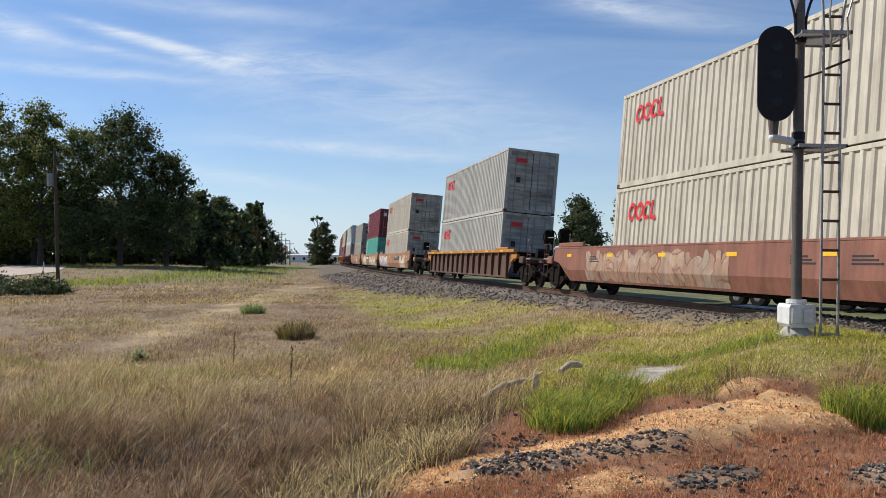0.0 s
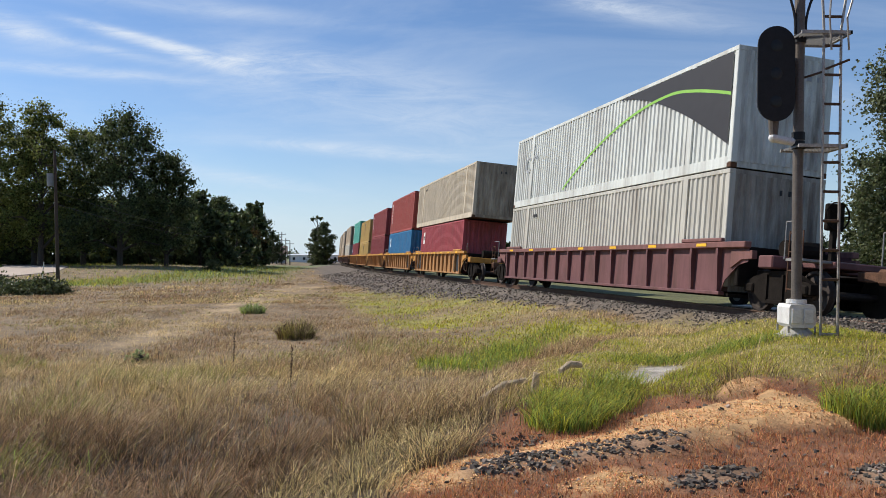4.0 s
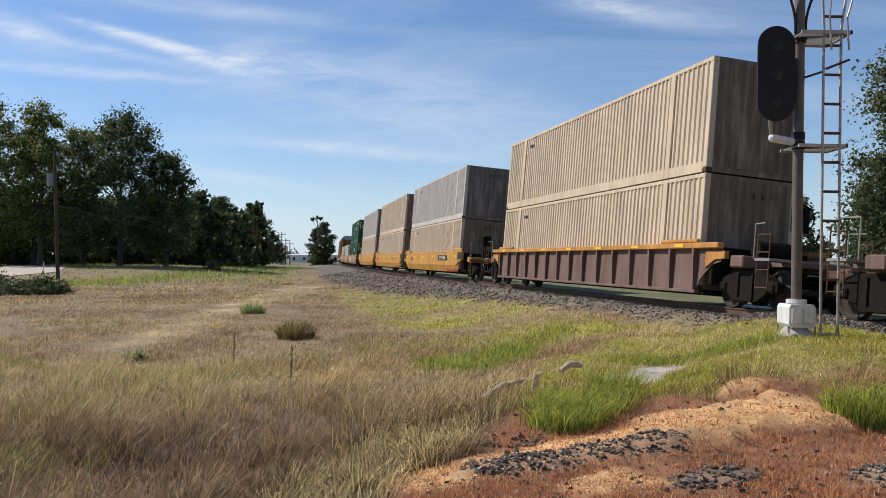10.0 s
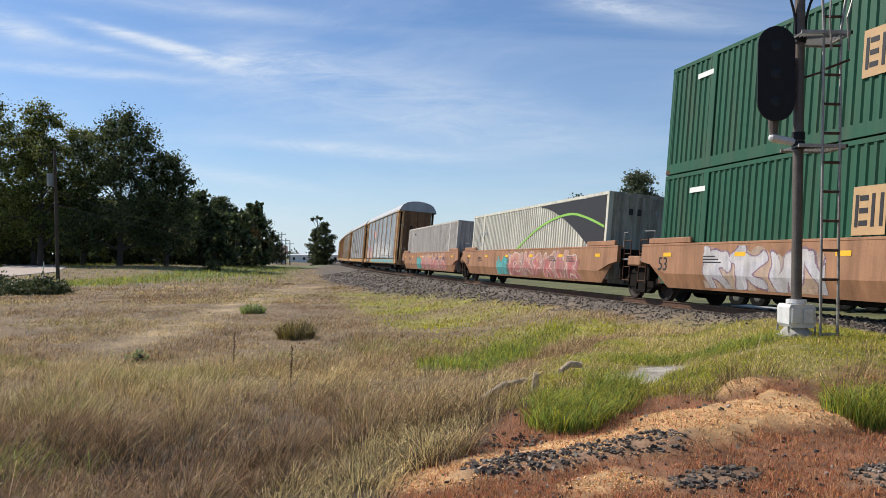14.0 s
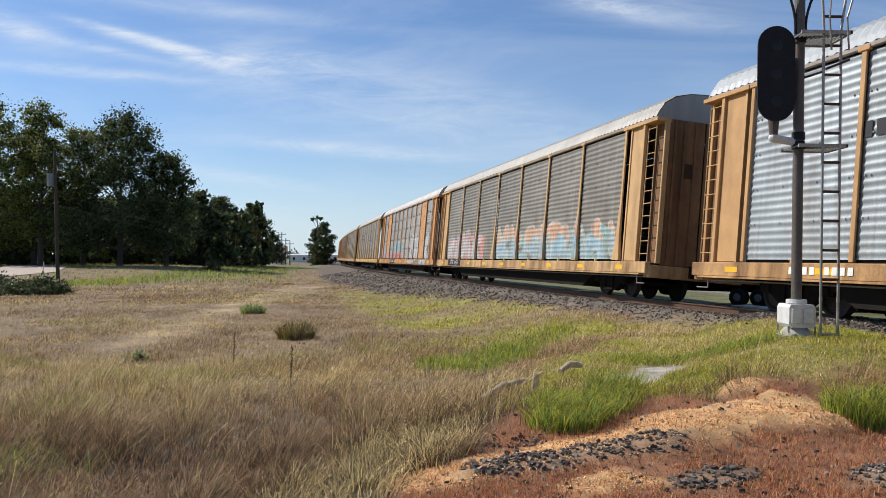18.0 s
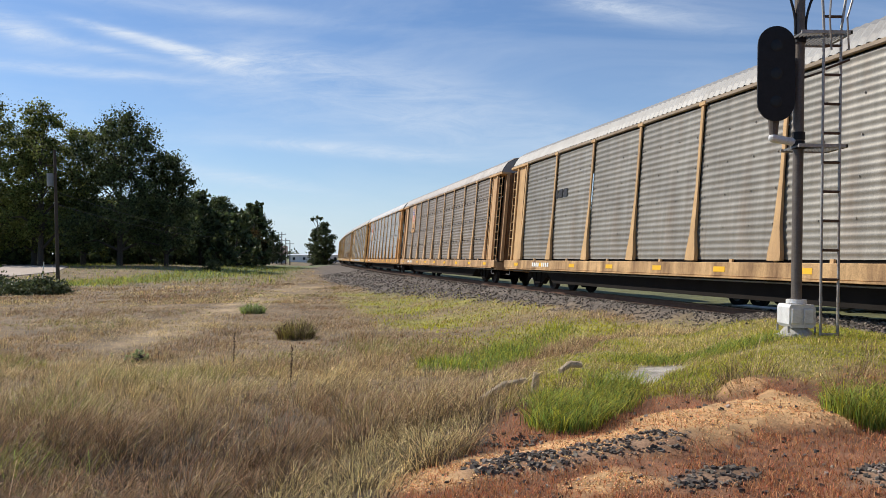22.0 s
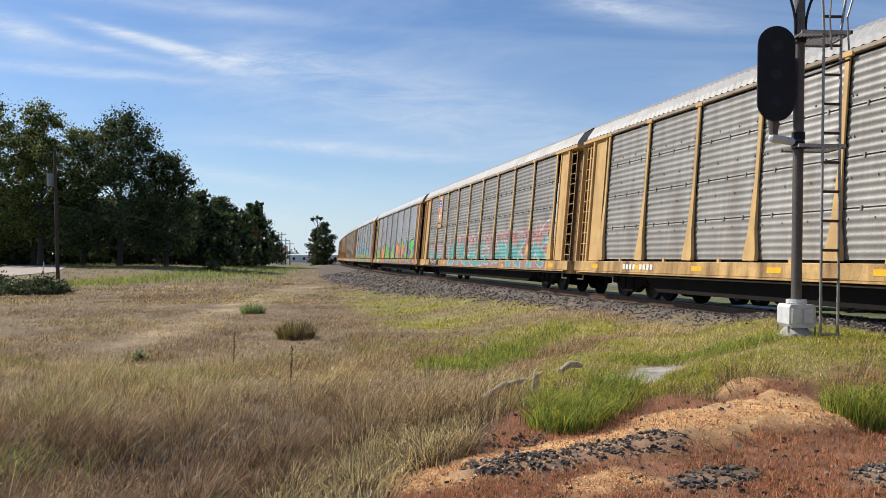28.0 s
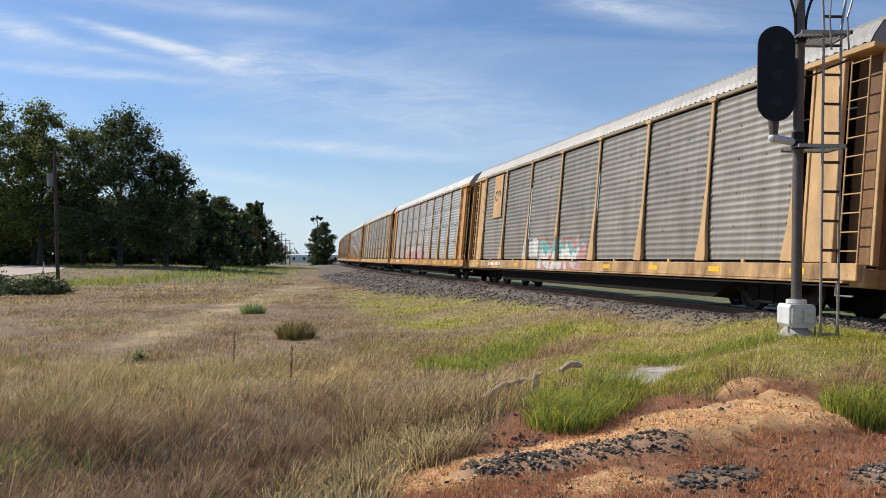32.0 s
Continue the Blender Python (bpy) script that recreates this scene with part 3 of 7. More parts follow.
def strewn(n, seed, y0, y1, power=1.0, spread=0.62):
    """Places in the wedge of ground before the tripod, thinning out with distance."""
    r = np.random.RandomState(seed)
    u = r.uniform(0, 1, n)
    if power == 1.0:
        y = y0 * (y1 / y0) ** u
    else:
        k = 1 - power
        y = (y0 ** k + u * (y1 ** k - y0 ** k)) ** (1 / k)
    return r.uniform(-spread, spread, n) * y, y, r


STRAW = leaf_mat("straw_grass", (0.66, 0.51, 0.24), 0.45, 0.25)
TANG = leaf_mat("tan_grass", (0.50, 0.345, 0.18), 0.38, 0.2)
BROWNG = leaf_mat("brown_grass", (0.34, 0.23, 0.105), 0.42, 0.2)
REDG = leaf_mat("russet_grass", (0.33, 0.195, 0.10), 0.42, 0.2)
# dark old blades; their darkness also stands for shade low in the tufts
SHADE_THATCH = leaf_mat("old_thatch", (0.10, 0.068, 0.04), 0.35, 0.1)
OLIVEG = leaf_mat("olive_grass", (0.33, 0.30, 0.075), 0.35, 0.4)
GREENG = leaf_mat("green_grass", (0.235, 0.30, 0.06), 0.5, 0.5)
LIMEG = leaf_mat("lime_grass", (0.48, 0.45, 0.055), 0.3, 0.5)
SPROUT = leaf_mat("russet_sprouts", (0.43, 0.17, 0.075), 0.5, 0.3)
SPROUT2 = leaf_mat("orange_sprouts", (0.60, 0.31, 0.14), 0.3, 0.3)

def tussock(x, y, cell, seed):
    """Way out from the middle of the nearest tussock (in cells), and a number of its own for each tussock."""
    gx, gy = np.floor(x / cell), np.floor(y / cell)
    best = np.full(x.shape, 9.0)
    ox, oy, own = np.zeros(x.shape), np.zeros(x.shape), np.zeros(x.shape)
    for i in (-1, 0, 1):
        for j in (-1, 0, 1):
            a, b = gx + i, gy + j
            h1 = np.modf(np.abs(np.sin(a * 127.1 + b * 311.7 + seed) * 43758.5453))[0]
            h2 = np.modf(np.abs(np.sin(a * 269.5 + b * 183.3 + seed * 2) * 28001.8384))[0]
            dx, dy = x / cell - a - h1, y / cell - b - h2
            d = np.hypot(dx, dy)
            m = d < best
            best, ox, oy, own = np.where(m, d, best), np.where(m, dx, ox), np.where(m, dy, oy), np.where(m, h1 * 0.5 + h2 * 0.5, own)
    return best, ox, oy, own


# the dry field: tufts whose blades lean outwards and with the wind; tall and tangled close by, low and tan farther off
for tag, n, per, y0, y1, pw, wd, sprd, seed in (("near", 12500, 16, 5.4, 15, 1.25, 0.0046, 0.10, 1), ("middle", 27000, 10, 14, 42, 1.3, 0.0075, 0.17, 2), ("far", 20000, 8, 36, 150, 1.5, 0.034, 0.45, 3)):
    cx, cy, r = strewn(n, seed, y0, y1, pw)
    zn = zones(cx, cy)
    clump = 0.5 + 0.5 * wob(cx, cy, 1.5 if tag == "near" else 0.8, 12)
    keep = (r.uniform(0, 1, n) < zn["dry"] ** 1.6 * ((0.42 if tag == "near" else 0.5) + 0.7 * np.clip(clump, 0, 1))) & (zn["d"] > 2.3)
    cx, cy, clump = cx[keep], cy[keep], clump[keep]
    k = len(cx)
    tall, pale, green, _ = dry_look(cx, cy)
    tall = tall * (0.66 + 0.46 * np.clip(clump, 0, 1.2)) * r.uniform(0.7, 1.25, k) * (1 + 0.2 * wob(cx, cy, 0.5, 21))
    td, tx_, ty_, own = tussock(cx, cy, {"near": 0.62, "middle": 0.95, "far": 2.2}[tag], seed)
    tall *= np.clip(1.25 - 0.85 * td, 0.45, 1.25) * (0.7 + 0.65 * own) * (1.0 if tag == "near" else 0.95)
    zc = zones(cx, cy)
    tall *= np.interp(zc["olive"] + zc["lime"] + zc["mid"], [0, 1], [1, 0.62])
    tone = pale + r.normal(0, 0.25, k) + (0.15 if tag != "near" else 0.1)
    # nearest tufts turn browner, taking the shade between their blades into the colour
    tone = tone - 0.5 * np.clip(zc["olive"] + zc["lime"], 0, 1) + np.interp(cy, [7, 8.5, 10, 14, 17], [-0.5, -0.32, 0.08, 0.3, 0.08]) * (pale < 0.6)
    tone = tone + 0.32 * wob(cx, cy, 0.75, 27) + 0.75 * (own - 0.5) - 0.35 * np.clip(td - 0.35, 0, 1)
    green = green + 0.2 * r.normal(0, 1, k) - 0.06
    wind = 0.42 + 0.3 * wob(cx, cy, 0.9, 22) + r.normal(0, 0.25, k) + 0.75 * tx_
    cross = 0.3 * wob(cx, cy, 1.1, 23) + r.normal(0, 0.25, k) + 0.75 * ty_
    i = np.repeat(np.arange(k), per)
    m = len(i)
    a, q = r.uniform(0, 6.28, m), np.sqrt(r.uniform(0, 1, m))
    size = sprd * (0.6 + 0.8 * r.uniform(0, 1, k))[i]
    x, y = cx[i] + size * q * np.cos(a), cy[i] + size * q * np.sin(a)
    h = tall[i] * r.uniform(0.4, 1.15, m)
    lean = (np.clip(wind[i] + 0.42 * q * np.cos(a) + r.normal(0, 0.42, m), -1.25, 1.25), np.clip(cross[i] + 0.42 * q * np.sin(a) + r.normal(0, 0.42, m), -1.15, 1.15))
    pick = tone[i] + r.normal(0, 0.22, m)
    mi = np.where(pick > 0.38, 0, np.where(pick > 0.02, 5, np.where(pick > -0.28, 1, 2)))
    if tag != "near":
        mi = np.where(pick > 0.5, 0, np.where(pick > -0.12, 5, np.where(pick > -0.3, 1, 2)))
    mi = np.where((green[i] > 0.42) & (r.uniform(0, 1, m) > 0.3), np.where(r.uniform(0, 1, m) > 0.3, 3, 6), mi)
    # short dark blades, most of them close by: shade at tuft bases as colour
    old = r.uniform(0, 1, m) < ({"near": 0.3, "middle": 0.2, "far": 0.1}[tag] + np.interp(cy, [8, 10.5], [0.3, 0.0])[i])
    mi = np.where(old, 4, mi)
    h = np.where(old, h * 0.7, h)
    blades("dry_grass", x, y, h, wd * r.uniform(0.7, 1.4, m), lean, mi, [STRAW, BROWNG, REDG, OLIVEG, SHADE_THATCH, TANG, GREENG], "tall dry straw-brown grass leaning in the wind" if tag == "near" else "low tan dry grass across the field", "grass", seed + 30, droop=(tag == "near"))

# green growth
for kind, name, label, n, y0, y1, pw, hh, wd, mats_, mixp, seed in (
        ("lush", "lush_grass", "lush bright green grass clumps", 240000, 6.3, 14.5, 1.0, 0.27, 0.0075, [GREENG, LIMEG, OLIVEG], (0.55, 0.80), 41),
        ("mid", "green_grass", "fresh green grass in the ditch", 60000, 13, 22, 1.0, 0.26, 0.012, [GREENG, LIMEG, OLIVEG], (0.6, 0.85), 42),
        ("lime", "low_weeds", "low yellow-green weeds beside the ballast", 120000, 17, 52, 1.2, 0.10, 0.026, [LIMEG, OLIVEG, TANG], (0.62, 0.84), 43),
        ("olive", "bank_grass", "mixed olive and yellow grass on the bank", 210000, 8.5, 21, 1.0, 0.085, 0.008, [STRAW, OLIVEG, LIMEG, GREENG], (0.16, 0.5), 44),
        ("farm", "far_weeds", "green weeds across the far field", 90000, 45, 170, 1.3, 0.42, 0.05, [OLIVEG, GREENG, LIMEG], (0.6, 0.9), 45)):
    x, y, r = strewn(n, seed, y0, y1, pw)
    zn = zones(x, y)
    keep = (r.uniform(0, 1, n) < zn[kind] * (0.75 if kind == "lush" else 1.0)) & (zn["d"] > 1.9)
    x, y = x[keep], y[keep]
    m = len(x)
    u = r.uniform(0, 1, m) + (0.32 if kind in ("olive", "lime") else 0.12) * wob(x, y, 1.6 if kind != "lime" else 0.8, seed)
    mi = np.where(u < mixp[0], 0, np.where(u < mixp[1], 1, 2))
    if len(mats_) > 3:
        mi = np.where(u > 0.98, 3, mi)
    h = hh * r.uniform(0.45, 1.25, m) * (1 + 0.3 * wob(x, y, 1.8, seed + 1))
    if kind == "lush":
        h = h * (1 + 0.3 * wob(x, y, 5.0, 47)) * np.interp(y, [9.0, 11.0], [1.0, 0.5])
    blades(name, x, y, h, wd * r.uniform(0.7, 1.4, m), (np.clip(r.normal(0.15, 0.6, m), -1.1, 1.1), np.clip(r.normal(-0.1, 0.55, m), -1.1, 1.1)), mi, mats_, label, "grass", seed + 30, 0.3, droop=(kind == "lush"))

# dead sprouts on the spoiled ground, the spilled grain, and the loose stones
x, y, r = strewn(150000, 51, 4.6, 10, 1.0)
zn = zones(x, y)
keep = r.uniform(0, 1, len(x)) < zn["red"] * np.clip(0.75 + 0.4 * wob(x, y, 3.5, 52), 0.1, 1)
x, y = x[keep], y[keep]
m = len(x)
blades("dead_sprouts", x, y, 0.055 * r.uniform(0.5, 1.5, m), 0.0045 * r.uniform(0.7, 1.6, m), (r.normal(0, 0.5, m), r.normal(0, 0.5, m)), (r.uniform(0, 1, m) > 0.62).astype(int), [SPROUT, SPROUT2], "carpet of dead russet sprouts", "ground cover", 53)
x, y, r = strewn(90000, 54, 5.0, 10, 1.0)
keep = r.uniform(0, 1, len(x)) < zones(x, y)["corn"] ** 1.3 * np.clip(0.95 + 0.6 * wob(x, y, 4.5, 63), 0.12, 1)
x, y = x[keep], y[keep]
chips("spilled_corn", x, y, 0.0125 * r.uniform(0.7, 1.25, len(x)), 0.6, [leaf_mat("corn_kernel", (0.84, 0.52, 0.25), 0.25, 0.05), leaf_mat("corn_kernel_dark", (0.68, 0.36, 0.15), 0.3, 0.05)], "spilled yellow-orange corn kernels in a low heap", "corn", 55, 0.1)
x, y, r = strewn(30000, 56, 5.0, 11, 1.0)
zn = zones(x, y)
keep = r.uniform(0, 1, len(x)) < np.maximum(zn["stones"] * np.clip(0.85 + 0.5 * wob(x, y, 5.0, 66), 0.25, 1), 0.035 * zn["bare"])
x, y = x[keep], y[keep]
GREY_STONE = leaf_mat("grey_stone", (0.145, 0.12, 0.096), 0.4, 0.0, 0.8)
DARK_STONE = leaf_mat("dark_stone", (0.095, 0.08, 0.066), 0.35, 0.0, 0.8)
PALE_STONE = leaf_mat("pale_stone", (0.235, 0.19, 0.15), 0.35, 0.0, 0.8)
chips("loose_stones", x, y, 0.038 * r.uniform(0.4, 1.35, len(x)), 0.65, [GREY_STONE, DARK_STONE, DARK_STONE, PALE_STONE], "dark grey loose ballast stones", "stones", 57, 0.25)
x, y, r = strewn(165000, 58, 9, 95, 1.15, 0.8)
zn = zones(x, y)
keep = (r.uniform(0, 1, len(x)) < zn["ballast"] * 1.1) & (zn["d"] > -2.2) & (zn["d"] < 7.5)
x, y = x[keep], y[keep]
chips("ballast_stones", x, y, np.interp(y, [9, 30, 95], [0.043, 0.066, 0.12]) * r.uniform(0.6, 1.3, len(x)), 0.75, [GREY_STONE, PALE_STONE, DARK_STONE, GREY_STONE], "grey crushed-stone track ballast", "ballast", 59, 0.3)


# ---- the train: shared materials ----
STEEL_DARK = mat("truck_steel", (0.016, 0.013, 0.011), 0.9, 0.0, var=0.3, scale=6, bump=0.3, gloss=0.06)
WHEEL_STEEL = mat("wheel_steel", (0.04, 0.03, 0.025), 0.65, 0.2, var=0.25, scale=8)
GALV = mat("galvanised_steel", (0.26, 0.25, 0.24), 0.55, 0.4, var=0.15, scale=8)
BLACK_PAINT = mat("black_paint", (0.025, 0.025, 0.027), 0.55, var=0.2)
WHITE_MARK = mat("white_marking_paint", (0.75, 0.74, 0.70), 0.6, var=0.08)
YELLOW_MARK = mat("yellow_reflector", (0.80, 0.45, 0.03), 0.45, var=0.1)
RUST = mat("rusted_steel", (0.10, 0.05, 0.03), 0.9, var=0.3, scale=5, bump=0.3)

TEXTS = {}


def lettering(text, size, material, parent, at, name="lettering", label="", depth=0.002):
    """Flat raised letters in the built-in font, standing in the local x-z plane after 'at'."""
    key = (text, size, material.name)
    if key not in TEXTS:
        cu = bpy.data.curves.new("lettering", "FONT")
        cu.body, cu.size, cu.extrude, cu.resolution_u = text, size, depth, 2
        cu.align_x, cu.align_y = "CENTER", "CENTER"
        tmp = bpy.data.objects.new("lettering", cu)
        scene.collection.objects.link(tmp)
        bpy.context.view_layer.update()
        me = bpy.data.meshes.new_from_object(tmp)
        bpy.data.objects.remove(tmp)
        me.materials.clear()
        me.materials.append(material)
        TEXTS[key] = me
    return part(name, TEXTS[key], None, parent, label, at)


def side_at(x, y, z):
    """The pose of flat work on the side that faces the field (local -y): its right is +x, its up is z."""
    return pose(x, y, z, 90, 0, 0)


def end_at(x, y, z):
    """The same on the leading end, which faces +x."""
    return pose(x, y, z, 90, 0, 90)


def corr(x0, x1, z0, z1, y, depth, pitch, out=-1, upright=True):
    """A sheet with trapezoid corrugations; upright ribs, or lying ones."""
    bm = bmn()
    a, b = (x0, x1) if upright else (z0, z1)
    n = max(1, round((b - a) / pitch))
    p = (b - a) / n
    prof = []
    for i in range(n):
        u = a + i * p
        prof += [(u, 0), (u + 0.30 * p, 0), (u + 0.45 * p, 1), (u + 0.85 * p, 1)]
    prof.append((b, 0))
    rows = []
    for u, k in prof:
        yy = y - out * depth * k
        if upright:
            rows.append((bm.verts.new((u, yy, z0)), bm.verts.new((u, yy, z1))))
        else:
            rows.append((bm.verts.new((x0, yy, u)), bm.verts.new((x1, yy, u))))
    for r, q in zip(rows, rows[1:]):
        bm.faces.new((r[0], q[0], q[1], r[1]))
    return bm


def turned(bm, m):
    bmesh.ops.transform(bm, matrix=m, verts=bm.verts)
    return bm


# ---- containers ----
def container(label, colour, length=12.19, height=2.896, doors=False, dirt=0.35, end_dirt=0.0, marks=None, key=""):
    """A corrugated steel freight container; x is its length, its floor stands at z = 0."""
    w = 1.295 if length > 14 else 1.22
    m = mat("container_paint_" + key, colour, 0.55, 0.0, var=0.10, scale=1.2, dirt=dirt + 0.1, dirt_colour=(0.15, 0.095, 0.06), streak=0.16)
    # leading end: real soot, plus that face's shade mixed in as extra dirt
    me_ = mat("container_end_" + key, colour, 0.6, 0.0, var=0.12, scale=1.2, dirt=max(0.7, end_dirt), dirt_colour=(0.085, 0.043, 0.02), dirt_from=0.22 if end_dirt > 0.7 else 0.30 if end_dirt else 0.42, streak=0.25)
    th = thing("container", label, "container", "containers on the train")
    h, lx = height, length / 2
    for sy in (-1, 1):
        part("top_rail", box(bmn(), -lx + 0.13, lx - 0.13, min(sy * w, sy * (w - 0.07)), max(sy * w, sy * (w - 0.07)), h - 0.10, h - 0.005), m, th)
        br = 0.16 if length < 14 else 0.27
        part("bottom_rail", box(bmn(), -lx + 0.13, lx - 0.13, min(sy * w, sy * (w - 0.07)), max(sy * w, sy * (w - 0.07)), 0.01, br), m, th)
        part("side_panel", corr(-lx + 0.12, lx - 0.12, br - 0.01, h - 0.09, sy * (w - 0.008), 0.036, 0.278 if length < 14 else 0.235, sy), m, th)
        for sx in (-1, 1):
            part("corner_post", box(bmn(), sx * lx - (0.16 if sx > 0 else 0), sx * lx + (0 if sx > 0 else 0.16), min(sy * (w + 0.002), sy * (w - 0.16)), max(sy * (w + 0.002), sy * (w - 0.16)), 0.12, h - 0.12, 0.012), m, th)
            for z in (0.0, h - 0.12):
                part("corner_casting", box(bmn(), sx * lx - (0.18 if sx > 0 else 0), sx * lx + (0 if sx > 0 else 0.18), min(sy * (w + 0.006), sy * (w - 0.16)), max(sy * (w + 0.006), sy * (w - 0.16)), z, z + 0.118, 0.01), m if z else RUST, th)
            if length > 14:
                part("side_post", box(bmn(), sx * 6.1 - 0.12, sx * 6.1 + 0.12, min(sy * (w + 0.003), sy * (w - 0.05)), max(sy * (w + 0.003), sy * (w - 0.05)), 0.02, h - 0.02, 0.01), m, th)
    roof = bmn()
    n = 20
    for i in range(n):
        u0, u1 = -lx + 0.1 + i * (length - 0.2) / n, -lx + 0.1 + (i + 0.7) * (length - 0.2) / n
        box(roof, u0, u1, -w + 0.08, w - 0.08, h - 0.02, h - 0.004)
    box(roof, -lx + 0.1, lx - 0.1, -w + 0.06, w - 0.06, h - 0.05, h - 0.022)
    part("roof", roof, m, th)
    part("floor", box(bmn(), -lx + 0.1, lx - 0.1, -w + 0.06, w - 0.06, 0.05, 0.14), RUST, th)
    for sx in (-1, 1):
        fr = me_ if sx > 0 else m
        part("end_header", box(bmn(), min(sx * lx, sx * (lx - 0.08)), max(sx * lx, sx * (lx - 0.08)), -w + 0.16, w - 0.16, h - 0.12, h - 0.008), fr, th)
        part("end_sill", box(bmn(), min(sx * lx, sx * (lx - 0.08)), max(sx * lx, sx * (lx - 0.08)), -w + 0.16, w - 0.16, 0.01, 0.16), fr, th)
        if doors and sx > 0:
            for sy in (-1, 1):
                d = part("door", corr(0.16, h - 0.12, min(sy * 0.015, sy * (w - 0.17)), max(sy * 0.015, sy * (w - 0.17)), 0, 0.03, 0.55, 1), fr, th)
                d.matrix_basis = Matrix(((0, 1, 0, lx - 0.015), (0, 0, 1, 0), (1, 0, 0, 0), (0, 0, 0, 1)))
                for k in (0.3, 0.8):
                    part("lock_rod", turned(tube(bmn(), (0, 0, 0.1), (0, 0, h - 0.1), 0.021, 6), Matrix.Translation((lx + 0.012, sy * k, 0))), GALV, th)
                    part("door_handle", box(bmn(), lx + 0.012, lx + 0.045, sy * k - 0.03, sy * k + 0.28, 1.0, 1.05, 0.006), GALV, th)
                for z in (0.4, 1.0, 1.8, 2.4):
                    part("hinge", box(bmn(), lx - 0.01, lx + 0.02, min(sy * (w - 0.18), sy * (w - 0.03)), max(sy * (w - 0.18), sy * (w - 0.03)), z, z + 0.1, 0.006), fr, th)
        else:
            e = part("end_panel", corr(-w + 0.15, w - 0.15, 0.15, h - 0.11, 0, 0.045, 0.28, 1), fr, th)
            e.matrix_basis = Matrix(((0, -1, 0, sx * (lx - 0.012)), (1, 0, 0, 0), (0, 0, 1, 0), (0, 0, 0, 1))) if sx > 0 else Matrix(((0, 1, 0, -lx + 0.012), (-1, 0, 0, 0), (0, 0, 1, 0), (0, 0, 0, 1)))
    if marks:
        marks(th, w, lx, h)
    return th


def plate(parent, name, x0, x1, z0, z1, y, material, label=""):
    return part(name, box(bmn(), x0, x1, y - 0.004, y + 0.002, z0, z1), material, parent, label)


def end_plate(parent, name, y0, y1, z0, z1, x, material, label=""):
    return part(name, box(bmn(), x - 0.002, x + 0.005, y0, y1, z0, z1), material, parent, label)


def outline_ring(bm, cx, cz, rx, rz, t, y, a0=0.0, a1=6.2832, slant=0.0):
    """A bent flat stroke (an arc) in the x-z plane."""
    n = 14
    prev = None
    for i in range(n + 1):
        a = a0 + (a1 - a0) * i / n
        c, s = math.cos(a), math.sin(a)
        p = bm.verts.new((cx + (rx) * c + slant * rz * s, y, cz + rz * s))
        q = bm.verts.new((cx + (rx - t) * c + slant * (rz - t) * s, y, cz + (rz - t) * s))
        if prev:
            bm.faces.new((prev[0], p, q, prev[1]))
        prev = (p, q)


RED_MARK = mat("red_marking_paint", (0.62, 0.03, 0.035), 0.5, var=0.08)
DARK_MARK = mat("dark_marking_paint", (0.03, 0.028, 0.03), 0.55, var=0.1)
GREEN_MARK = mat("green_marking_paint", (0.25, 0.5, 0.08), 0.5, var=0.1)
GREY_MARK = mat("grey_marking_paint", (0.30, 0.31, 0.32), 0.5, var=0.1)
BLUE_MARK = mat("blue_marking_paint", (0.05, 0.10, 0.35), 0.5, var=0.1)
TAN_MARK = mat("tan_marking_paint", (0.5, 0.32, 0.16), 0.5, var=0.1)


def round_mark(th, w, lx, h):
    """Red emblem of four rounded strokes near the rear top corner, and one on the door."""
    for i, x in enumerate((-lx + 1.15, -lx + 1.62, -lx + 2.05, -lx + 2.42)):
        bm = bmn()
        if i < 2:
            outline_ring(bm, x, h - 0.75, 0.22, 0.27, 0.095, -w - 0.006, 0, 6.2832, 0.12)
        elif i == 2:
            outline_ring(bm, x, h - 0.75, 0.22, 0.27, 0.095, -w - 0.006, 0.75, 5.5, 0.12)
        else:
            prism(bm, [(x - 0.16, h - 1.02), (x + 0.16, h - 1.02), (x + 0.17, h - 0.92), (x - 0.05, h - 0.92), (x + 0.0, h - 0.48), (x - 0.1, h - 0.48)], "y", -w - 0.008, -w - 0.004)
        part("emblem", bm, RED_MARK, th, "red painted rounded emblem stroke")
    end_plate(th, "emblem", -0.85, -0.25, h - 0.62, h - 0.42, lx + 0.02, RED_MARK, "faded red emblem bar")
    for i in range(4):
        end_plate(th, "marking", 0.25, 0.85, h - 0.55 - 0.16 * i, h - 0.49 - 0.16 * i, lx + 0.02, GREY_MARK)
    end_plate(th, "placard", -0.75, -0.55, 1.35, 1.6, lx + 0.02, DARK_MARK)


def end_bars(th, w, lx, h):
    """Rows of small dark characters high on the end, as bars."""
    for i in range(6):
        end_plate(th, "marking", 0.05 + i * 0.115 - (0.0 if i < 4 else -0.06), 0.13 + i * 0.115, h - 0.52, h - 0.40, lx + 0.012, DARK_MARK)
    for i in range(5):
        plate(th, "marking", -lx + 2.6 + i * 0.1, -lx + 2.67 + i * 0.1, h - 0.5, h - 0.38, -w - 0.006, DARK_MARK)


def column_bars(th, w, lx, h):
    """An upright column of pale letters near the rear edge, as bars."""
    for i in range(6):
        plate(th, "marking", -lx + 0.75, -lx + 0.98, h - 0.55 - i * 0.29, h - 0.36 - i * 0.29, -w - 0.006, WHITE_MARK)


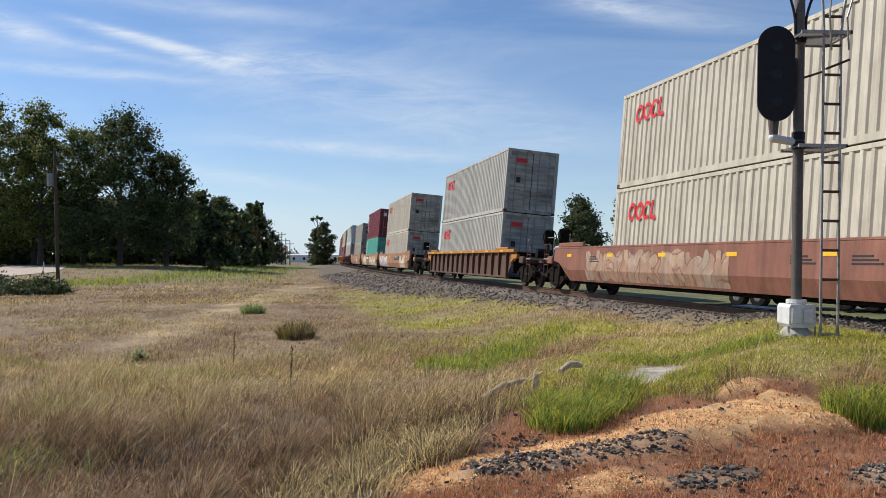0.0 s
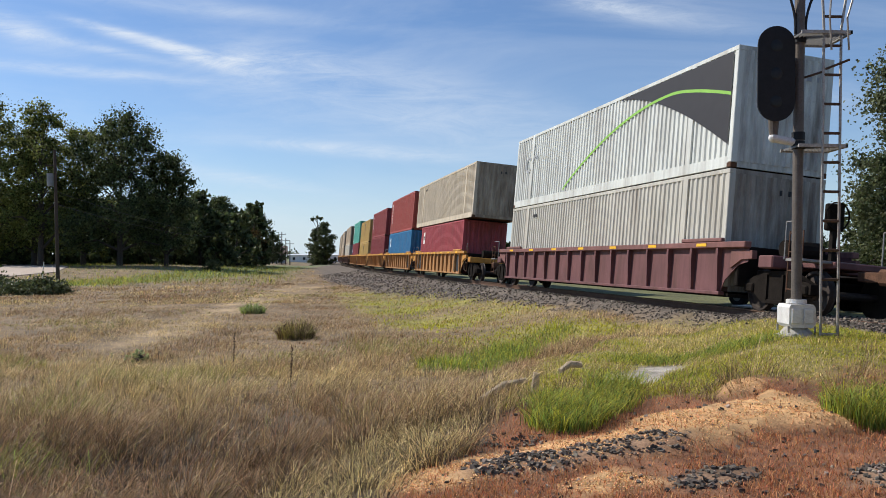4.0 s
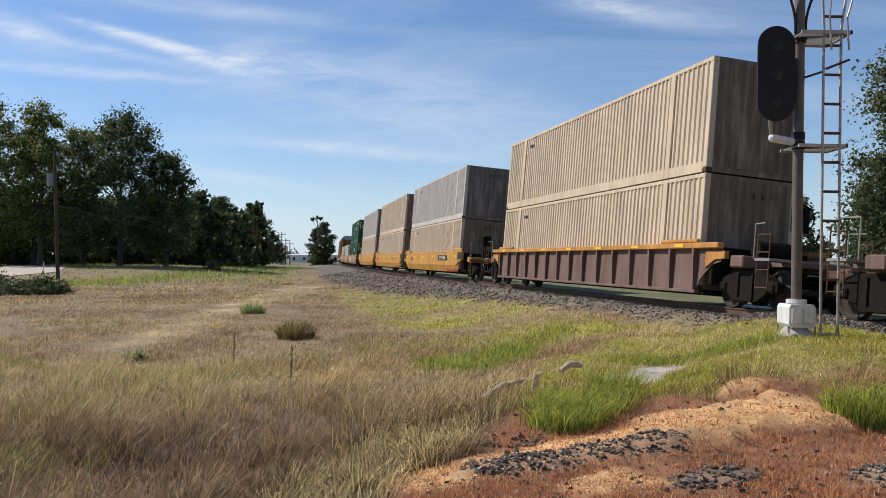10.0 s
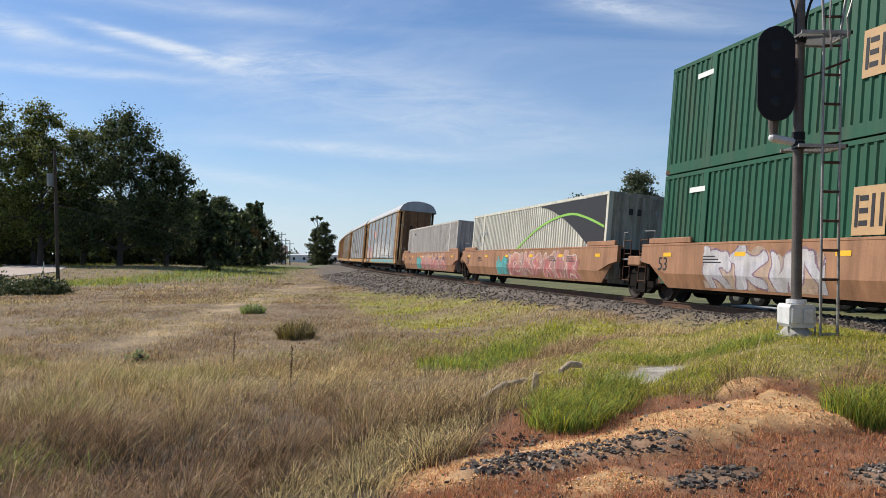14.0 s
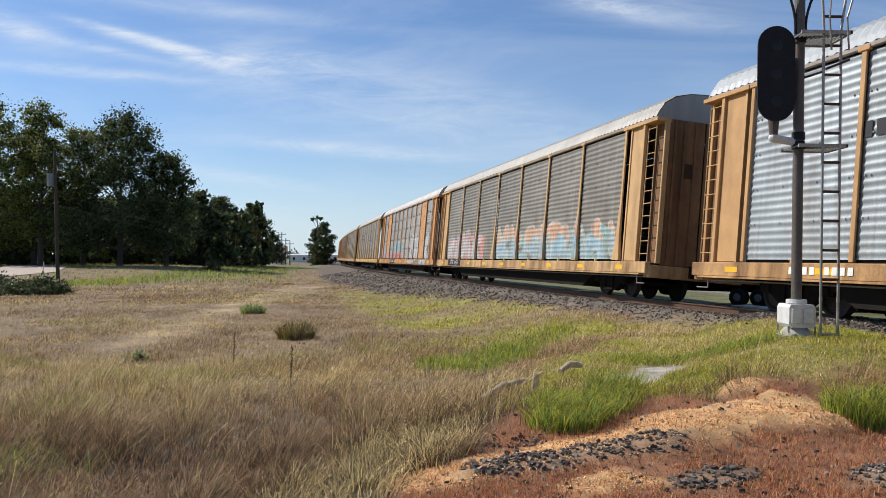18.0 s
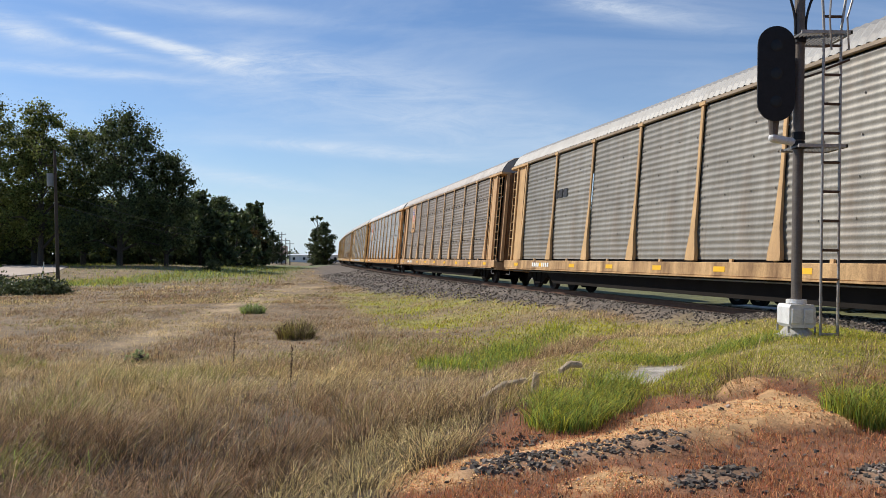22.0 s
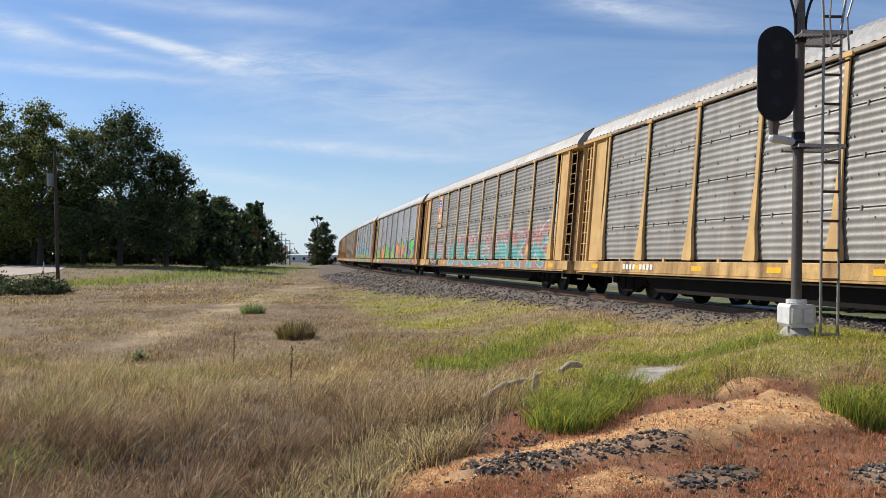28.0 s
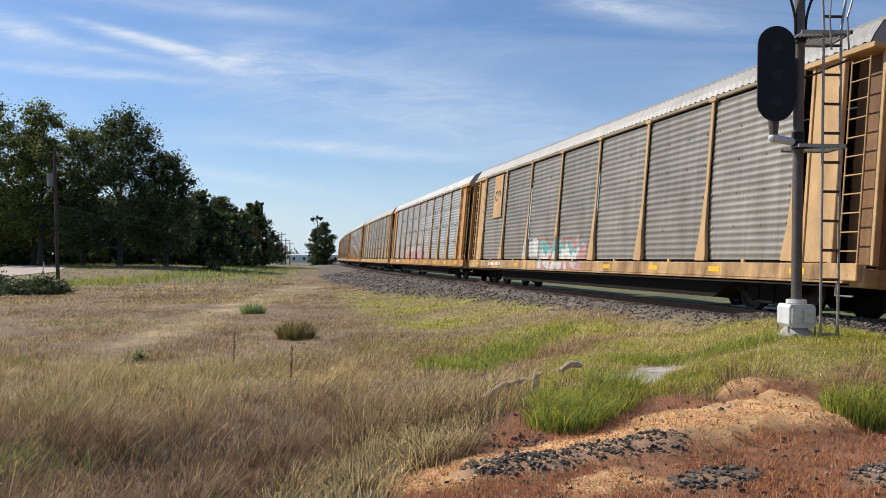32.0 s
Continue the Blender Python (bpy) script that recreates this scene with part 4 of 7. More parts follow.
def white_panel_mark(th, w, lx, h):
    plate(th, "emblem_panel", -lx + 0.85, -lx + 1.3, h - 1.15, h - 0.4, -w - 0.005, WHITE_MARK, "white panel with a dark emblem")
    plate(th, "emblem", -lx + 0.97, -lx + 1.18, h - 0.9, h - 0.65, -w - 0.009, DARK_MARK)
    for i in range(5):
        end_plate(th, "marking", 0.7, 0.76, 1.0 + i * 0.2, 1.12 + i * 0.2, lx + 0.012, WHITE_MARK)


def tall_mark(th, w, lx, h):
    """A big dark emblem: a rounded m shape over two small rings."""
    bm = bmn()
    for k in (-0.42, 0.0):
        outline_ring(bm, k + 0.21, 1.95, 0.27, 0.32, 0.13, -w - 0.006, 0, 3.1416)
    for k in (-0.48, -0.06, 0.36):
        box(bm, k, k + 0.13, -w - 0.008, -w - 0.004, 1.45, 1.97)
    part("emblem", bm, DARK_MARK, th, "large dark painted emblem")
    bm = bmn()
    outline_ring(bm, -0.22, 1.12, 0.2, 0.25, 0.09, -w - 0.006, 0.7, 5.6)
    outline_ring(bm, 0.25, 1.12, 0.2, 0.25, 0.09, -w - 0.006, 0.7, 5.6)
    part("emblem", bm, DARK_MARK, th, "dark painted emblem rings")


def green_wave(th, w, lx, h):
    """A dark grey end field edged by a sweeping green band, and a grey emblem."""
    bm, dk = bmn(), bmn()
    n = 26
    prev = None
    pd = None
    for i in range(n + 1):
        u = i / n
        x = -2.5 + u * (lx - 0.2 + 2.5)
        z = 0.35 + 2.0 * math.sin(u * 2.2) ** 0.9 * (0.98 if u < 0.75 else 0.98 - (u - 0.75) * 0.5)
        p, q = bm.verts.new((x, -w - 0.007, z + 0.05)), bm.verts.new((x, -w - 0.007, z - 0.03))
        if prev:
            bm.faces.new((prev[1], q, p, prev[0]))
        prev = (p, q)
        if u > 0.4:
            t = (u - 0.4) / 0.6
            a, b = dk.verts.new((x, -w - 0.006, h - 0.12)), dk.verts.new((x, -w - 0.006, h - 0.14 - 2.2 * t ** 1.6))
            if pd:
                dk.faces.new((pd[1], b, a, pd[0]))
            pd = (a, b)
    part("painted_band", bm, GREEN_MARK, th, "sweeping light green painted band")
    part("painted_field", dk, DARK_MARK, th, "dark grey painted corner field")
    for k, (a0, a1) in enumerate(((0.7, 5.6), (0.0, 3.14))):
        bm = bmn()
        outline_ring(bm, -lx + 1.6 + k * 0.75, h - 1.2, 0.33, 0.33, 0.1, -w - 0.008, a0, a1)
        part("emblem", bm, GREY_MARK, th)
    end_plate(th, "emblem", -0.6, -0.1, h - 0.7, h - 0.5, lx + 0.012, DARK_MARK)
    end_plate(th, "marking", 0.3, 0.9, h - 0.62, h - 0.5, lx + 0.012, GREY_MARK)


def green_box_marks(th, w, lx, h):
    plate(th, "emblem_panel", -1.1, -0.3, 1.1, 2.0, -w - 0.006, TAN_MARK, "tan square emblem panel")
    plate(th, "emblem", -1.03, -0.95, 1.25, 1.85, -w - 0.011, DARK_MARK)
    for zz in (1.27, 1.5, 1.73):
        plate(th, "emblem", -0.93, -0.72, zz, zz + 0.1, -w - 0.011, DARK_MARK)
    for xx in (-0.64, -0.44):
        plate(th, "emblem", xx, xx + 0.08, 1.25, 1.85, -w - 0.011, DARK_MARK)
    bm = bmn()
    prism(bm, [(2.55, 1.75), (2.8, 2.05), (3.05, 1.75), (2.8, 1.45)], "y", -w - 0.011, -w - 0.006)
    part("placard", bm, WHITE_MARK, th, "white diamond hazard placard")
    for x in (-6.8, 4.5, 6.6):
        plate(th, "marking", x, x + 0.7, h - 0.55, h - 0.42, -w - 0.006, WHITE_MARK)
    bm = bmn()
    prism(bm, [(-0.95, 1.95), (-0.73, 2.2), (-0.5, 1.95), (-0.73, 1.7)], "x", lx + 0.004, lx + 0.01)
    part("placard", bm, WHITE_MARK, th, "white diamond placard")
    end_plate(th, "emblem_panel", -0.25, 0.35, h - 0.6, h - 0.25, lx + 0.008, TAN_MARK)
    lettering("53'", 0.34, WHITE_MARK, th, end_at(lx + 0.012, 0.0, 1.45), "lettering")
    end_plate(th, "marking", -0.2, 0.3, 0.7, 0.95, lx + 0.008, GREY_MARK)
    for i in range(9):
        end_plate(th, "marking", 0.72, 0.8, 0.75 + i * 0.19, 0.87 + i * 0.19, lx + 0.008, WHITE_MARK)
    for k in (-1, 1):
        end_plate(th, "reflector", k * 1.1 - 0.06, k * 1.1 + 0.06, 1.7, h - 0.25, lx + 0.006, YELLOW_MARK)


def banner_mark(th, w, lx, h):
    """A white upright panel with dark letters as bars near the leading edge, seen from the side."""
    plate(th, "emblem_panel", -lx + 0.65, -lx + 1.25, 0.25, h - 0.3, -w - 0.005, WHITE_MARK, "white upright panel with dark characters")
    for i in range(8):
        plate(th, "marking", -lx + 0.8, -lx + 1.1, 0.4 + i * 0.27, 0.58 + i * 0.27, -w - 0.01, DARK_MARK)


def small_blue_mark(th, w, lx, h):
    plate(th, "emblem_panel", -lx + 0.6, -lx + 1.7, 1.5, 2.1, -w - 0.006, BLUE_MARK, "blue painted emblem panel")
    plate(th, "emblem", -lx + 0.75, -lx + 1.55, 1.68, 1.9, -w - 0.011, WHITE_MARK)


def door_marks(th, w, lx, h):
    end_plate(th, "placard", -0.85, -0.55, h - 0.75, h - 0.4, lx + 0.02, WHITE_MARK)
    for i in range(5):
        end_plate(th, "marking", 0.2, 0.8, h - 0.5 - 0.2 * i, h - 0.42 - 0.2 * i, lx + 0.02, GREY_MARK)
    column_bars(th, w, lx, h)


# ---- trucks and wheels ----
def lathe(bm, profile, seg=20):
    """Turns (radius, offset) pairs about the local y axis."""
    rings = []
    for r, y in profile:
        rings.append([bm.verts.new((r * math.cos(2 * math.pi * i / seg), y, r * math.sin(2 * math.pi * i / seg))) for i in range(seg)])
    for a, b in zip(rings, rings[1:]):
        for i in range(seg):
            bm.faces.new((a[i], a[(i + 1) % seg], b[(i + 1) % seg], b[i]))
    bm.faces.new(rings[0][::-1])
    bm.faces.new(rings[-1])
    bmesh.ops.recalc_face_normals(bm, faces=bm.faces)
    return bm


def truck_parts():
    """Meshes of a three-piece freight truck: frame, side frame, wheel set, spring."""
    ws = bmn()
    for sy in (-1, 1):
        lathe(ws, [(0.10, sy * 0.86), (0.14, sy * 0.84), (0.16, sy * 0.80), (0.36, sy * 0.775), (0.40, sy * 0.82), (0.457, sy * 0.82), (0.457, sy * 0.73), (0.485, sy * 0.70), (0.47, sy * 0.68), (0.36, sy * 0.70), (0.14, sy * 0.69)])
        for i in range(3):
            a = i * 2.0944
            box(ws, math.cos(a) * 0.07 - 0.02, math.cos(a) * 0.07 + 0.02, sy * 0.86, sy * 0.885, math.sin(a) * 0.07 - 0.02, math.sin(a) * 0.07 + 0.02)
    turned(tube(ws, (0, -1.05, 0), (0, 1.05, 0), 0.08, 10), Matrix())
    wheelset = mesh_of(ws, "wheelset", WHEEL_STEEL)
    sf = bmn()
    prism(sf, [(-1.12, 0.62), (-0.95, 0.68), (-0.45, 0.88), (0.45, 0.88), (0.95, 0.68), (1.12, 0.62), (1.12, 0.42), (0.8, 0.42), (0.42, 0.18), (-0.42, 0.18), (-0.8, 0.42), (-1.12, 0.42)], "y", -0.09, 0.09)
    box(sf, -0.28, 0.28, -0.13, 0.13, 0.16, 0.26, 0.02)
    box(sf, -0.3, -0.24, -0.13, 0.13, 0.24, 0.8)
    box(sf, 0.24, 0.3, -0.13, 0.13, 0.24, 0.8)
    for k in (-0.89, 0.89):
        box(sf, k - 0.16, k + 0.16, -0.14, 0.14, 0.4, 0.6, 0.03)
    side = mesh_of(sf, "side_frame", STEEL_DARK)
    sp = bmn()
    for k in (-0.14, 0.0, 0.14):
        for j in range(4):
            lathe_m = Matrix.Translation((k, 0, 0.31 + j * 0.068)) @ pose(0, 0, 0, 0, 0, 0)
            bmesh.ops.create_cone(sp, cap_ends=True, segments=7, radius1=0.06, radius2=0.06, depth=0.034, matrix=lathe_m)
    spring = mesh_of(sp, "spring", mat("spring_steel", (0.09, 0.075, 0.065), 0.6, 0.2, var=0.2))
    bo = bmn()
    box(bo, -0.2, 0.2, -1.05, 1.05, 0.45, 0.75, 0.03)
    tube(bo, (0, 0, 0.7), (0, 0, 0.92), 0.2, 12)
    for k in (-0.42, 0.42):
        box(bo, k - 0.04, k + 0.04, -0.7, 0.7, 0.36, 0.5)
    bolster = mesh_of(bo, "truck", STEEL_DARK)
    return bolster, side, wheelset, spring


BOLSTER, SIDE_FRAME, WHEELSET, SPRING = truck_parts()


def truck(parent, x, scale_base=0.89):
    t = part("truck", BOLSTER, None, parent, at=pose(x, 0, 0))
    for sy in (-1, 1):
        part("side_frame", SIDE_FRAME, None, t, at=pose(0, sy * 0.99, 0))
        part("spring", SPRING, None, t, at=pose(0, sy * 1.0, 0))
    for k in (scale_base, -scale_base):
        part("wheelset", WHEELSET, None, t, at=pose(k, 0, 0.457))
    return t


def ladder_rungs(parent, x, y, z0, z1, width, along="x", n=4, material=None, name="grab_ladder"):
    """A small ladder of round bars."""
    bm = bmn()
    for k in (-width / 2, width / 2):
        a = (x + k, y, z0) if along == "x" else (x, y + k, z0)
        b = (x + k, y, z1) if along == "x" else (x, y + k, z1)
        tube(bm, a, b, 0.016, 6)
    for i in range(n):
        z = z0 + 0.05 + (z1 - z0 - 0.1) * i / max(1, n - 1)
        a = (x - width / 2, y, z) if along == "x" else (x, y - width / 2, z)
        b = (x + width / 2, y, z) if along == "x" else (x, y + width / 2, z)
        tube(bm, a, b, 0.014, 6)
    return part(name, bm, material or GALV, parent)


def coupler(parent, x, sx):
    bm = bmn()
    box(bm, min(x, x + sx * 0.75), max(x, x + sx * 0.75), -0.09, 0.09, 0.76, 0.96, 0.02)
    box(bm, min(x + sx * 0.6, x + sx * 0.95), max(x + sx * 0.6, x + sx * 0.95), -0.17, 0.15, 0.7, 1.02, 0.05)
    return part("coupler", bm, RUST, parent)


# ---- well cars ----
def well_paint(key, colour, dirt=0.5):
    return mat("wagon_paint_" + key, colour, 0.6, var=0.15, scale=1.5, dirt=dirt + 0.1, dirt_colour=(0.06, 0.032, 0.02), bump=0.05, dirt_from=0.44, streak=0.14)


def well_ends(th, paint, x_in, x_out, sx, brake=False):
    """The platform over a truck: deck, bolster beam, grab irons, ladder and, on one end, the brake wheel."""
    a, b = sorted((sx * x_in, sx * x_out))
    part("end_deck", box(bmn(), a, b, -0.62, 0.62, 0.98, 1.12, 0.02), paint, th)
    part("end_bulkhead", box(bmn(), min(sx * x_in, sx * (x_in - 0.14)), max(sx * x_in, sx * (x_in - 0.14)), -1.3, 1.3, 0.5, 1.42, 0.02), STEEL_DARK, th)
    part("body_bolster", box(bmn(), min(sx * (x_in + 0.7), sx * (x_in + 1.2)), max(sx * (x_in + 0.7), sx * (x_in + 1.2)), -1.3, 1.3, 0.92, 1.2, 0.03), paint, th)
    for sy in (-1, 1):
        ladder_rungs(th, sx * (x_out - 0.35), sy * 1.28, 0.45, 1.7, 0.42, "x", 4, RUST)
        part("grab_iron", tube(tube(bmn(), (sx * (x_out - 0.8), sy * 1.2, 1.12), (sx * (x_out - 0.8), sy * 1.2, 1.9), 0.016, 6), (sx * (x_out - 0.8), sy * 1.2, 1.9), (sx * (x_out - 0.35), sy * 1.28, 1.9), 0.016, 6), GALV, th)
    part("cross_step", box(bmn(), min(sx * (x_out - 0.62), sx * (x_out - 0.1)), max(sx * (x_out - 0.62), sx * (x_out - 0.1)), -1.3, 1.3, 1.08, 1.13), GALV, th)
    part("brake_reservoir", turned(tube(bmn(), (sx * (x_in + 0.4), -0.45, 1.42), (sx * (x_in + 0.4), 0.45, 1.42), 0.2, 12), Matrix()), STEEL_DARK, th)
    if brake:
        wh = bmn()
        c = Vector((sx * (x_out - 0.15), -0.55, 2.05))
        prev = None
        for i in range(17):
            q = c + Vector((0.04, 0.28 * math.cos(i * math.pi / 8), 0.28 * math.sin(i * math.pi / 8)))
            if prev:
                tube(wh, prev, q, 0.018, 6)
            prev = q
        for i in range(5):
            a_ = i * 1.2566
            tube(wh, c + Vector((0.04, 0, 0)), c + Vector((0.04, 0.28 * math.cos(a_), 0.28 * math.sin(a_))), 0.012, 5)
        part("brake_wheel", wh, STEEL_DARK, th)
        part("brake_stand", box(box(bmn(), c.x - 0.12, c.x + 0.02, -0.75, -0.35, 1.75, 2.3, 0.03), c.x - 0.1, c.x, -0.6, -0.5, 1.1, 1.8), STEEL_DARK, th)


def ribbed_well(label, key, paint_rgb, chord_rgb, half=8.55, out=10.9, base=19.4, artic=False, lead=False, plates=None):
    """A well car with outside stakes below a box top chord."""
    th = thing("well_car", label, "freight car", "well cars of the train")
    paint, chord = well_paint(key, paint_rgb), well_paint(key + "_chord", chord_rgb, 0.35)
    for sy in (-1, 1):
        y0, y1 = sorted((sy * 1.305, sy * 1.48))
        part("top_chord", box(bmn(), -half - 0.55, half + 0.55, y0, y1, 1.36, 1.50, 0.015), chord, th, "yellow top chord")
        sp = bmn()
        prism(sp, [(-half - 0.5, 1.36), (half + 0.5, 1.36), (half + 0.5, 1.05), (half + 0.15, 0.98), (half - 0.35, 0.62), (half - 0.5, 0.34), (-half + 0.5, 0.34), (-half + 0.35, 0.62), (-half - 0.15, 0.98), (-half - 0.5, 1.05)], "y", sy * 1.325 - 0.012, sy * 1.325 + 0.012)
        part("side_sheet", sp, paint, th)
        part("bottom_chord", box(bmn(), -half + 0.4, half - 0.4, *sorted((sy * 1.28, sy * 1.44)), 0.27, 0.35, 0.01), paint, th)
        n = round(2 * half / 1.2)
        for i in range(n + 1):
            x = -half + 0.55 + i * (2 * half - 1.1) / n
            rb = bmn()
            prism(rb, [(sy * 1.335, 1.37), (sy * 1.465, 1.37), (sy * 1.465, 1.15), (sy * 1.42, 0.35), (sy * 1.335, 0.35)], "x", x - 0.045, x + 0.045)
            part("stake", rb, paint, th)
        for i in range(7):
            x = -half + 1.2 + i * (2 * half - 2.4) / 6
            part("reflector", box(bmn(), x - 0.22, x + 0.22, *sorted((sy * 1.482, sy * 1.488)), 1.40, 1.47), YELLOW_MARK, th)
        for sx in (-1, 1):
            part("guide_plate", box(bmn(), min(sx * (half - 0.4), sx * (half - 2.2)), max(sx * (half - 0.4), sx * (half - 2.2)), *sorted((sy * 1.36, sy * 1.46)), 1.505, 1.60, 0.02), chord, th)
            arch = bmn()
            prism(arch, [(sx * (half - 0.1), 1.3), (sx * (half + 0.7), 1.3), (sx * (half + 0.7), 1.12), (sx * (half + 0.3), 1.1), (sx * (half - 0.1), 0.9)], "y", sy * 1.32 - 0.06, sy * 1.32 + 0.06)
            part("arch_plate", arch, chord, th)
    part("well_floor", box(bmn(), -half + 0.3, half - 0.3, -1.26, 1.26, 0.24, 0.32), STEEL_DARK, th)
    if plates:
        for x0, x1, txt in plates:
            part("painted_panel", box(bmn(), x0, x1, -1.345, -1.338, 0.42, 1.3), BLACK_PAINT, th, "dark grey painted panel")
            if txt:
                lettering(txt, 0.34, WHITE_MARK, th, side_at((x0 + x1) / 2, -1.348, 0.8))
    for sx in (-1, 1):
        well_ends(th, chord if artic else paint, half + 0.1, out, sx, brake=(sx > 0 and not artic))
        if not artic or (lead and sx > 0):
            coupler(th, sx * out, sx)
    if artic:
        truck(th, -base / 2)
        if lead:
            truck(th, base / 2)
    else:
        truck(th, -base / 2)
        truck(th, base / 2)
    return th


def smooth_well(label, key, paint_rgb, half=9.3, base=19.8, lead=False, tail=False, name_plate=None, small=(), side_paint=None, dark_ends=False):
    """One unit of an articulated well car with smooth folded sides."""
    th = thing("well_car", label, "freight car", "well cars of the train")
    paint = well_paint(key, paint_rgb, 0.4)
    for sy in (-1, 1):
        part("top_flange", box(bmn(), -half, half, *sorted((sy * 1.30, sy * 1.475)), 1.44, 1.50, 0.01), paint, th)
        sb = bmn()
        secs = ((-half, 1.02), (-half + 0.5, 0.95), (-half + 1.3, 0.36), (half - 1.3, 0.36), (half - 0.5, 0.95), (half, 1.02))
        rows = []
        for x, zb in secs:
            fold = max(0.72, zb)
            low = 1.38 if zb > 0.9 else 1.33
            rows.append([sb.verts.new((x, sy * 1.47, 1.44)), sb.verts.new((x, sy * 1.47, fold + 0.001)), sb.verts.new((x, sy * low, zb)), sb.verts.new((x, sy * (low - 0.025), zb)), sb.verts.new((x, sy * 1.36, 1.44))])
        for r, q in zip(rows, rows[1:]):
            for i in range(5):
                sb.faces.new((r[i], q[i], q[(i + 1) % 5], r[(i + 1) % 5]))
        sb.faces.new(rows[0])
        sb.faces.new(rows[-1][::-1])
        bmesh.ops.recalc_face_normals(sb, faces=sb.faces)
        part("side_sill", sb, paint, th)
        for i in range(6):
            x = -half + 1.4 + i * (2 * half - 2.8) / 5
            part("reflector", box(bmn(), x - 0.2, x + 0.2, *sorted((sy * 1.472, sy * 1.478)), 1.16, 1.26), YELLOW_MARK, th)
        for sx in (-1, 1):
            part("guide_plate", box(bmn(), min(sx * (half - 0.3), sx * (half - 2.4)), max(sx * (half - 0.3), sx * (half - 2.4)), *sorted((sy * 1.36, sy * 1.44)), 1.505, 1.66, 0.02), paint, th)
            if dark_ends:
                part("painted_panel", box(bmn(), min(sx * (half - 1.0), sx * (half - 0.02)), max(sx * (half - 1.0), sx * (half - 0.02)), *sorted((sy * 1.472, sy * 1.476)), 1.04, 1.43), BLACK_PAINT, th, "black painted corner panel")
    part("well_floor", box(bmn(), -half + 1.2, half - 1.2, -1.14, 1.14, 0.28, 0.36), STEEL_DARK, th)
    if name_plate:
        x, txt = name_plate
        plate(th, "number_board", x - 1.25, x + 1.25, 0.98, 1.28, -1.474, BLACK_PAINT, "black board with white lettering")
        lettering(txt, 0.30, WHITE_MARK, th, side_at(x, -1.482, 1.125))
    for x, z, txt, size in small:
        lettering(txt, size, DARK_MARK, th, side_at(x, -1.476, z))
    for i, x in enumerate((3.6, 5.3, -6.2)):
        for k in range(3):
            plate(th, "marking", x, x + 0.75 - 0.12 * k, 1.0 + 0.07 * k, 1.035 + 0.07 * k, -1.473, DARK_MARK)
    for sx in (-1, 1):
        end = (lead and sx > 0) or (tail and sx < 0)
        well_ends(th, paint, half - 0.05, half + (1.6 if end else 0.62), sx, brake=end)
        if end:
            coupler(th, sx * (half + 1.6), sx)
    truck(th, -base / 2)
    if lead:
        truck(th, base / 2)
    return th


# ---- autorack cars ----
RACK_PANELS = {}
RACK_HALF, RACK_W = 13.25, 1.48
SHEET_LO, SHEET_HI = 1.08, 4.92


def ridge_rows(seams):
    """Depth and height of the rolled ridges of a side, sheet by sheet."""
    out = []
    for j in range(seams):
        lo, hi = SHEET_LO + (SHEET_HI - SHEET_LO) * j / seams + 0.014, SHEET_LO + (SHEET_HI - SHEET_LO) * (j + 1) / seams - 0.014
        n = max(1, round((hi - lo) / 0.156))
        p = (hi - lo) / n
        sheet = []
        for i in range(n):
            for k, dp in ((0.0, 0.5), (0.15, 0.9), (0.3, 1.0), (0.48, 0.75), (0.6, 0.25), (0.75, 0.0), (0.9, 0.15)):
                sheet.append((-RACK_W + 0.045 + 0.017 * dp, lo + (i + k) * p))
        sheet.append((-RACK_W + 0.06, hi))
        out.append(sheet)
    return out


def rack_panel(style, width, m, seams):
    """One bay of ridged side sheet between two posts, with the dark seams, straps and bolt heads of its sheets."""
    key = (style, round(width, 2))
    if key not in RACK_PANELS:
        bm = bmn()
        for sheet in ridge_rows(seams):
            rows = [(bm.verts.new((-width / 2, y, z)), bm.verts.new((width / 2, y, z))) for y, z in sheet]
            for r, q in zip(rows, rows[1:]):
                bm.faces.new((r[0], r[1], q[1], q[0])).smooth = True
        steps = [SHEET_LO + (SHEET_HI - SHEET_LO) * i / seams for i in range(1, seams)]
        for a in steps:
            box(bm, -width / 2, width / 2, -RACK_W + 0.10, -RACK_W + 0.105, a - 0.04, a + 0.04)
            for k in (-0.3, 0.02, 0.32):
                box(bm, k * width - 0.02, k * width + 0.02, -RACK_W + 0.025, -RACK_W + 0.06, a - 0.05, a + 0.04)
        for i in range(1, 5):
            z = SHEET_LO + (SHEET_HI - SHEET_LO) * i / 5
            for k in (-0.47, -0.43, -0.16, 0.16, 0.43, 0.47):
                box(bm, k * width - 0.014, k * width + 0.014, -RACK_W + 0.03, -RACK_W + 0.06, z - 0.015, z + 0.015)
        RACK_PANELS[key] = mesh_of(bm, "side_panel", m)
    return RACK_PANELS[key]


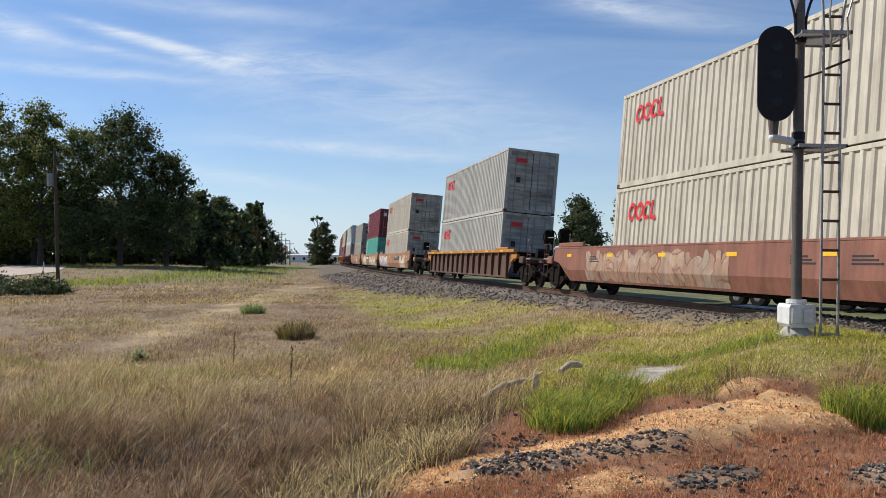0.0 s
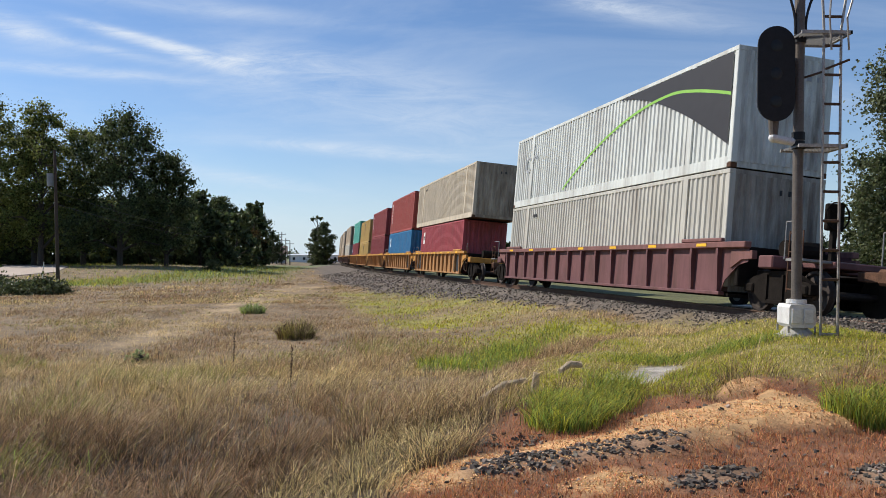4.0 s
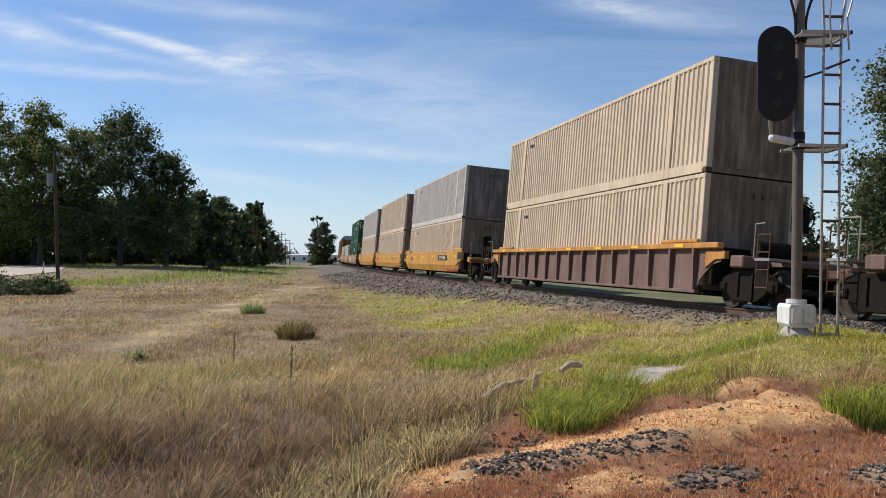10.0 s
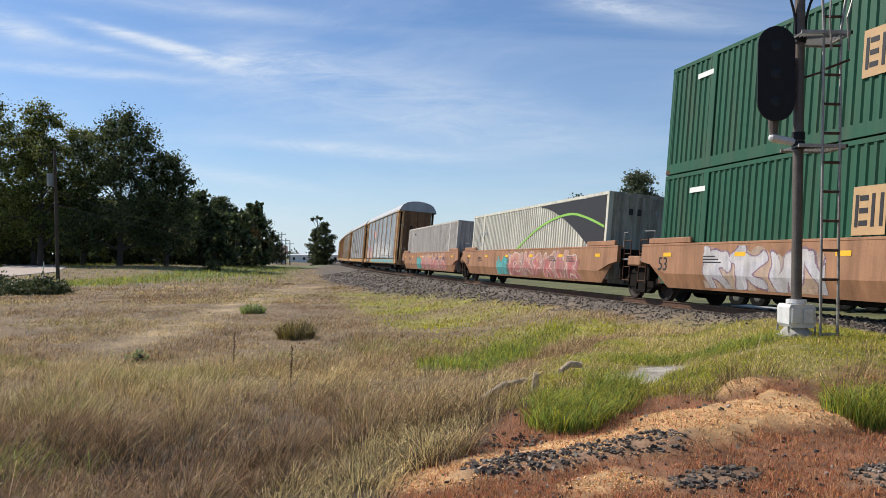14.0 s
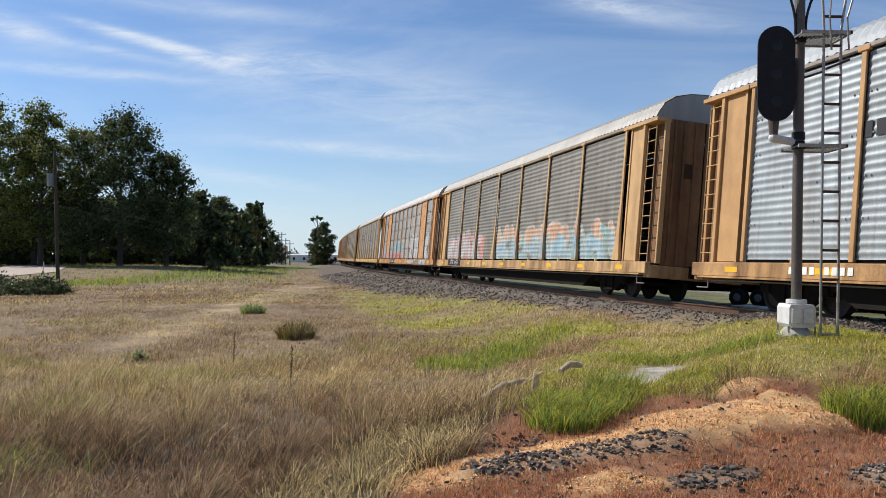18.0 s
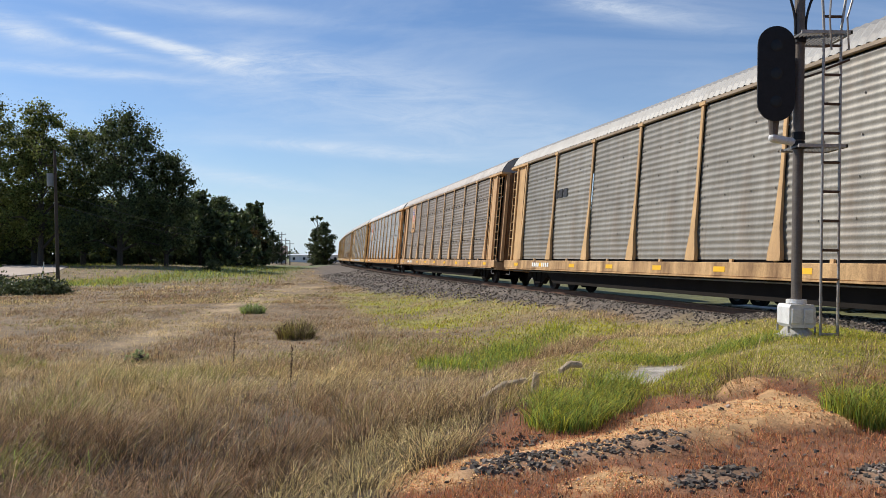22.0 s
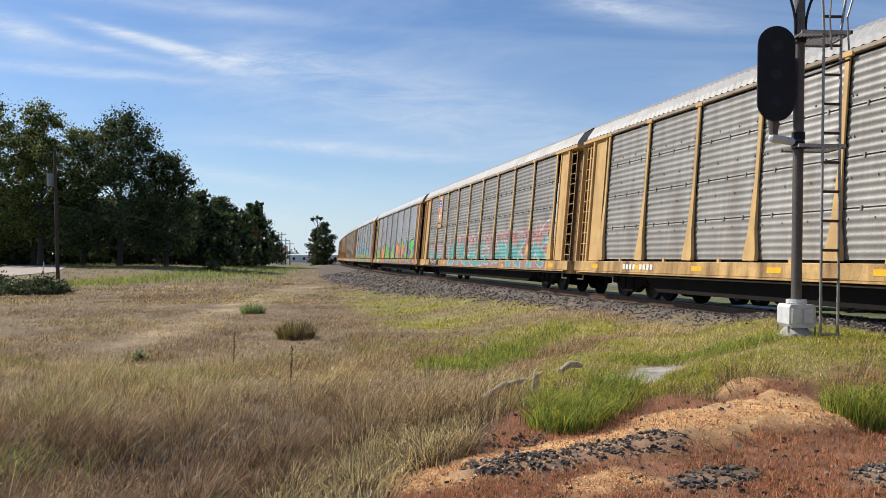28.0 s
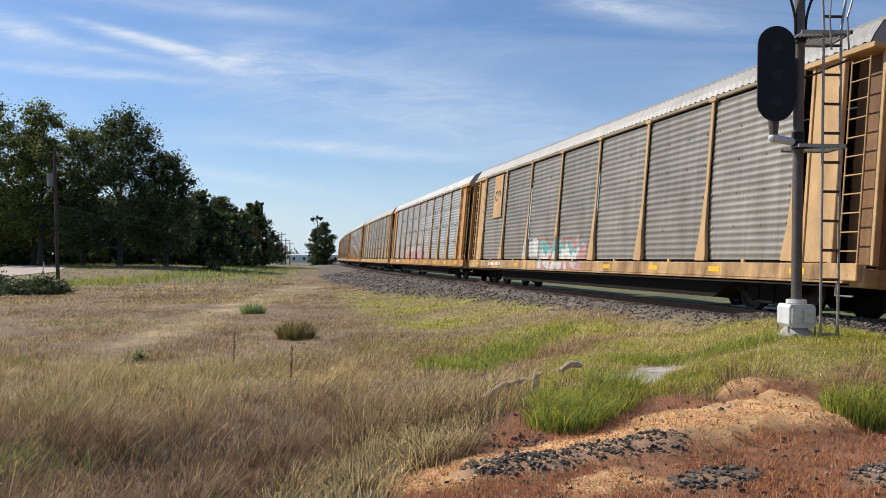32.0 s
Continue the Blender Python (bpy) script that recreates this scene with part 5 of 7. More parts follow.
def autorack(label, style, panel_rgb, post_rgb, bays=12, seams=5, tall_foot=True, wide_bays=(), roof_rgb=None):
    """A covered car carrier: ridged side sheets between posts, an arched roof, end doors, a deep side sill on two trucks."""
    th = thing("autorack_car", label, "freight car", "autorack cars of the train")
    sheet = mat("rack_sheet_" + style, panel_rgb, 0.48, 0.25, var=0.2, scale=0.9, dirt=0.6, dirt_colour=(0.19, 0.14, 0.10), per_object=0.1, streak=0.13)
    post = mat("rack_post_" + style, post_rgb, 0.65, var=0.15, scale=2.0, dirt=0.55, dirt_colour=(0.2, 0.11, 0.06), dirt_from=0.47)
    sillm = mat("rack_sill_" + style, post_rgb, 0.7, var=0.22, scale=3.0, dirt=0.85, dirt_colour=(0.10, 0.045, 0.022), dirt_from=0.40)
    roofm = mat("rack_roof_" + style, roof_rgb or tuple(0.16 + 0.68 * c for c in panel_rgb), 0.55, 0.1, var=0.12, scale=1.0, dirt=0.3)
    rail = mat("rack_rail_" + style, tuple(0.55 * a + 0.3 * b for a, b in zip(panel_rgb, post_rgb)), 0.6, var=0.15, dirt=0.5, dirt_colour=(0.14, 0.09, 0.06))
    endm = mat("rack_end_doors", (0.23, 0.125, 0.06), 0.75, var=0.2, dirt=0.6, dirt_colour=(0.08, 0.05, 0.03), streak=0.2)
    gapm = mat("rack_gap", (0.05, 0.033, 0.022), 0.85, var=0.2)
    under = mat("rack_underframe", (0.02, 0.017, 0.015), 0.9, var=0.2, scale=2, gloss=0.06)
    H, W = RACK_HALF, RACK_W
    span = H - 1.9
    bay = 2 * span / bays
    for sy in (-1, 1):
        face = Matrix() if sy < 0 else pose(0, 0, 0, 0, 0, 180)
        for i in range(bays):
            x = -span + (i + 0.5) * bay
            if i in wide_bays:
                part("door_panel", box(bmn(), x - bay / 2 + 0.05, x + bay / 2 - 0.05, *sorted((sy * (W - 0.03), sy * (W - 0.06))), SHEET_LO, 4.92, 0.01), post, th, "plain tan panel")
                if sy < 0:
                    bolts = bmn()
                    for zb in (1.5, 2.3, 3.1, 3.9, 4.6):
                        for xb in (-0.35, -0.12, 0.12, 0.35):
                            box(bolts, x + xb * bay - 0.018, x + xb * bay + 0.018, -W + 0.015, -W + 0.035, zb - 0.018, zb + 0.018)
                    part("bolt_row", bolts, gapm, th)
            else:
                part("side_panel", rack_panel(style, bay - 0.1, sheet, seams), None, th, at=pose(x, 0, 0) @ face)
            if sy < 0:
                part("lower_bracket", box(bmn(), x - 0.05, x + 0.05, *sorted((sy * (W - 0.06), sy * (W + 0.0))), 0.98, SHEET_LO + 0.02), post, th)
        for i in range(bays + 1):
            x = -span + i * bay
            pm = bmn()
            box(pm, x - 0.06, x + 0.06, *sorted((sy * (W - 0.02), sy * (W + 0.025))), 1.04, 4.96, 0.008)
            if tall_foot:
                old = set(pm.verts)
                prism(pm, [(x - 0.062, 2.75), (x + 0.062, 2.75), (x + 0.11, 1.75), (x + 0.21, 1.22), (x + 0.21, 1.06), (x - 0.21, 1.06), (x - 0.21, 1.22), (x - 0.11, 1.75)], "y", *sorted((sy * (W - 0.02), sy * (W + 0.075))))
                for v in pm.verts:
                    if v not in old and abs(v.co.y) > W + 0.05:
                        v.co.y = sy * (W + 0.027 + (2.75 - v.co.z) * 0.032)
            box(pm, x - 0.15, x + 0.15, *sorted((sy * (W - 0.02), sy * (W + 0.05))), 4.9, 5.0, 0.01)
            part("post", pm, post, th)
        part("side_sill", box(bmn(), -H, H, *sorted((sy * (W - 0.1), sy * (W + 0.06))), 0.70, 1.02, 0.015), sillm, th)
        if sy < 0:
            part("sill_flange", box(bmn(), -H + 0.3, H - 0.3, *sorted((sy * (W - 0.12), sy * (W + 0.085))), 0.66, 0.70), sillm, th)
        part("top_rail", box(bmn(), -H + 0.1, H - 0.1, *sorted((sy * (W - 0.06), sy * (W + 0.03))), 4.94, 5.04, 0.015), rail, th)
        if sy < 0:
            # near-black sheet: shade seen in the open slot, put into its colour
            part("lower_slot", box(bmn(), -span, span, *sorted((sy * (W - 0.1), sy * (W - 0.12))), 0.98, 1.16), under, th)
        for i in range(9 if sy < 0 else 0):
            x = -H + 1.6 + i * (2 * H - 3.2) / 8
            part("reflector", box(bmn(), x - 0.23, x + 0.23, *sorted((sy * (W + 0.061), sy * (W + 0.065))), 0.80, 0.92), YELLOW_MARK, th)
        for sx in (-1, 1):
            a, b = sorted((sx * (span + 0.30), sx * (H - 0.75)))
            part("end_panel", box(bmn(), a, b, *sorted((sy * (W - 0.05), sy * (W - 0.09))), 1.04, 4.92, 0.015), post, th, "plain tan end panel")
            if sy > 0:
                continue
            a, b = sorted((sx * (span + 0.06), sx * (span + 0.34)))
            # dark backing: the shadow inside the gap, put into its colour
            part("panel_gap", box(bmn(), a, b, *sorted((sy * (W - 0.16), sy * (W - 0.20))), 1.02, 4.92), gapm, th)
            part("gap_flange", box(bmn(), *sorted((sx * (span + 0.26), sx * (span + 0.33))), *sorted((sy * (W - 0.15), sy * (W - 0.02))), 1.04, 4.92), post, th)
            a, b = sorted((sx * (H - 0.72), sx * (H - 0.05)))
            part("corner_recess", box(bmn(), a, b, *sorted((sy * (W - 0.32), sy * (W - 0.36))), 1.0, 4.94), endm, th)
            part("corner_beam", box(bmn(), min(sx * (H - 0.05), sx * (H + 0.05)), max(sx * (H - 0.05), sx * (H + 0.05)), *sorted((sy * (W - 0.36), sy * (W - 0.22))), 1.0, 4.96, 0.01), post, th)
            part("door_edge_post", box(bmn(), min(sx * (H - 0.82), sx * (H - 0.7)), max(sx * (H - 0.82), sx * (H - 0.7)), *sorted((sy * (W - 0.08), sy * (W + 0.02))), 1.02, 4.96, 0.01), post, th)
            ladder_rungs(th, sx * (H - 0.38), sy * (W - 0.06), 0.85, 4.8, 0.46, "x", 12, post, "ladder")
            part("sill_step", tube(tube(bmn(), (sx * (H - 0.6), sy * (W - 0.03), 0.42), (sx * (H - 0.6), sy * (W - 0.03), 0.75), 0.016, 6), (sx * (H - 0.6), sy * (W - 0.03), 0.43), (sx * (H - 0.15), sy * (W - 0.03), 0.43), 0.016, 6), GALV, th)
            part("roof_bracket", box(bmn(), *sorted((sx * (span + 0.1), sx * (H + 0.05))), *sorted((sy * (W - 0.4), sy * (W + 0.05))), 4.90, 5.0, 0.01), post, th)
    # arched roof with cross ridges
    rf = bmn()
    arch = [(-W - 0.02, 5.02), (-W + 0.05, 5.18), (-W + 0.22, 5.45), (-0.95, 5.66), (-0.5, 5.78), (0, 5.82), (0.5, 5.78), (0.95, 5.66), (W - 0.22, 5.45), (W - 0.05, 5.18), (W + 0.02, 5.02)]
    n = 212
    rows = []
    for i in range(n + 1):
        x = -H + 0.1 + (2 * H - 0.2) * i / n
        k = 0.03 if i % 2 else 0.0
        rows.append([rf.verts.new((x, y * (1 + k * 0.5), z + k)) for y, z in arch])
    for r, q in zip(rows, rows[1:]):
        for j in range(len(arch) - 1):
            rf.faces.new((r[j], q[j], q[j + 1], r[j + 1]))
    part("roof", rf, roofm, th, "ridged silver roof")
    for sx in (-1, 1):
        cap = bmn()
        prism(cap, [(y * 0.99, z - 0.02) for y, z in arch], "x", *sorted((sx * (H - 0.14), sx * (H - 0.10))))
        part("roof_cap", cap, roofm, th)
        for sy in (-1, 1):
            part("end_door", box(bmn(), *sorted((sx * (H - 0.06), sx * (H - 0.01))), *sorted((sy * 0.02, sy * (W - 0.38))), 0.95, 5.0, 0.02), endm, th, "brown folding end door")
            for k in (0.28, 0.62, 0.9):
                part("door_rib", box(bmn(), *sorted((sx * (H - 0.01), sx * (H + 0.04))), *sorted((sy * k, sy * (k + 0.06))), 1.0, 4.96), endm, th)
            part("door_window", box(bmn(), *sorted((sx * (H - 0.01), sx * (H + 0.005))), *sorted((sy * 0.36, sy * 0.58)), 3.4, 3.8), gapm, th)
        part("end_sill", box(bmn(), *sorted((sx * (H - 0.3), sx * (H + 0.05))), -W + 0.05, W - 0.05, 0.6, 0.95, 0.02), sillm, th)
        part("draft_sill", box(bmn(), *sorted((sx * (H - 2.5), sx * (H + 0.2))), -0.25, 0.25, 0.66, 0.98), under, th)
        coupler(th, sx * (H + 0.1), sx)
        truck(th, sx * 10.1)
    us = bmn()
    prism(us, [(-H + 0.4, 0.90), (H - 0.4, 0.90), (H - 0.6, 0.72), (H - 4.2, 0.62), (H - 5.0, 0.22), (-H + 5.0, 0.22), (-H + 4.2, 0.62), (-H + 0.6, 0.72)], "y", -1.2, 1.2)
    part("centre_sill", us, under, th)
    part("air_tank", tube(bmn(), (-2.2, -0.9, 0.52), (-0.9, -0.9, 0.52), 0.2, 10), under, th)
    part("brake_pipe", tube(bmn(), (-H, -1.2, 0.62), (H, -1.2, 0.62), 0.02, 6), GALV, th)
    return th


# ---- spray paint that follows the ridges of the side sheets ----
def stroke_set(rnd, x0, x1, z0, z1):
    """Strokes of a row of rounded letters: ends, half thickness, fill number."""
    h = z1 - z0
    forms = (((0.1, 0, 0.45, 1), (0.45, 1, 0.9, 0), (0.25, 0.4, 0.75, 0.4)), ((0.85, 0.9, 0.2, 0.8), (0.2, 0.8, 0.8, 0.35), (0.8, 0.35, 0.15, 0.1)), ((0.2, 0, 0.2, 1), (0.25, 0.45, 0.85, 1), (0.3, 0.5, 0.9, 0)),
             ((0.15, 0.1, 0.2, 0.9), (0.2, 0.9, 0.85, 0.9), (0.85, 0.9, 0.8, 0.1), (0.8, 0.1, 0.15, 0.1)), ((0.2, 0, 0.2, 1), (0.2, 0.95, 0.8, 0.75), (0.8, 0.75, 0.25, 0.45), (0.35, 0.45, 0.85, 0)), ((0.1, 1, 0.3, 0), (0.3, 0, 0.5, 0.7), (0.5, 0.7, 0.7, 0), (0.7, 0, 0.95, 1)))
    x, out = x0, []
    k = 0
    while x < x1 - 0.5 * h:
        wd = h * rnd.uniform(0.95, 1.45)
        tilt = rnd.uniform(-0.1, 0.25)
        th = h * rnd.uniform(0.14, 0.19)
        top = rnd.uniform(0.8, 1.0)
        for a, b, c, d in rnd.choice(forms):
            j = [rnd.uniform(-0.1, 0.1) for _ in range(4)]
            b, d = b * top + j[1], d * top + j[3]
            out.append((x + wd * (a + j[0] + tilt * b), z0 + h * (0.12 + 0.76 * b), x + wd * (c + j[2] + tilt * d), z0 + h * (0.12 + 0.76 * d), th * rnd.uniform(0.8, 1.25), k))
        x += wd * 1.06
        k += 1
    return out


def sprayed(parent, xs, rows, z0, z1, seed, fills, edge, cover=0.75, proud=None):
    """Cells of a fine sheet, painted by the strokes they lie in; cells outside the piece are left out."""
    rnd = random.Random(seed)
    st = stroke_set(rnd, xs[0], xs[-1], z0, z1)
    zc = np.array([(a[1] + b[1]) / 2 for a, b in zip(rows, rows[1:])])
    xc = (np.array(xs[1:]) + np.array(xs[:-1])) / 2
    X, Z = np.meshgrid(xc, zc)
    Xw, Zw = X + 0.06 * np.sin(Z * 9 + X * 3), Z + 0.05 * np.sin(X * 7)
    best, which = np.full(X.shape, 9.0), np.zeros(X.shape, int)
    for a, b, c, d, th, k in st:
        dist = seg_far(Xw, Zw, (a, b), (c + 1e-4, d)) / th
        m = dist < best
        best, which = np.where(m, dist, best), np.where(m, k, which)
    n = len(fills)
    # the letters fade from one colour to the next with height, inside a thin outline, over a slanting shadow
    split = (Z - z0) / (z1 - z0) + 0.12 * np.sin(X * 4.0 + which) + 0.07 * np.sin(X * 13 + Z * 9)
    tint = (which + np.where(split + 0.25 * np.sin(which * 2.3) < 0.5, 0, 1)) % (n - 1) if n > 3 else np.where(split < 0.6, 0, 1) % n
    idx = np.where(best < 0.86, 1 + tint, np.where(best < 1.11, 0, -1))
    shade = np.full(X.shape, 9.0)
    for a, b, c, d, th, k in st:
        shade = np.minimum(shade, seg_far(Xw - 0.24, Zw + 0.1, (a, b), (c + 1e-4, d)) / th)
    idx = np.where((idx < 0) & (shade < 0.95), 1 + 2 % n, idx)
    # a cloud of the second colour behind the letters
    roof = z0 + (z1 - z0) * (cover + 0.16 * np.sin(X * 2.1 + seed) + 0.1 * np.sin(X * 5.7))
    cloud = (Z < roof) & (idx < 0) & ((n > 3) | (np.sin(X * 3.3 + 2 * np.sin(Z * 4 + seed)) + np.sin(Z * 6 + X) > -0.9))
    idx = np.where(cloud, n, idx)
    v, f, mi = [], [], []

    edges_x = np.array(xs)
    # where a post stands before the sheet the paint lies on the post
    out = np.zeros(X.shape) if proud is None else proud(X, Z)
    for i in range(idx.shape[0]):
        cuts = [0] + [j for j in range(1, idx.shape[1]) if idx[i, j] != idx[i, j - 1] or out[i, j] != out[i, j - 1]] + [idx.shape[1]]
        for j0, j1 in zip(cuts, cuts[1:]):
            if idx[i, j0] < 0:
                continue
            k = len(v)
            (ya, za), (yb, zb) = rows[i], rows[i + 1]
            xa, xb = float(edges_x[j0]), float(edges_x[j1])
            if out[i, j0]:
                ya = yb = float(out[i, j0])
            v += [(xa, ya, za), (xb, ya, za), (xb, yb, zb), (xa, yb, zb)]
            f.append((k, k + 1, k + 2, k + 3))
            mi.append(int(idx[i, j0]))
    me = bpy.data.meshes.new("graffiti")
    me.from_pydata(v, [], f)
    me.polygons.foreach_set("material_index", mi)
    for c in (edge, *fills):
        me.materials.append(mat("spray_%d_%d_%d" % tuple(int(99 * q) for q in c), c, 0.6, var=0.3, scale=2.5, dirt=0.62 if max(c) > 0.15 else 0.2, dirt_colour=(0.33, 0.29, 0.24), dirt_from=0.44, streak=0.2))
    tagged(part("graffiti", me, None, parent), "faded spray-painted graffiti lettering", kind="stuff")


def ridged_graffiti(parent, x0, x1, z0, z1, seed, fills, edge, seams, bays, foot):
    xs = list(np.arange(x0, x1, 0.024))
    rows = [(y - 0.005, z) for sheet in ridge_rows(seams) for y, z in sheet if z0 - 0.02 <= z <= z1 + 0.25]
    span = RACK_HALF - 1.9
    bay = 2 * span / bays

    def proud(X, Z):
        off = np.abs((X + span) / bay - np.round((X + span) / bay)) * bay
        thin = (off < 0.058) & (np.abs(X) < span + 0.1)
        flare = (off < np.interp(Z, [1.06, 1.22, 1.75, 2.75], [0.205, 0.205, 0.105, 0.06])) & (Z < 2.7) & (np.abs(X) < span + 0.1)
        return np.where(flare & bool(foot), -RACK_W - 0.033 - (2.75 - Z) * 0.032, np.where(thin, -RACK_W - 0.029, 0.0))
    sprayed(parent, xs, rows, z0, z1, seed, fills, edge, proud=proud)


def flat_graffiti(parent, x0, x1, z0, z1, y, seed, fills, edge, step=0.024, cover=0.75):
    """Paint on a plain side; on a folded sill it runs on below the fold."""
    xs = list(np.arange(x0, x1, step))
    n = max(4, int((z1 - z0) / step))
    rows = []
    for i in range(n + 1):
        z = z0 + (z1 - z0) * i / n
        rows.append((y + (0.14 * (0.72 - z) / 0.36 if z < 0.72 else 0.0), z))
    sprayed(parent, xs, rows, z0, z1, seed, fills, edge, cover)


# ---- the make-up of the train ----
BEIGE, GREYB = (0.53, 0.48, 0.385), (0.44, 0.425, 0.38)
MAROON, TEAL, RED, BLUE = (0.20, 0.035, 0.05), (0.10, 0.42, 0.33), (0.36, 0.075, 0.06), (0.035, 0.19, 0.38)
SAND, YELLOW, FOREST, OFFWHITE = (0.56, 0.44, 0.315), (0.50, 0.33, 0.11), (0.016, 0.088, 0.045), (0.66, 0.66, 0.62)
LINE_TOP = 0.36   # floor of the lower container above the railhead


def load(s, base, *boxes, up=0.0):
    """Stacks containers in the well at s; each carries on its own path with the car."""
    z = LINE_TOP + up
    for b, h in boxes:
        TRAIN.append((b, s, base, z))
        z += h + 0.025


HI, STD = 2.896, 2.591


def grey_doors(k="greyb", c=GREYB, tall=HI, long=12.19):
    return container("weathered pale grey freight container with doors and a red emblem", c, long, height=tall, doors=True, marks=round_mark, key=k), tall


def beige(k="beige", long=12.19):
    return container("weathered beige freight container with a red emblem", BEIGE, long, doors=True, marks=round_mark, key=k), HI


def sand53(k="sand", c=SAND, ed=0.8):
    return container("dirty beige long freight container with a sooty end", c, 16.15, dirt=0.22, marks=end_bars, end_dirt=ed, key=k), HI


RIB_BROWN = ((0.12, 0.065, 0.045), (0.44, 0.185, 0.035))
RIB_PURPLE = ((0.16, 0.07, 0.07), (0.2, 0.09, 0.08))
TTX_YEL = ((0.42, 0.215, 0.08), (0.50, 0.235, 0.045))


def singles(s, label, key, cols):
    w = ribbed_well(label, key, *cols)
    TRAIN.append((w, s, 19.4, 0.0))


SPRAY = {"cream": (0.62, 0.55, 0.42), "white": (0.6, 0.6, 0.58), "black": (0.03, 0.03, 0.035), "purple": (0.33, 0.12, 0.3), "silver": (0.45, 0.46, 0.47), "rose": (0.36, 0.17, 0.155), "teal": (0.07, 0.34, 0.33),
         "sky": (0.14, 0.40, 0.55), "pink": (0.5, 0.22, 0.23), "red": (0.55, 0.08, 0.05), "green": (0.1, 0.5, 0.1), "lime": (0.32, 0.40, 0.06), "violet": (0.2, 0.12, 0.45), "orange": (0.65, 0.25, 0.06), "peach": (0.6, 0.35, 0.2)}

# 0: a brown smooth car, half out of sight
TAN_WELL = (0.36, 0.185, 0.10)
w = smooth_well("rust-brown smooth-sided well car with chalky graffiti", "rustbrown", (0.26, 0.11, 0.075), tail=True)
flat_graffiti(w, -6.5, 1.5, 0.42, 1.36, -1.476, 3, [(0.34, 0.2, 0.13), (0.4, 0.27, 0.18)], (0.2, 0.09, 0.06))
TRAIN.append((w, 2.2, 19.8, 0.0))
load(3.2, 14, beige(), beige())
# 1
singles(-20.9, "brown ribbed well car with a yellow top chord", "ribbrown", RIB_BROWN)
load(-21.05, 14, grey_doors(long=12.9), grey_doors(long=12.9))
# 2 to 4: a three-unit car
tan_label = "faded tan smooth-sided articulated well car covered in graffiti"
u = smooth_well(tan_label, "tan", TAN_WELL, lead=True, name_plate=(2.6, "DTTX 727646"))
flat_graffiti(u, -8.4, -2.6, 0.42, 1.38, -1.476, 11, [(0.56, 0.54, 0.5), (0.62, 0.6, 0.57), (0.5, 0.25, 0.32)], (0.05, 0.04, 0.05))
flat_graffiti(u, 4.4, 7.0, 0.42, 1.35, -1.476, 12, [SPRAY["cream"]], (0.45, 0.3, 0.2))
TRAIN.append((u, -46.2, 19.8, 0.0))
load(-46.45, 14, beige("beige", 12.9), beige("beige", 12.9))
u = smooth_well(tan_label, "tan", TAN_WELL, small=((-8.1, 0.95, "53", 0.5),))
flat_graffiti(u, -6.0, -2.2, 0.42, 1.38, -1.476, 21, [SPRAY["cream"]], (0.45, 0.3, 0.2))
flat_graffiti(u, 1.2, 7.5, 0.42, 1.38, -1.476, 22, [SPRAY["cream"], (0.55, 0.42, 0.28)], (0.42, 0.28, 0.18))
plate(u, "number_board", -2.0, 0.4, 0.9, 1.3, -1.474, BLACK_PAINT)
plate(u, "emblem", -1.8, 0.2, 1.0, 1.2, -1.48, WHITE_MARK)
TRAIN.append((u, -66.0, 19.8, 0.0))
load(-66.0, 14, (container("sea-green freight container with doors", TEAL, doors=True, marks=banner_mark, key="teal"), HI), (container("dark maroon freight container with doors", MAROON, doors=True, marks=door_marks, key="maroon"), HI))
u = smooth_well(tan_label, "tan", TAN_WELL, tail=True, name_plate=(-4.6, "DTTX 727646"), small=((-8.1, 0.95, "53", 0.5),))
flat_graffiti(u, 2.2, 4.6, 0.42, 1.38, -1.476, 31, [SPRAY["silver"]], (0.4, 0.3, 0.22))
TRAIN.append((u, -86.0, 19.8, 0.0))
load(-86.2, 14, grey_doors("dullgrey", (0.40, 0.375, 0.32), STD), grey_doors("dullgrey", (0.40, 0.375, 0.32), STD))
# 5
singles(-109.8, "dark purple-brown ribbed well car", "ribpurple", RIB_PURPLE)
load(-109.8, 14, (container("weathered off-white long freight container with a grey emblem", (0.5, 0.48, 0.42), 16.15, marks=end_bars, end_dirt=0.6, key="oldwhite"), HI),
     (container("off-white long freight container with a green wave", (0.62, 0.64, 0.60), 16.15, marks=green_wave, key="wave"), HI))
# 6 to 10: a five-unit car with short wells
for i, (s, txt) in enumerate(((-132.9, 0), (-148.9, 0), (-164.9, 0), (-180.6, 0), (-196.2, 0))):
    u = ribbed_well("yellow-orange ribbed articulated well car with dark panels", "ttxyellow", *TTX_YEL, half=7.1, out=7.9, base=15.9, artic=True, lead=(i == 0), plates=((-6.3, -4.9, "125-T"), (4.9, 6.3, "")))
    lettering("40", 0.42, DARK_MARK, u, side_at(0.6, -1.287, 0.85))
    for k in range(5):
        part("marking", box(bmn(), 5.7, 6.15, -1.292, -1.288, 0.5 + 0.1 * k, 0.55 + 0.1 * k), WHITE_MARK, u)
    TRAIN.append((u, s, 15.9, 0.0))
load(-132.9, 12, (container("dusty red freight container", (0.38, 0.075, 0.085), key="dustyred", marks=white_panel_mark), HI), sand53("sandtop", (0.56, 0.48, 0.36), 0.5))
load(-149.5, 12, (container("blue freight container with a white emblem panel", BLUE, key="blue", marks=white_panel_mark), HI), (container("red-brown freight container with white letters", RED, key="redbrown", marks=column_bars), HI))
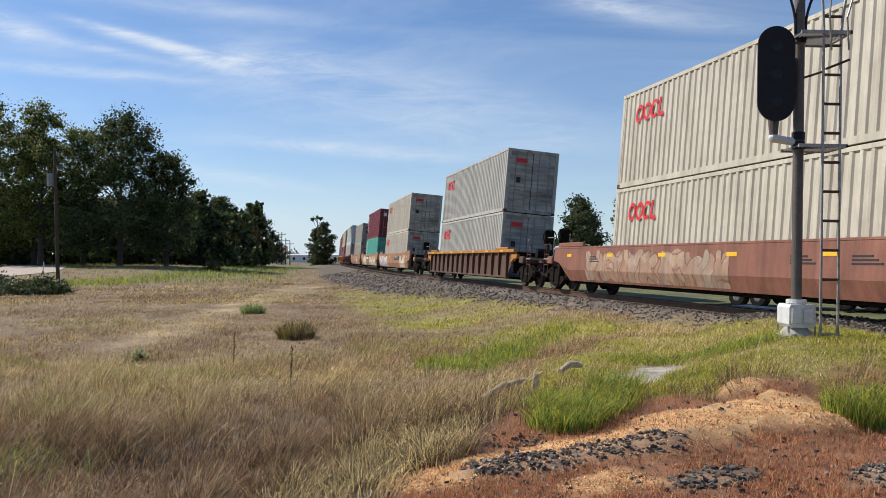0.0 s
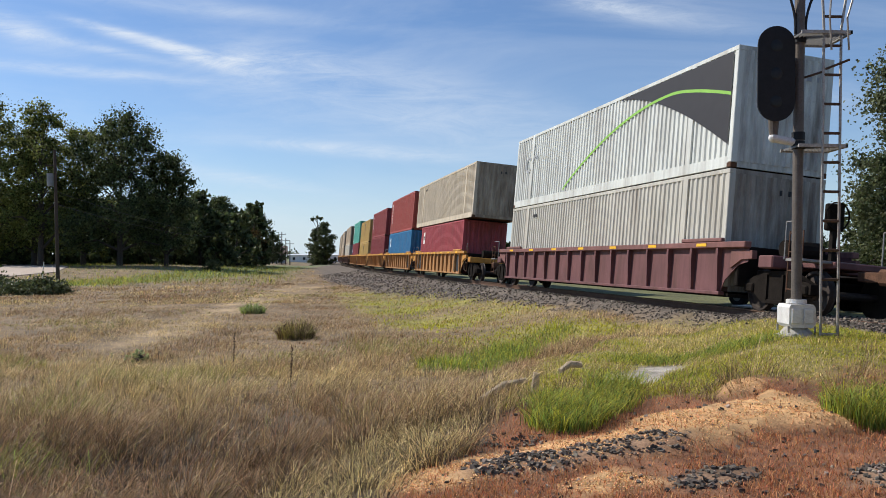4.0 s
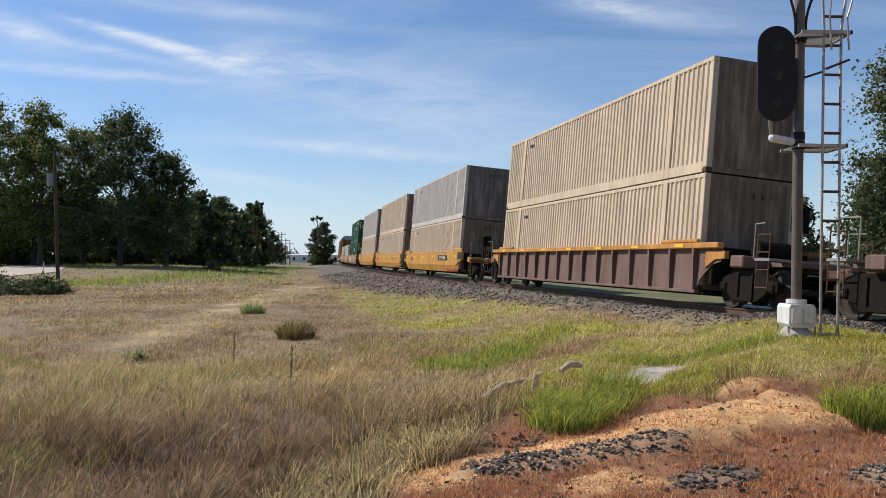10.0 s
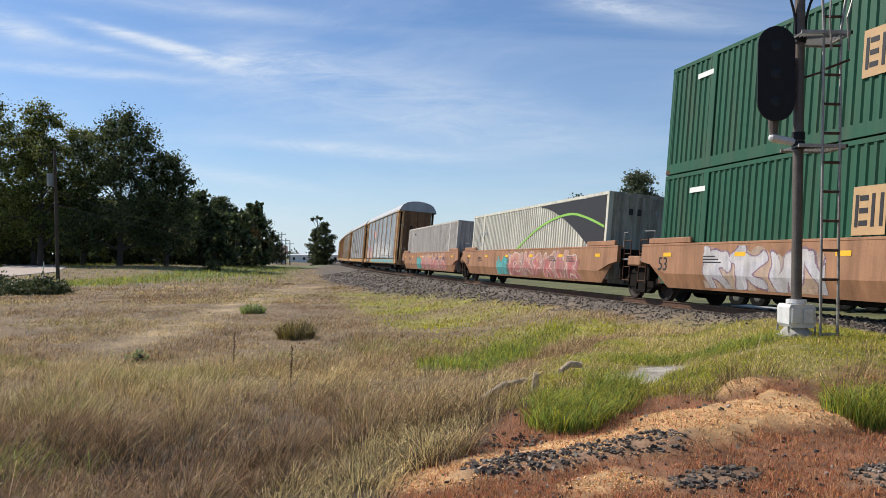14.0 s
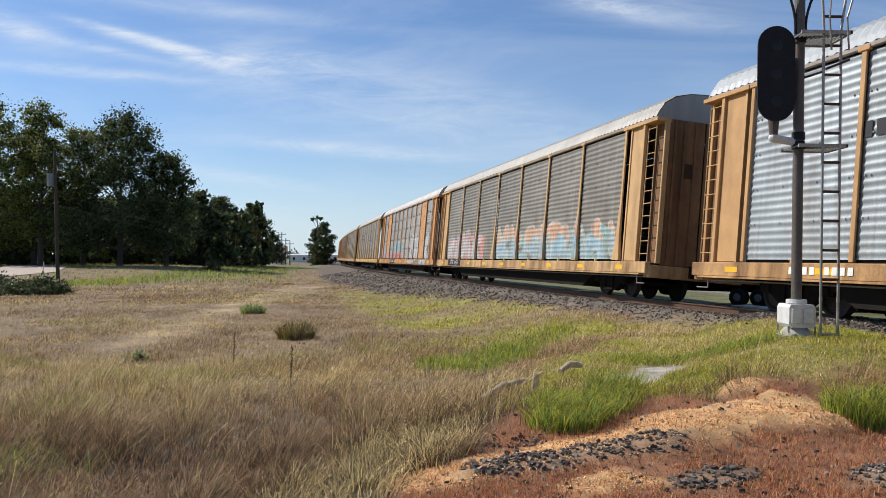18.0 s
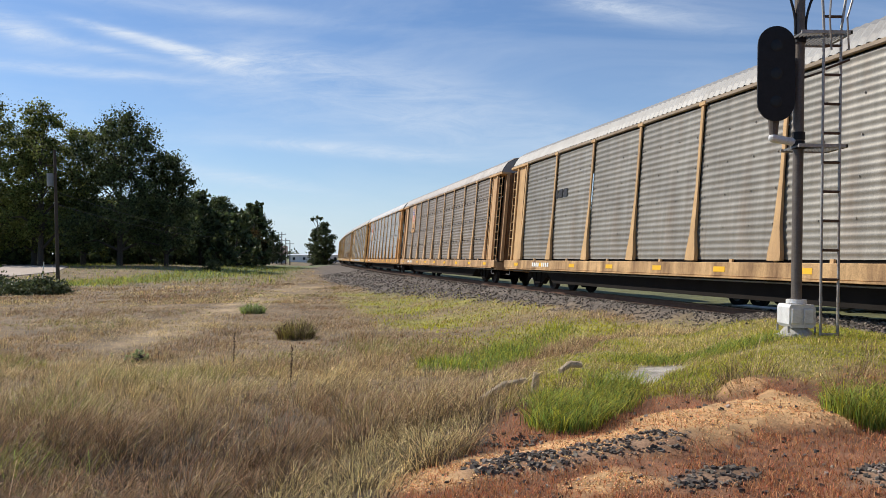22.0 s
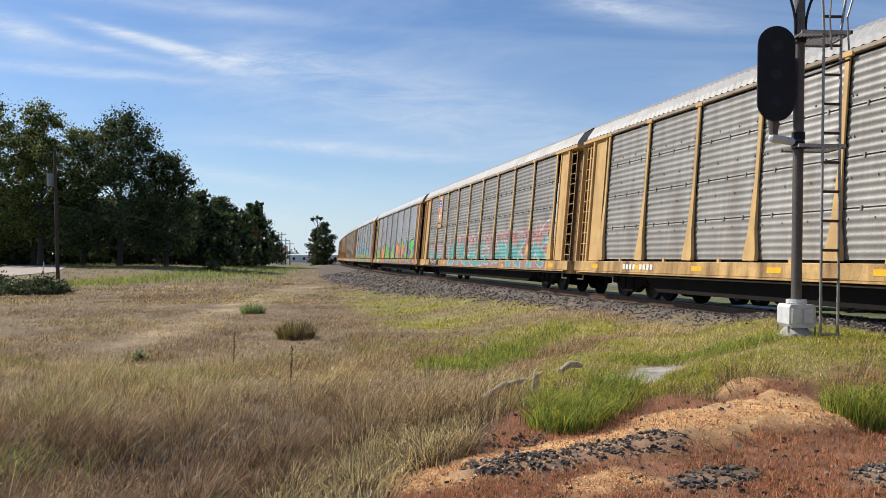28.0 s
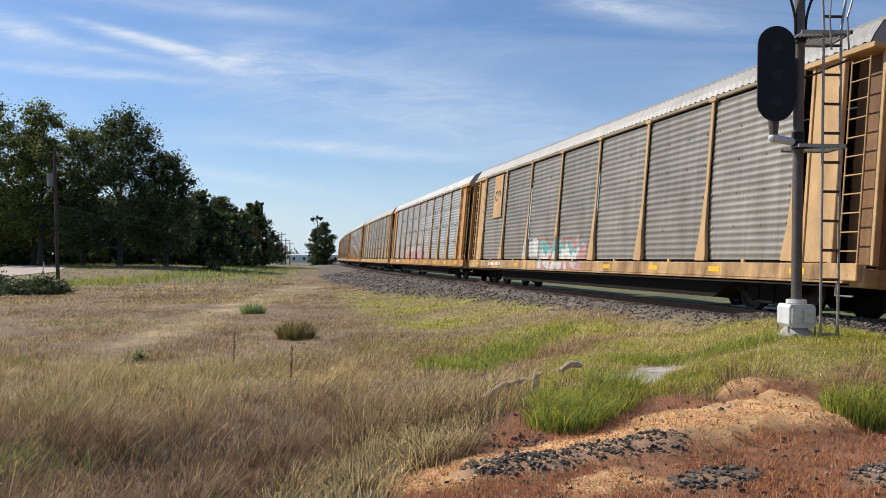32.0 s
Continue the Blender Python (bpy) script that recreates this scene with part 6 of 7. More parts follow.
load(-165.2, 12, (container("deep maroon ribbed freight container", (0.24, 0.045, 0.05), key="maroon2", marks=None), HI), (container("maroon-red freight container with white letters", (0.27, 0.05, 0.05), height=STD, key="maroon3", marks=column_bars), STD))
load(-180.9, 12, (container("mustard yellow freight container with a dark emblem", YELLOW, height=STD, key="mustard", marks=tall_mark), STD), (container("mustard yellow freight container with a dark emblem", YELLOW, height=STD, key="mustard", marks=tall_mark), STD))
load(-196.0, 12, (container("dark maroon freight container", (0.26, 0.05, 0.06), height=2.79, key="maroon4", marks=small_blue_mark), 2.79), (container("sea-green freight container with doors", (0.11, 0.44, 0.35), doors=True, key="teal2", marks=banner_mark), HI))
# 11 to 13
for s, low, lk in ((-218.0, (0.60, 0.565, 0.49), "whitelow"), (-242.7, SAND, "sand"), (-266.0, SAND, "sand")):
    singles(s, "weathered brown ribbed well car with an orange top chord", "riborange", ((0.17, 0.105, 0.085), (0.48, 0.22, 0.05)))
    load(s, 14, sand53(lk, low, 0.25 if lk == "whitelow" else 0.8), sand53())
# 14 to 16: a three-unit yellow car
for i, s in enumerate((-290.2, -310.0, -329.7)):
    u = smooth_well("yellow smooth-sided articulated well car", "yellowwell", (0.50, 0.25, 0.05), lead=(i == 0), tail=(i == 2), name_plate=((4.5, "DTTX 795366") if i == 0 else (-5.2, "DTTX 795366") if i == 2 else None),
                    small=((-5.8, 1.0, "53", 0.42),) if i < 2 else ((-2.6, 1.0, "53", 0.42),), dark_ends=(i < 2))
    part("marking", box(bmn(), 5.5, 8.0, -1.42, -1.41, 0.42, 0.52), mat("primer_red", (0.3, 0.05, 0.03), 0.6), u)
    TRAIN.append((u, s, 19.8, 0.0))
    load(s, 14, sand53(), sand53("sand" if i == 1 else "sandgrey", SAND if i == 1 else (0.50, 0.455, 0.41)), up=0.05)
    if i == 1:
        for k in range(3):
            plate(u, "emblem", -8.0 + 0.42 * k, -7.66 + 0.42 * k, 0.9, 1.22, -1.474, RED_MARK, "faded red emblem block")
# 17 to 19: a three-unit tan car, the last two wells with one container each
for i, s in enumerate((-353.2, -373.3, -392.9)):
    u = smooth_well(tan_label, "tan", TAN_WELL, lead=(i == 0), tail=(i == 2), name_plate=(1.2, "DTTX 765164") if i == 0 else None, small=((-8.1, 0.95, "53", 0.5),))
    if i == 0:
        flat_graffiti(u, -6.2, -2.0, 0.42, 1.4, -1.476, 41, [(0.46, 0.44, 0.46), (0.5, 0.47, 0.47), (0.42, 0.3, 0.22)], (0.2, 0.12, 0.17))
    else:
        flat_graffiti(u, -1.5, 6.5, 0.42, 1.4, -1.476, 42 + i, [(0.42, 0.14, 0.13), (0.5, 0.24, 0.18), (0.34, 0.13, 0.12)], (0.58, 0.48, 0.42))
        flat_graffiti(u, -3.0, -1.2, 0.42, 1.2, -1.476, 52 + i, [SPRAY["teal"]], (0.1, 0.2, 0.18))
    TRAIN.append((u, s, 19.8, 0.0))
load(-353.7, 14, (container("dark green long freight container with tan emblems", FOREST, 16.15, marks=green_box_marks, dirt=0.12, key="forest"), HI), (container("dark green long freight container with tan emblems", FOREST, 16.15, marks=green_box_marks, dirt=0.12, key="forest"), HI), up=0.09)
load(-373.3, 14, (container("off-white long freight container with a green wave", (0.60, 0.575, 0.48), 16.15, marks=green_wave, end_dirt=0.4, dirt=0.25, key="wave2"), HI))
load(-392.9, 14, (container("weathered off-white long freight container", (0.5, 0.46, 0.41), 16.15, marks=end_bars, key="oldwhite2"), HI))

# autoracks: a prototype for each look, then copies with their own graffiti
JOINTS = (-404.8, -432.3, -461.8, -490.0, -517.0, -547.0, -576.0, -603.0, -630.5, -658.5, -686.5, -714.3, -740.7, -769.5, -796.5, -824.3, -852.0, -880.0, -908.0, -936.0, -964.0, -992.0)
LOOKS = {
    "bright": ("autorack car with bright silver ridged sides and tan posts", (0.325, 0.355, 0.37), (0.50, 0.29, 0.125), 7, 1, False, ()),
    "silver": ("autorack car with silver ridged sides and orange-tan posts", (0.396, 0.401, 0.387), (0.54, 0.287, 0.098), 9, 4, True, ()),
    "grey": ("autorack car with weathered grey ridged sides and yellow posts", (0.257, 0.238, 0.203), (0.538, 0.339, 0.16), 7, 1, True, ()),
    "seamed": ("autorack car with grey ridged sheets in dark seams and yellow posts", (0.31, 0.292, 0.262), (0.575, 0.368, 0.149), 9, 4, True, ()),
    "brown": ("autorack car with brown-grey stained ridged sides and tan posts", (0.264, 0.225, 0.187), (0.525, 0.325, 0.163), 9, 4, True, ()),
    "panel": ("autorack car with grey ridged sides and plain tan panels", (0.387, 0.378, 0.351), (0.517, 0.27, 0.115), 11, 5, False, (1, 9)),
}
ORDER = ("bright", "bright", "grey", "panel", "seamed", "grey", "brown", "silver", "seamed", "grey", "seamed", "seamed", "bright", "bright", "grey", "silver", "seamed", "silver", "brown", "grey", "silver")
GFX = {0: [(-4.5, 9.5, 1.45, 3.0, 1, ["white", "silver"], "black"), (-11.0, -6.0, 1.35, 2.6, 2, ["peach", "pink"], "violet"), (-5.5, 12, 0.98, 1.4, 3, ["teal", "sky"], "teal")],
       1: [(-4.0, 4.5, 1.35, 2.5, 4, ["silver", "black"], "black")],
       2: [(-11.0, -3.5, 1.35, 2.7, 9, ["silver", "pink", "red"], "sky"), (-1.5, 11.0, 1.35, 2.6, 5, ["sky", "orange", "teal"], "silver")],
       3: [(3.2, 11.0, 1.25, 3.0, 7, ["silver", "silver", "black"], "white"), (-6.0, 0.0, 1.95, 2.6, 6, ["sky", "teal"], "silver"), (-6.0, -0.5, 1.35, 1.9, 8, ["red", "pink"], "peach"), (-11.5, -6.5, 1.35, 2.3, 21, ["violet", "sky", "pink"], "silver")],
       8: [(-8.6, -5.6, 1.2, 2.2, 13, ["silver", "white"], "black"), (-3.6, 2.2, 1.25, 2.25, 24, ["silver", "white"], "black"), (2.6, 6.0, 1.2, 2.2, 25, ["white", "silver"], "black"), (8.4, 11.2, 1.3, 2.35, 26, ["white", "white"], "black")],
       9: [(-8, 2, 1.35, 2.2, 14, ["white", "silver"], "black")],
       10: [(3.8, 10.6, 1.2, 2.55, 15, ["white", "white", "silver"], "black")],
       11: [(-10.6, -6.0, 1.35, 2.2, 27, ["teal", "rose", "rose"], "silver"), (-5.6, 11.0, 1.2, 2.7, 16, ["teal", "rose", "rose"], "silver")],
       12: [(-11.2, -1.2, 1.2, 2.55, 17, ["green", "green", "orange", "lime", "violet"], "black"), (-1.0, 11.4, 1.15, 2.75, 28, ["lime", "green", "orange", "green", "violet"], "black")],
       13: [(-9.4, 7.2, 1.15, 2.55, 19, ["lime", "sky", "sky"], "black")], 14: [(-5.0, -3.6, 1.45, 2.1, 29, ["white"], "silver"), (-3.4, 1.0, 1.1, 2.1, 20, ["white", "teal", "pink"], "red")], 15: [(-6, 2, 1.3, 2.2, 23, ["pink", "white"], "red")]}
PROTO = {}
for i, (a, b) in enumerate(zip(JOINTS, JOINTS[1:])):
    look_ = ORDER[i]
    if look_ not in PROTO:
        lb, pr, po, bays, seams, foot, wide = LOOKS[look_]
        PROTO[look_] = r = autorack(lb, look_, pr, po, bays, seams, foot, wide)
        PROTO[look_ + "_plain"] = [o for o in r.children_recursive]
    else:
        r = None
    PROTO.setdefault("todo", []).append((i, look_, (a + b) / 2, r))
made = []
for i, look_, s, r in PROTO["todo"]:
    made.append((i, s, r or copy_thing(PROTO[look_], Matrix())))
FADE = {0: 0.25, 1: 0.2, 2: 0.5, 3: 0.35, 8: 0.3, 9: 0.4, 10: 0.15, 11: 0.1, 12: 0.0, 13: 0.05, 14: 0.15, 15: 0.3}
for i, s, r in made:
    for x0, x1, z0, z1, seed, fills, edge in GFX.get(i, ()):
        tone = lambda c: tuple(a_ * (1 - FADE[i]) + b_ * FADE[i] for a_, b_ in zip(SPRAY[c], (0.42, 0.40, 0.37)))
        low = 0.72 if z0 < 1.3 else z0 - 0.27
        ridged_graffiti(r, x0, x1, low, z1 - 0.22, 100 + seed, [tone(f) for f in fills], tone(edge), LOOKS[ORDER[i]][4], LOOKS[ORDER[i]][3], LOOKS[ORDER[i]][5])
        if z0 < 1.3:
            # the same piece where it crosses the sill
            sprayed(r, list(np.arange(x0, x1, 0.024)), [(-RACK_W - 0.067, 0.715 + 0.03 * j) for j in range(10)], low, z1 - 0.22, 100 + seed, [tone(f) for f in fills], tone(edge))
    if i in (6, 7, 8, 11, 14, 16, 18):
        # upright tan panel under the roof edge near the rear end, with a painted device
        k = {7: -8.6, 11: -8.4, 6: -8.9, 14: -9.3}.get(i, -7.6)
        part("emblem_panel", box(bmn(), k - 0.6, k + 0.6, -RACK_W - 0.004, -RACK_W + 0.03, 2.95, 4.88, 0.01), mat("emblem_panel_%d" % (i % 3), ((0.58, 0.33, 0.15), (0.56, 0.34, 0.18), (0.58, 0.35, 0.16))[i % 3], 0.6, var=0.12, dirt=0.4, streak=0.15), r, "tan upright emblem panel")
        if i in (6, 7, 11):
            sh = bmn()
            prism(sh, [(k - 0.34, 4.62), (k, 4.70), (k + 0.34, 4.62), (k + 0.36, 4.15), (k + 0.30, 3.72), (k, 3.48), (k - 0.30, 3.72), (k - 0.36, 4.15)], "y", -RACK_W - 0.009, -RACK_W - 0.004)
            part("emblem", sh, WHITE_MARK, r, "white shield-shaped emblem")
            part("emblem", prism(bmn(), [(k - 0.33, 4.60), (k, 4.68), (k + 0.33, 4.60), (k + 0.345, 4.2), (k - 0.345, 4.2)], "y", -RACK_W - 0.013, -RACK_W - 0.009), BLUE_MARK, r, "dark blue emblem field")
            for dz in (4.28, 4.44):
                plate(r, "marking", k - 0.25, k + 0.25, dz, dz + 0.07, -RACK_W - 0.014, WHITE_MARK)
            for j in range(4):
                xq = k - 0.26 + j * 0.15
                plate(r, "emblem", xq, xq + 0.07, 3.74, 4.18, -RACK_W - 0.011, RED_MARK)
            plate(r, "marking", k - 0.42, k + 0.42, 3.2, 3.27, -RACK_W - 0.008, DARK_MARK)
        else:
            bm = bmn()
            outline_ring(bm, k - 0.2, 3.95, 0.2, 0.24, 0.08, -RACK_W - 0.008, 0.7, 5.6)
            outline_ring(bm, k + 0.22, 3.95, 0.2, 0.24, 0.08, -RACK_W - 0.008, 0, 3.14)
            part("emblem", bm, DARK_MARK, r, "dark rounded emblem strokes")
    if i == 10:
        plate(r, "emblem_panel", 4.2, 6.2, 3.05, 3.85, -RACK_W + 0.04, GREY_MARK, "pale grey painted panel")
        plate(r, "emblem", 4.35, 5.9, 3.44, 3.64, -RACK_W + 0.03, RED_MARK, "red emblem bar")
        plate(r, "emblem", 4.35, 5.6, 3.26, 3.34, -RACK_W + 0.03, DARK_MARK, "dark emblem bar")
    if i == 12:
        for a0, a1, dx in ((0.7, 5.6, 0.0), (0.0, 3.14, 0.55)):
            bm = bmn()
            outline_ring(bm, -7.2 + dx, 3.35, 0.26, 0.28, 0.08, -RACK_W + 0.03, a0, a1)
            part("emblem", bm, RED_MARK, r, "red rounded emblem stroke")
    if i == 13:
        for j in range(3):
            plate(r, "emblem", -8.3 + 0.5 * j, -7.9 + 0.5 * j, 3.35, 3.75, -RACK_W + 0.03, DARK_MARK, "dark emblem block")
    if i in (1, 5):
        for j in range(3):
            plate(r, "emblem", -8.2 + 0.45 * j, -7.85 + 0.45 * j, 3.3, 3.6, -RACK_W + 0.03, DARK_MARK, "dark emblem block")
    if i == 4:
        plate(r, "emblem_panel", -6.3, -4.4, 3.1, 4.0, -RACK_W + 0.038, GREY_MARK, "pale panel with dark emblem bars")
        plate(r, "emblem", -5.7, -4.9, 3.6, 3.9, -RACK_W + 0.03, DARK_MARK)
        plate(r, "emblem", -6.1, -4.6, 3.2, 3.42, -RACK_W + 0.03, DARK_MARK)
    if i == 0:
        plate(r, "emblem_panel", -5.6, -3.4, 3.15, 3.85, -RACK_W + 0.038, mat("faded_red_panel", (0.6, 0.33, 0.3), 0.6, var=0.15), "faded red painted panel")
    x = -4.6 if i == 3 else -8.8
    txt = {3: "CTTX 690475", 2: "ETTX 711675", 0: "ETTX 702051", 11: "TTGX 603595"}.get(i)
    if txt:
        plate(r, "number_board", x - 1.35, x + 1.35, 0.715, 1.005, -RACK_W - 0.07, BLACK_PAINT)
        lettering(txt, 0.3, WHITE_MARK, r, side_at(x, -RACK_W - 0.078, 0.86))
    else:
        for k in range(9):
            if k != 4:
                plate(r, "marking", x - 0.9 + 0.2 * k, x - 0.9 + 0.2 * k + 0.13, 0.79, 0.94, -RACK_W - 0.068, WHITE_MARK)
    TRAIN.append((r, s, 20.2, 0.0))


# ---- the signal ----
SIL = mat("aluminium_paint", (0.68, 0.67, 0.65), 0.5, 0.2, var=0.12, scale=9, dirt=0.25)
MAST_M = mat("mast_steel", (0.13, 0.11, 0.095), 0.55, 0.35, var=0.18, scale=5, dirt=0.35)
BLACK_SIG = mat("signal_black", (0.012, 0.012, 0.013), 0.6, var=0.2, scale=8)
LADDER_M = mat("ladder_steel", (0.36, 0.34, 0.31), 0.55, 0.4, var=0.25, scale=7, dirt=0.4, dirt_colour=(0.16, 0.07, 0.03))
RUNG_M = mat("rung_rust", (0.10, 0.06, 0.04), 0.8, 0.2, var=0.25)
GRATE_M = mat("grating_steel", (0.16, 0.155, 0.15), 0.6, 0.4, var=0.2)


def signal():
    bx, by = 5.44, 12.3
    bz = float(height(bx, by)) - 0.03
    th = thing("railway_signal", "grey steel railway signal mast with a black head and ladder", "railway signal", at=pose(bx, by, bz, 0, 1.0, 0))
    part("foundation", tube(tube(bmn(), (0, 0, -0.1), (0, 0, 0.05), 0.34, 14, 0.32), (0, 0, 0.05), (0, 0, 0.19), 0.28, 14, 0.15), mat("footing_concrete", (0.38, 0.36, 0.33), 0.9, var=0.15, bump=0.3), th, "weathered concrete footing")
    cb = bmn()
    prism(cb, [(-0.16, 0.18), (0.16, 0.18), (0.2, 0.23), (0.2, 0.48), (0.17, 0.53), (-0.17, 0.53), (-0.2, 0.48), (-0.2, 0.23)], "y", -0.22, 0.22)
    part("junction_case", cb, SIL, th, "silver-painted junction case")
    for k in (-0.1, 0.09):
        part("case_door", box(bmn(), k - 0.075, k + 0.075, -0.245, -0.222, 0.24, 0.47, 0.012), SIL, th)
    for sx in (-0.2, 0.2):
        for sy in (-0.2, 0.2):
            part("anchor_bolt", tube(bmn(), (sx, sy, 0.1), (sx, sy, 0.2), 0.016, 6), GALV, th)
    part("base_flange", tube(bmn(), (0, 0, 0.54), (0, 0, 0.60), 0.15, 16), SIL, th)
    part("mast", tube(bmn(), (0, 0, 0.5), (0, 0, 6.6), 0.078, 20), MAST_M, th)
    for z in (2.98, 3.12, 4.62):
        part("mast_clamp", tube(bmn(), (0, 0, z - 0.06), (0, 0, z + 0.06), 0.098, 16), BLACK_SIG, th)
    # head: capsule-shaped backing with three hooded lenses
    head = bmn()
    cx, z0, z1, r = -0.415, 3.32, 4.78, 0.285
    pts = [(cx + r * math.cos(a), z1 - r + r * math.sin(a)) for a in [math.pi * i / 14 for i in range(15)]] + [(cx + r * math.cos(a), z0 + r + r * math.sin(a)) for a in [math.pi + math.pi * i / 14 for i in range(15)]]
    prism(head, pts, "y", -0.16, -0.13)
    part("backing_plate", head, BLACK_SIG, th, "black oval signal backing")
    part("lamp_housing", box(bmn(), cx - 0.14, cx + 0.14, -0.13, 0.14, z0 + 0.22, z1 - 0.22, 0.04), BLACK_SIG, th)
    for z in (3.62, 4.05, 4.48):
        lens = bmn()
        bmesh.ops.create_uvsphere(lens, u_segments=14, v_segments=8, radius=0.1, matrix=Matrix.Translation((cx, -0.155, z)) @ Matrix.Diagonal((1, 0.15, 1, 1)))
        part("lens", lens, mat("dark_lens", (0.012, 0.013, 0.013), 0.35), th, "unlit dark lens")
    part("neck", tube(bmn(), (cx + 0.03, 0, 3.12), (cx + 0.03, 0, 3.42), 0.06, 12, 0.09), MAST_M, th)
    arm = tube(bmn(), (cx + 0.03, 0, 3.08), (-0.07, 0, 3.03), 0.062, 12)
    bmesh.ops.create_uvsphere(arm, u_segments=12, v_segments=8, radius=0.075, matrix=Matrix.Translation((cx + 0.03, 0, 3.09)))
    part("bracket_arm", arm, SIL, th, "silver bracket elbow")
    # cables bowing in to the mast from above
    for sx, x_off in ((-1, 0.27), (1, 0.30)):
        c = bmn()
        prev = None
        for i in range(13):
            t = i / 12
            p = Vector((sx * (0.08 + (x_off - 0.08) * smooth(0.1, 0.75, t)), -0.03, 4.7 + 1.4 * t))
            if prev:
                tube(c, prev, p, 0.02, 7)
            prev = p
        part("cable", c, BLACK_SIG, th, "black cable bowed away from the mast")
    # platforms: bar gratings in frames
    for z, x1, dep in ((4.66, 0.62, 0.40), (2.96, 0.60, 0.34)):
        part("platform_frame", box(box(box(bmn(), -0.14, x1, -dep, -dep + 0.03, z - 0.05, z), -0.14, x1, dep - 0.03, dep, z - 0.05, z), x1 - 0.03, x1, -dep, dep, z - 0.05, z), LADDER_M, th)
        for i in range(13):
            x = -0.10 + i * (x1 + 0.08) / 13
            part("grating_bar", box(bmn(), x, x + 0.014, -dep + 0.03, dep - 0.03, z - 0.035, z - 0.004), GRATE_M, th)
    # ladder beside the mast, its stiles splayed above the upper platform
    lx0, lx1, ly = 0.215, 0.475, -0.34
    for x, sp in ((lx0, -0.05), (lx1, 0.13)):
        part("ladder_stile", tube(tube(bmn(), (x, ly, -0.16), (x, ly, 4.7), 0.021, 8), (x, ly, 4.7), (x + sp, ly, 5.6), 0.021, 8), LADDER_M, th)
        part("hand_rail", tube(tube(bmn(), (x + 0.07, ly - 0.1, 4.35), (x - 0.02, ly - 0.22, 4.8), 0.015, 6), (x - 0.02, ly - 0.22, 4.8), (x + sp + 0.06, ly - 0.25, 5.6), 0.015, 6), LADDER_M, th)
        part("stile_joint", tube(bmn(), (x, ly, 0.58), (x, ly, 0.66), 0.026, 8), LADDER_M, th)
    for i in range(11):
        z = 0.92 + 0.44 * i
        part("rung", tube(bmn(), (lx0, ly, z), (lx1, ly, z), 0.022, 8), RUNG_M, th)
    part("ladder_foot", tube(bmn(), (lx0, ly, 0.1), (lx1, ly, 0.1), 0.02, 8), LADDER_M, th)
    for z in (4.02,):
        part("ladder_bracket", tube(tube(bmn(), (0.05, 0, z), (lx0, ly, z + 0.03), 0.018, 6), (lx0 + 0.02, ly - 0.03, z + 0.06), (lx1 + 0.1, ly - 0.06, z + 0.2), 0.018, 6), RUNG_M, th)
    return th


signal()


# ---- trees ----
def leaf_cloud(name, centres, n, size, material, seed, squash=0.8):
    """A crown: many small bent leaf clusters near the skins of overlapping clumps."""
    r = np.random.RandomState(seed)
    c = np.array([(p[0], p[1], p[2]) for p in centres])
    rad = np.array([p[3] for p in centres])
    which = r.choice(len(c), n, p=rad ** 2 / np.sum(rad ** 2))
    d = r.normal(0, 1, (n, 3))
    d /= np.linalg.norm(d, axis=1)[:, None]
    q = c[which] + d * (rad[which] * np.minimum(np.abs(r.normal(0, 0.56, n)), 1.05))[:, None] * np.array([1, 1, squash])
    s = size * r.uniform(0.5, 1.4, n)
    a = r.normal(0, 1, (n, 3))
    a /= np.linalg.norm(a, axis=1)[:, None]
    b = np.cross(a, r.normal(0, 1, (n, 3)))
    b /= np.linalg.norm(b, axis=1)[:, None]
    a, b = a * s[:, None], b * (s * 0.85)[:, None]
    nn = np.cross(a, b) * (0.25 / s)[:, None]
    co = np.stack([q - a, q + b * 0.9 + nn, q + a, q - b + nn], 1).reshape(-1, 3)
    i = np.arange(n) * 4
    faces = np.stack([i, i + 1, i + 2, i, i + 2, i + 3], -1).astype(np.int32)
    me = bpy.data.meshes.new(name)
    me.vertices.add(4 * n)
    me.vertices.foreach_set("co", co.astype(np.float32).ravel())
    me.loops.add(6 * n)
    me.loops.foreach_set("vertex_index", faces.ravel())
    me.polygons.add(2 * n)
    me.polygons.foreach_set("loop_start", (np.arange(2 * n) * 3).astype(np.int32))
    me.polygons.foreach_set("use_smooth", np.zeros(2 * n, bool))
    me.materials.append(material)
    me.update(calc_edges=True)
    return me


BARK = mat("bark", (0.075, 0.06, 0.048), 0.95, var=0.3, scale=6, bump=0.6)


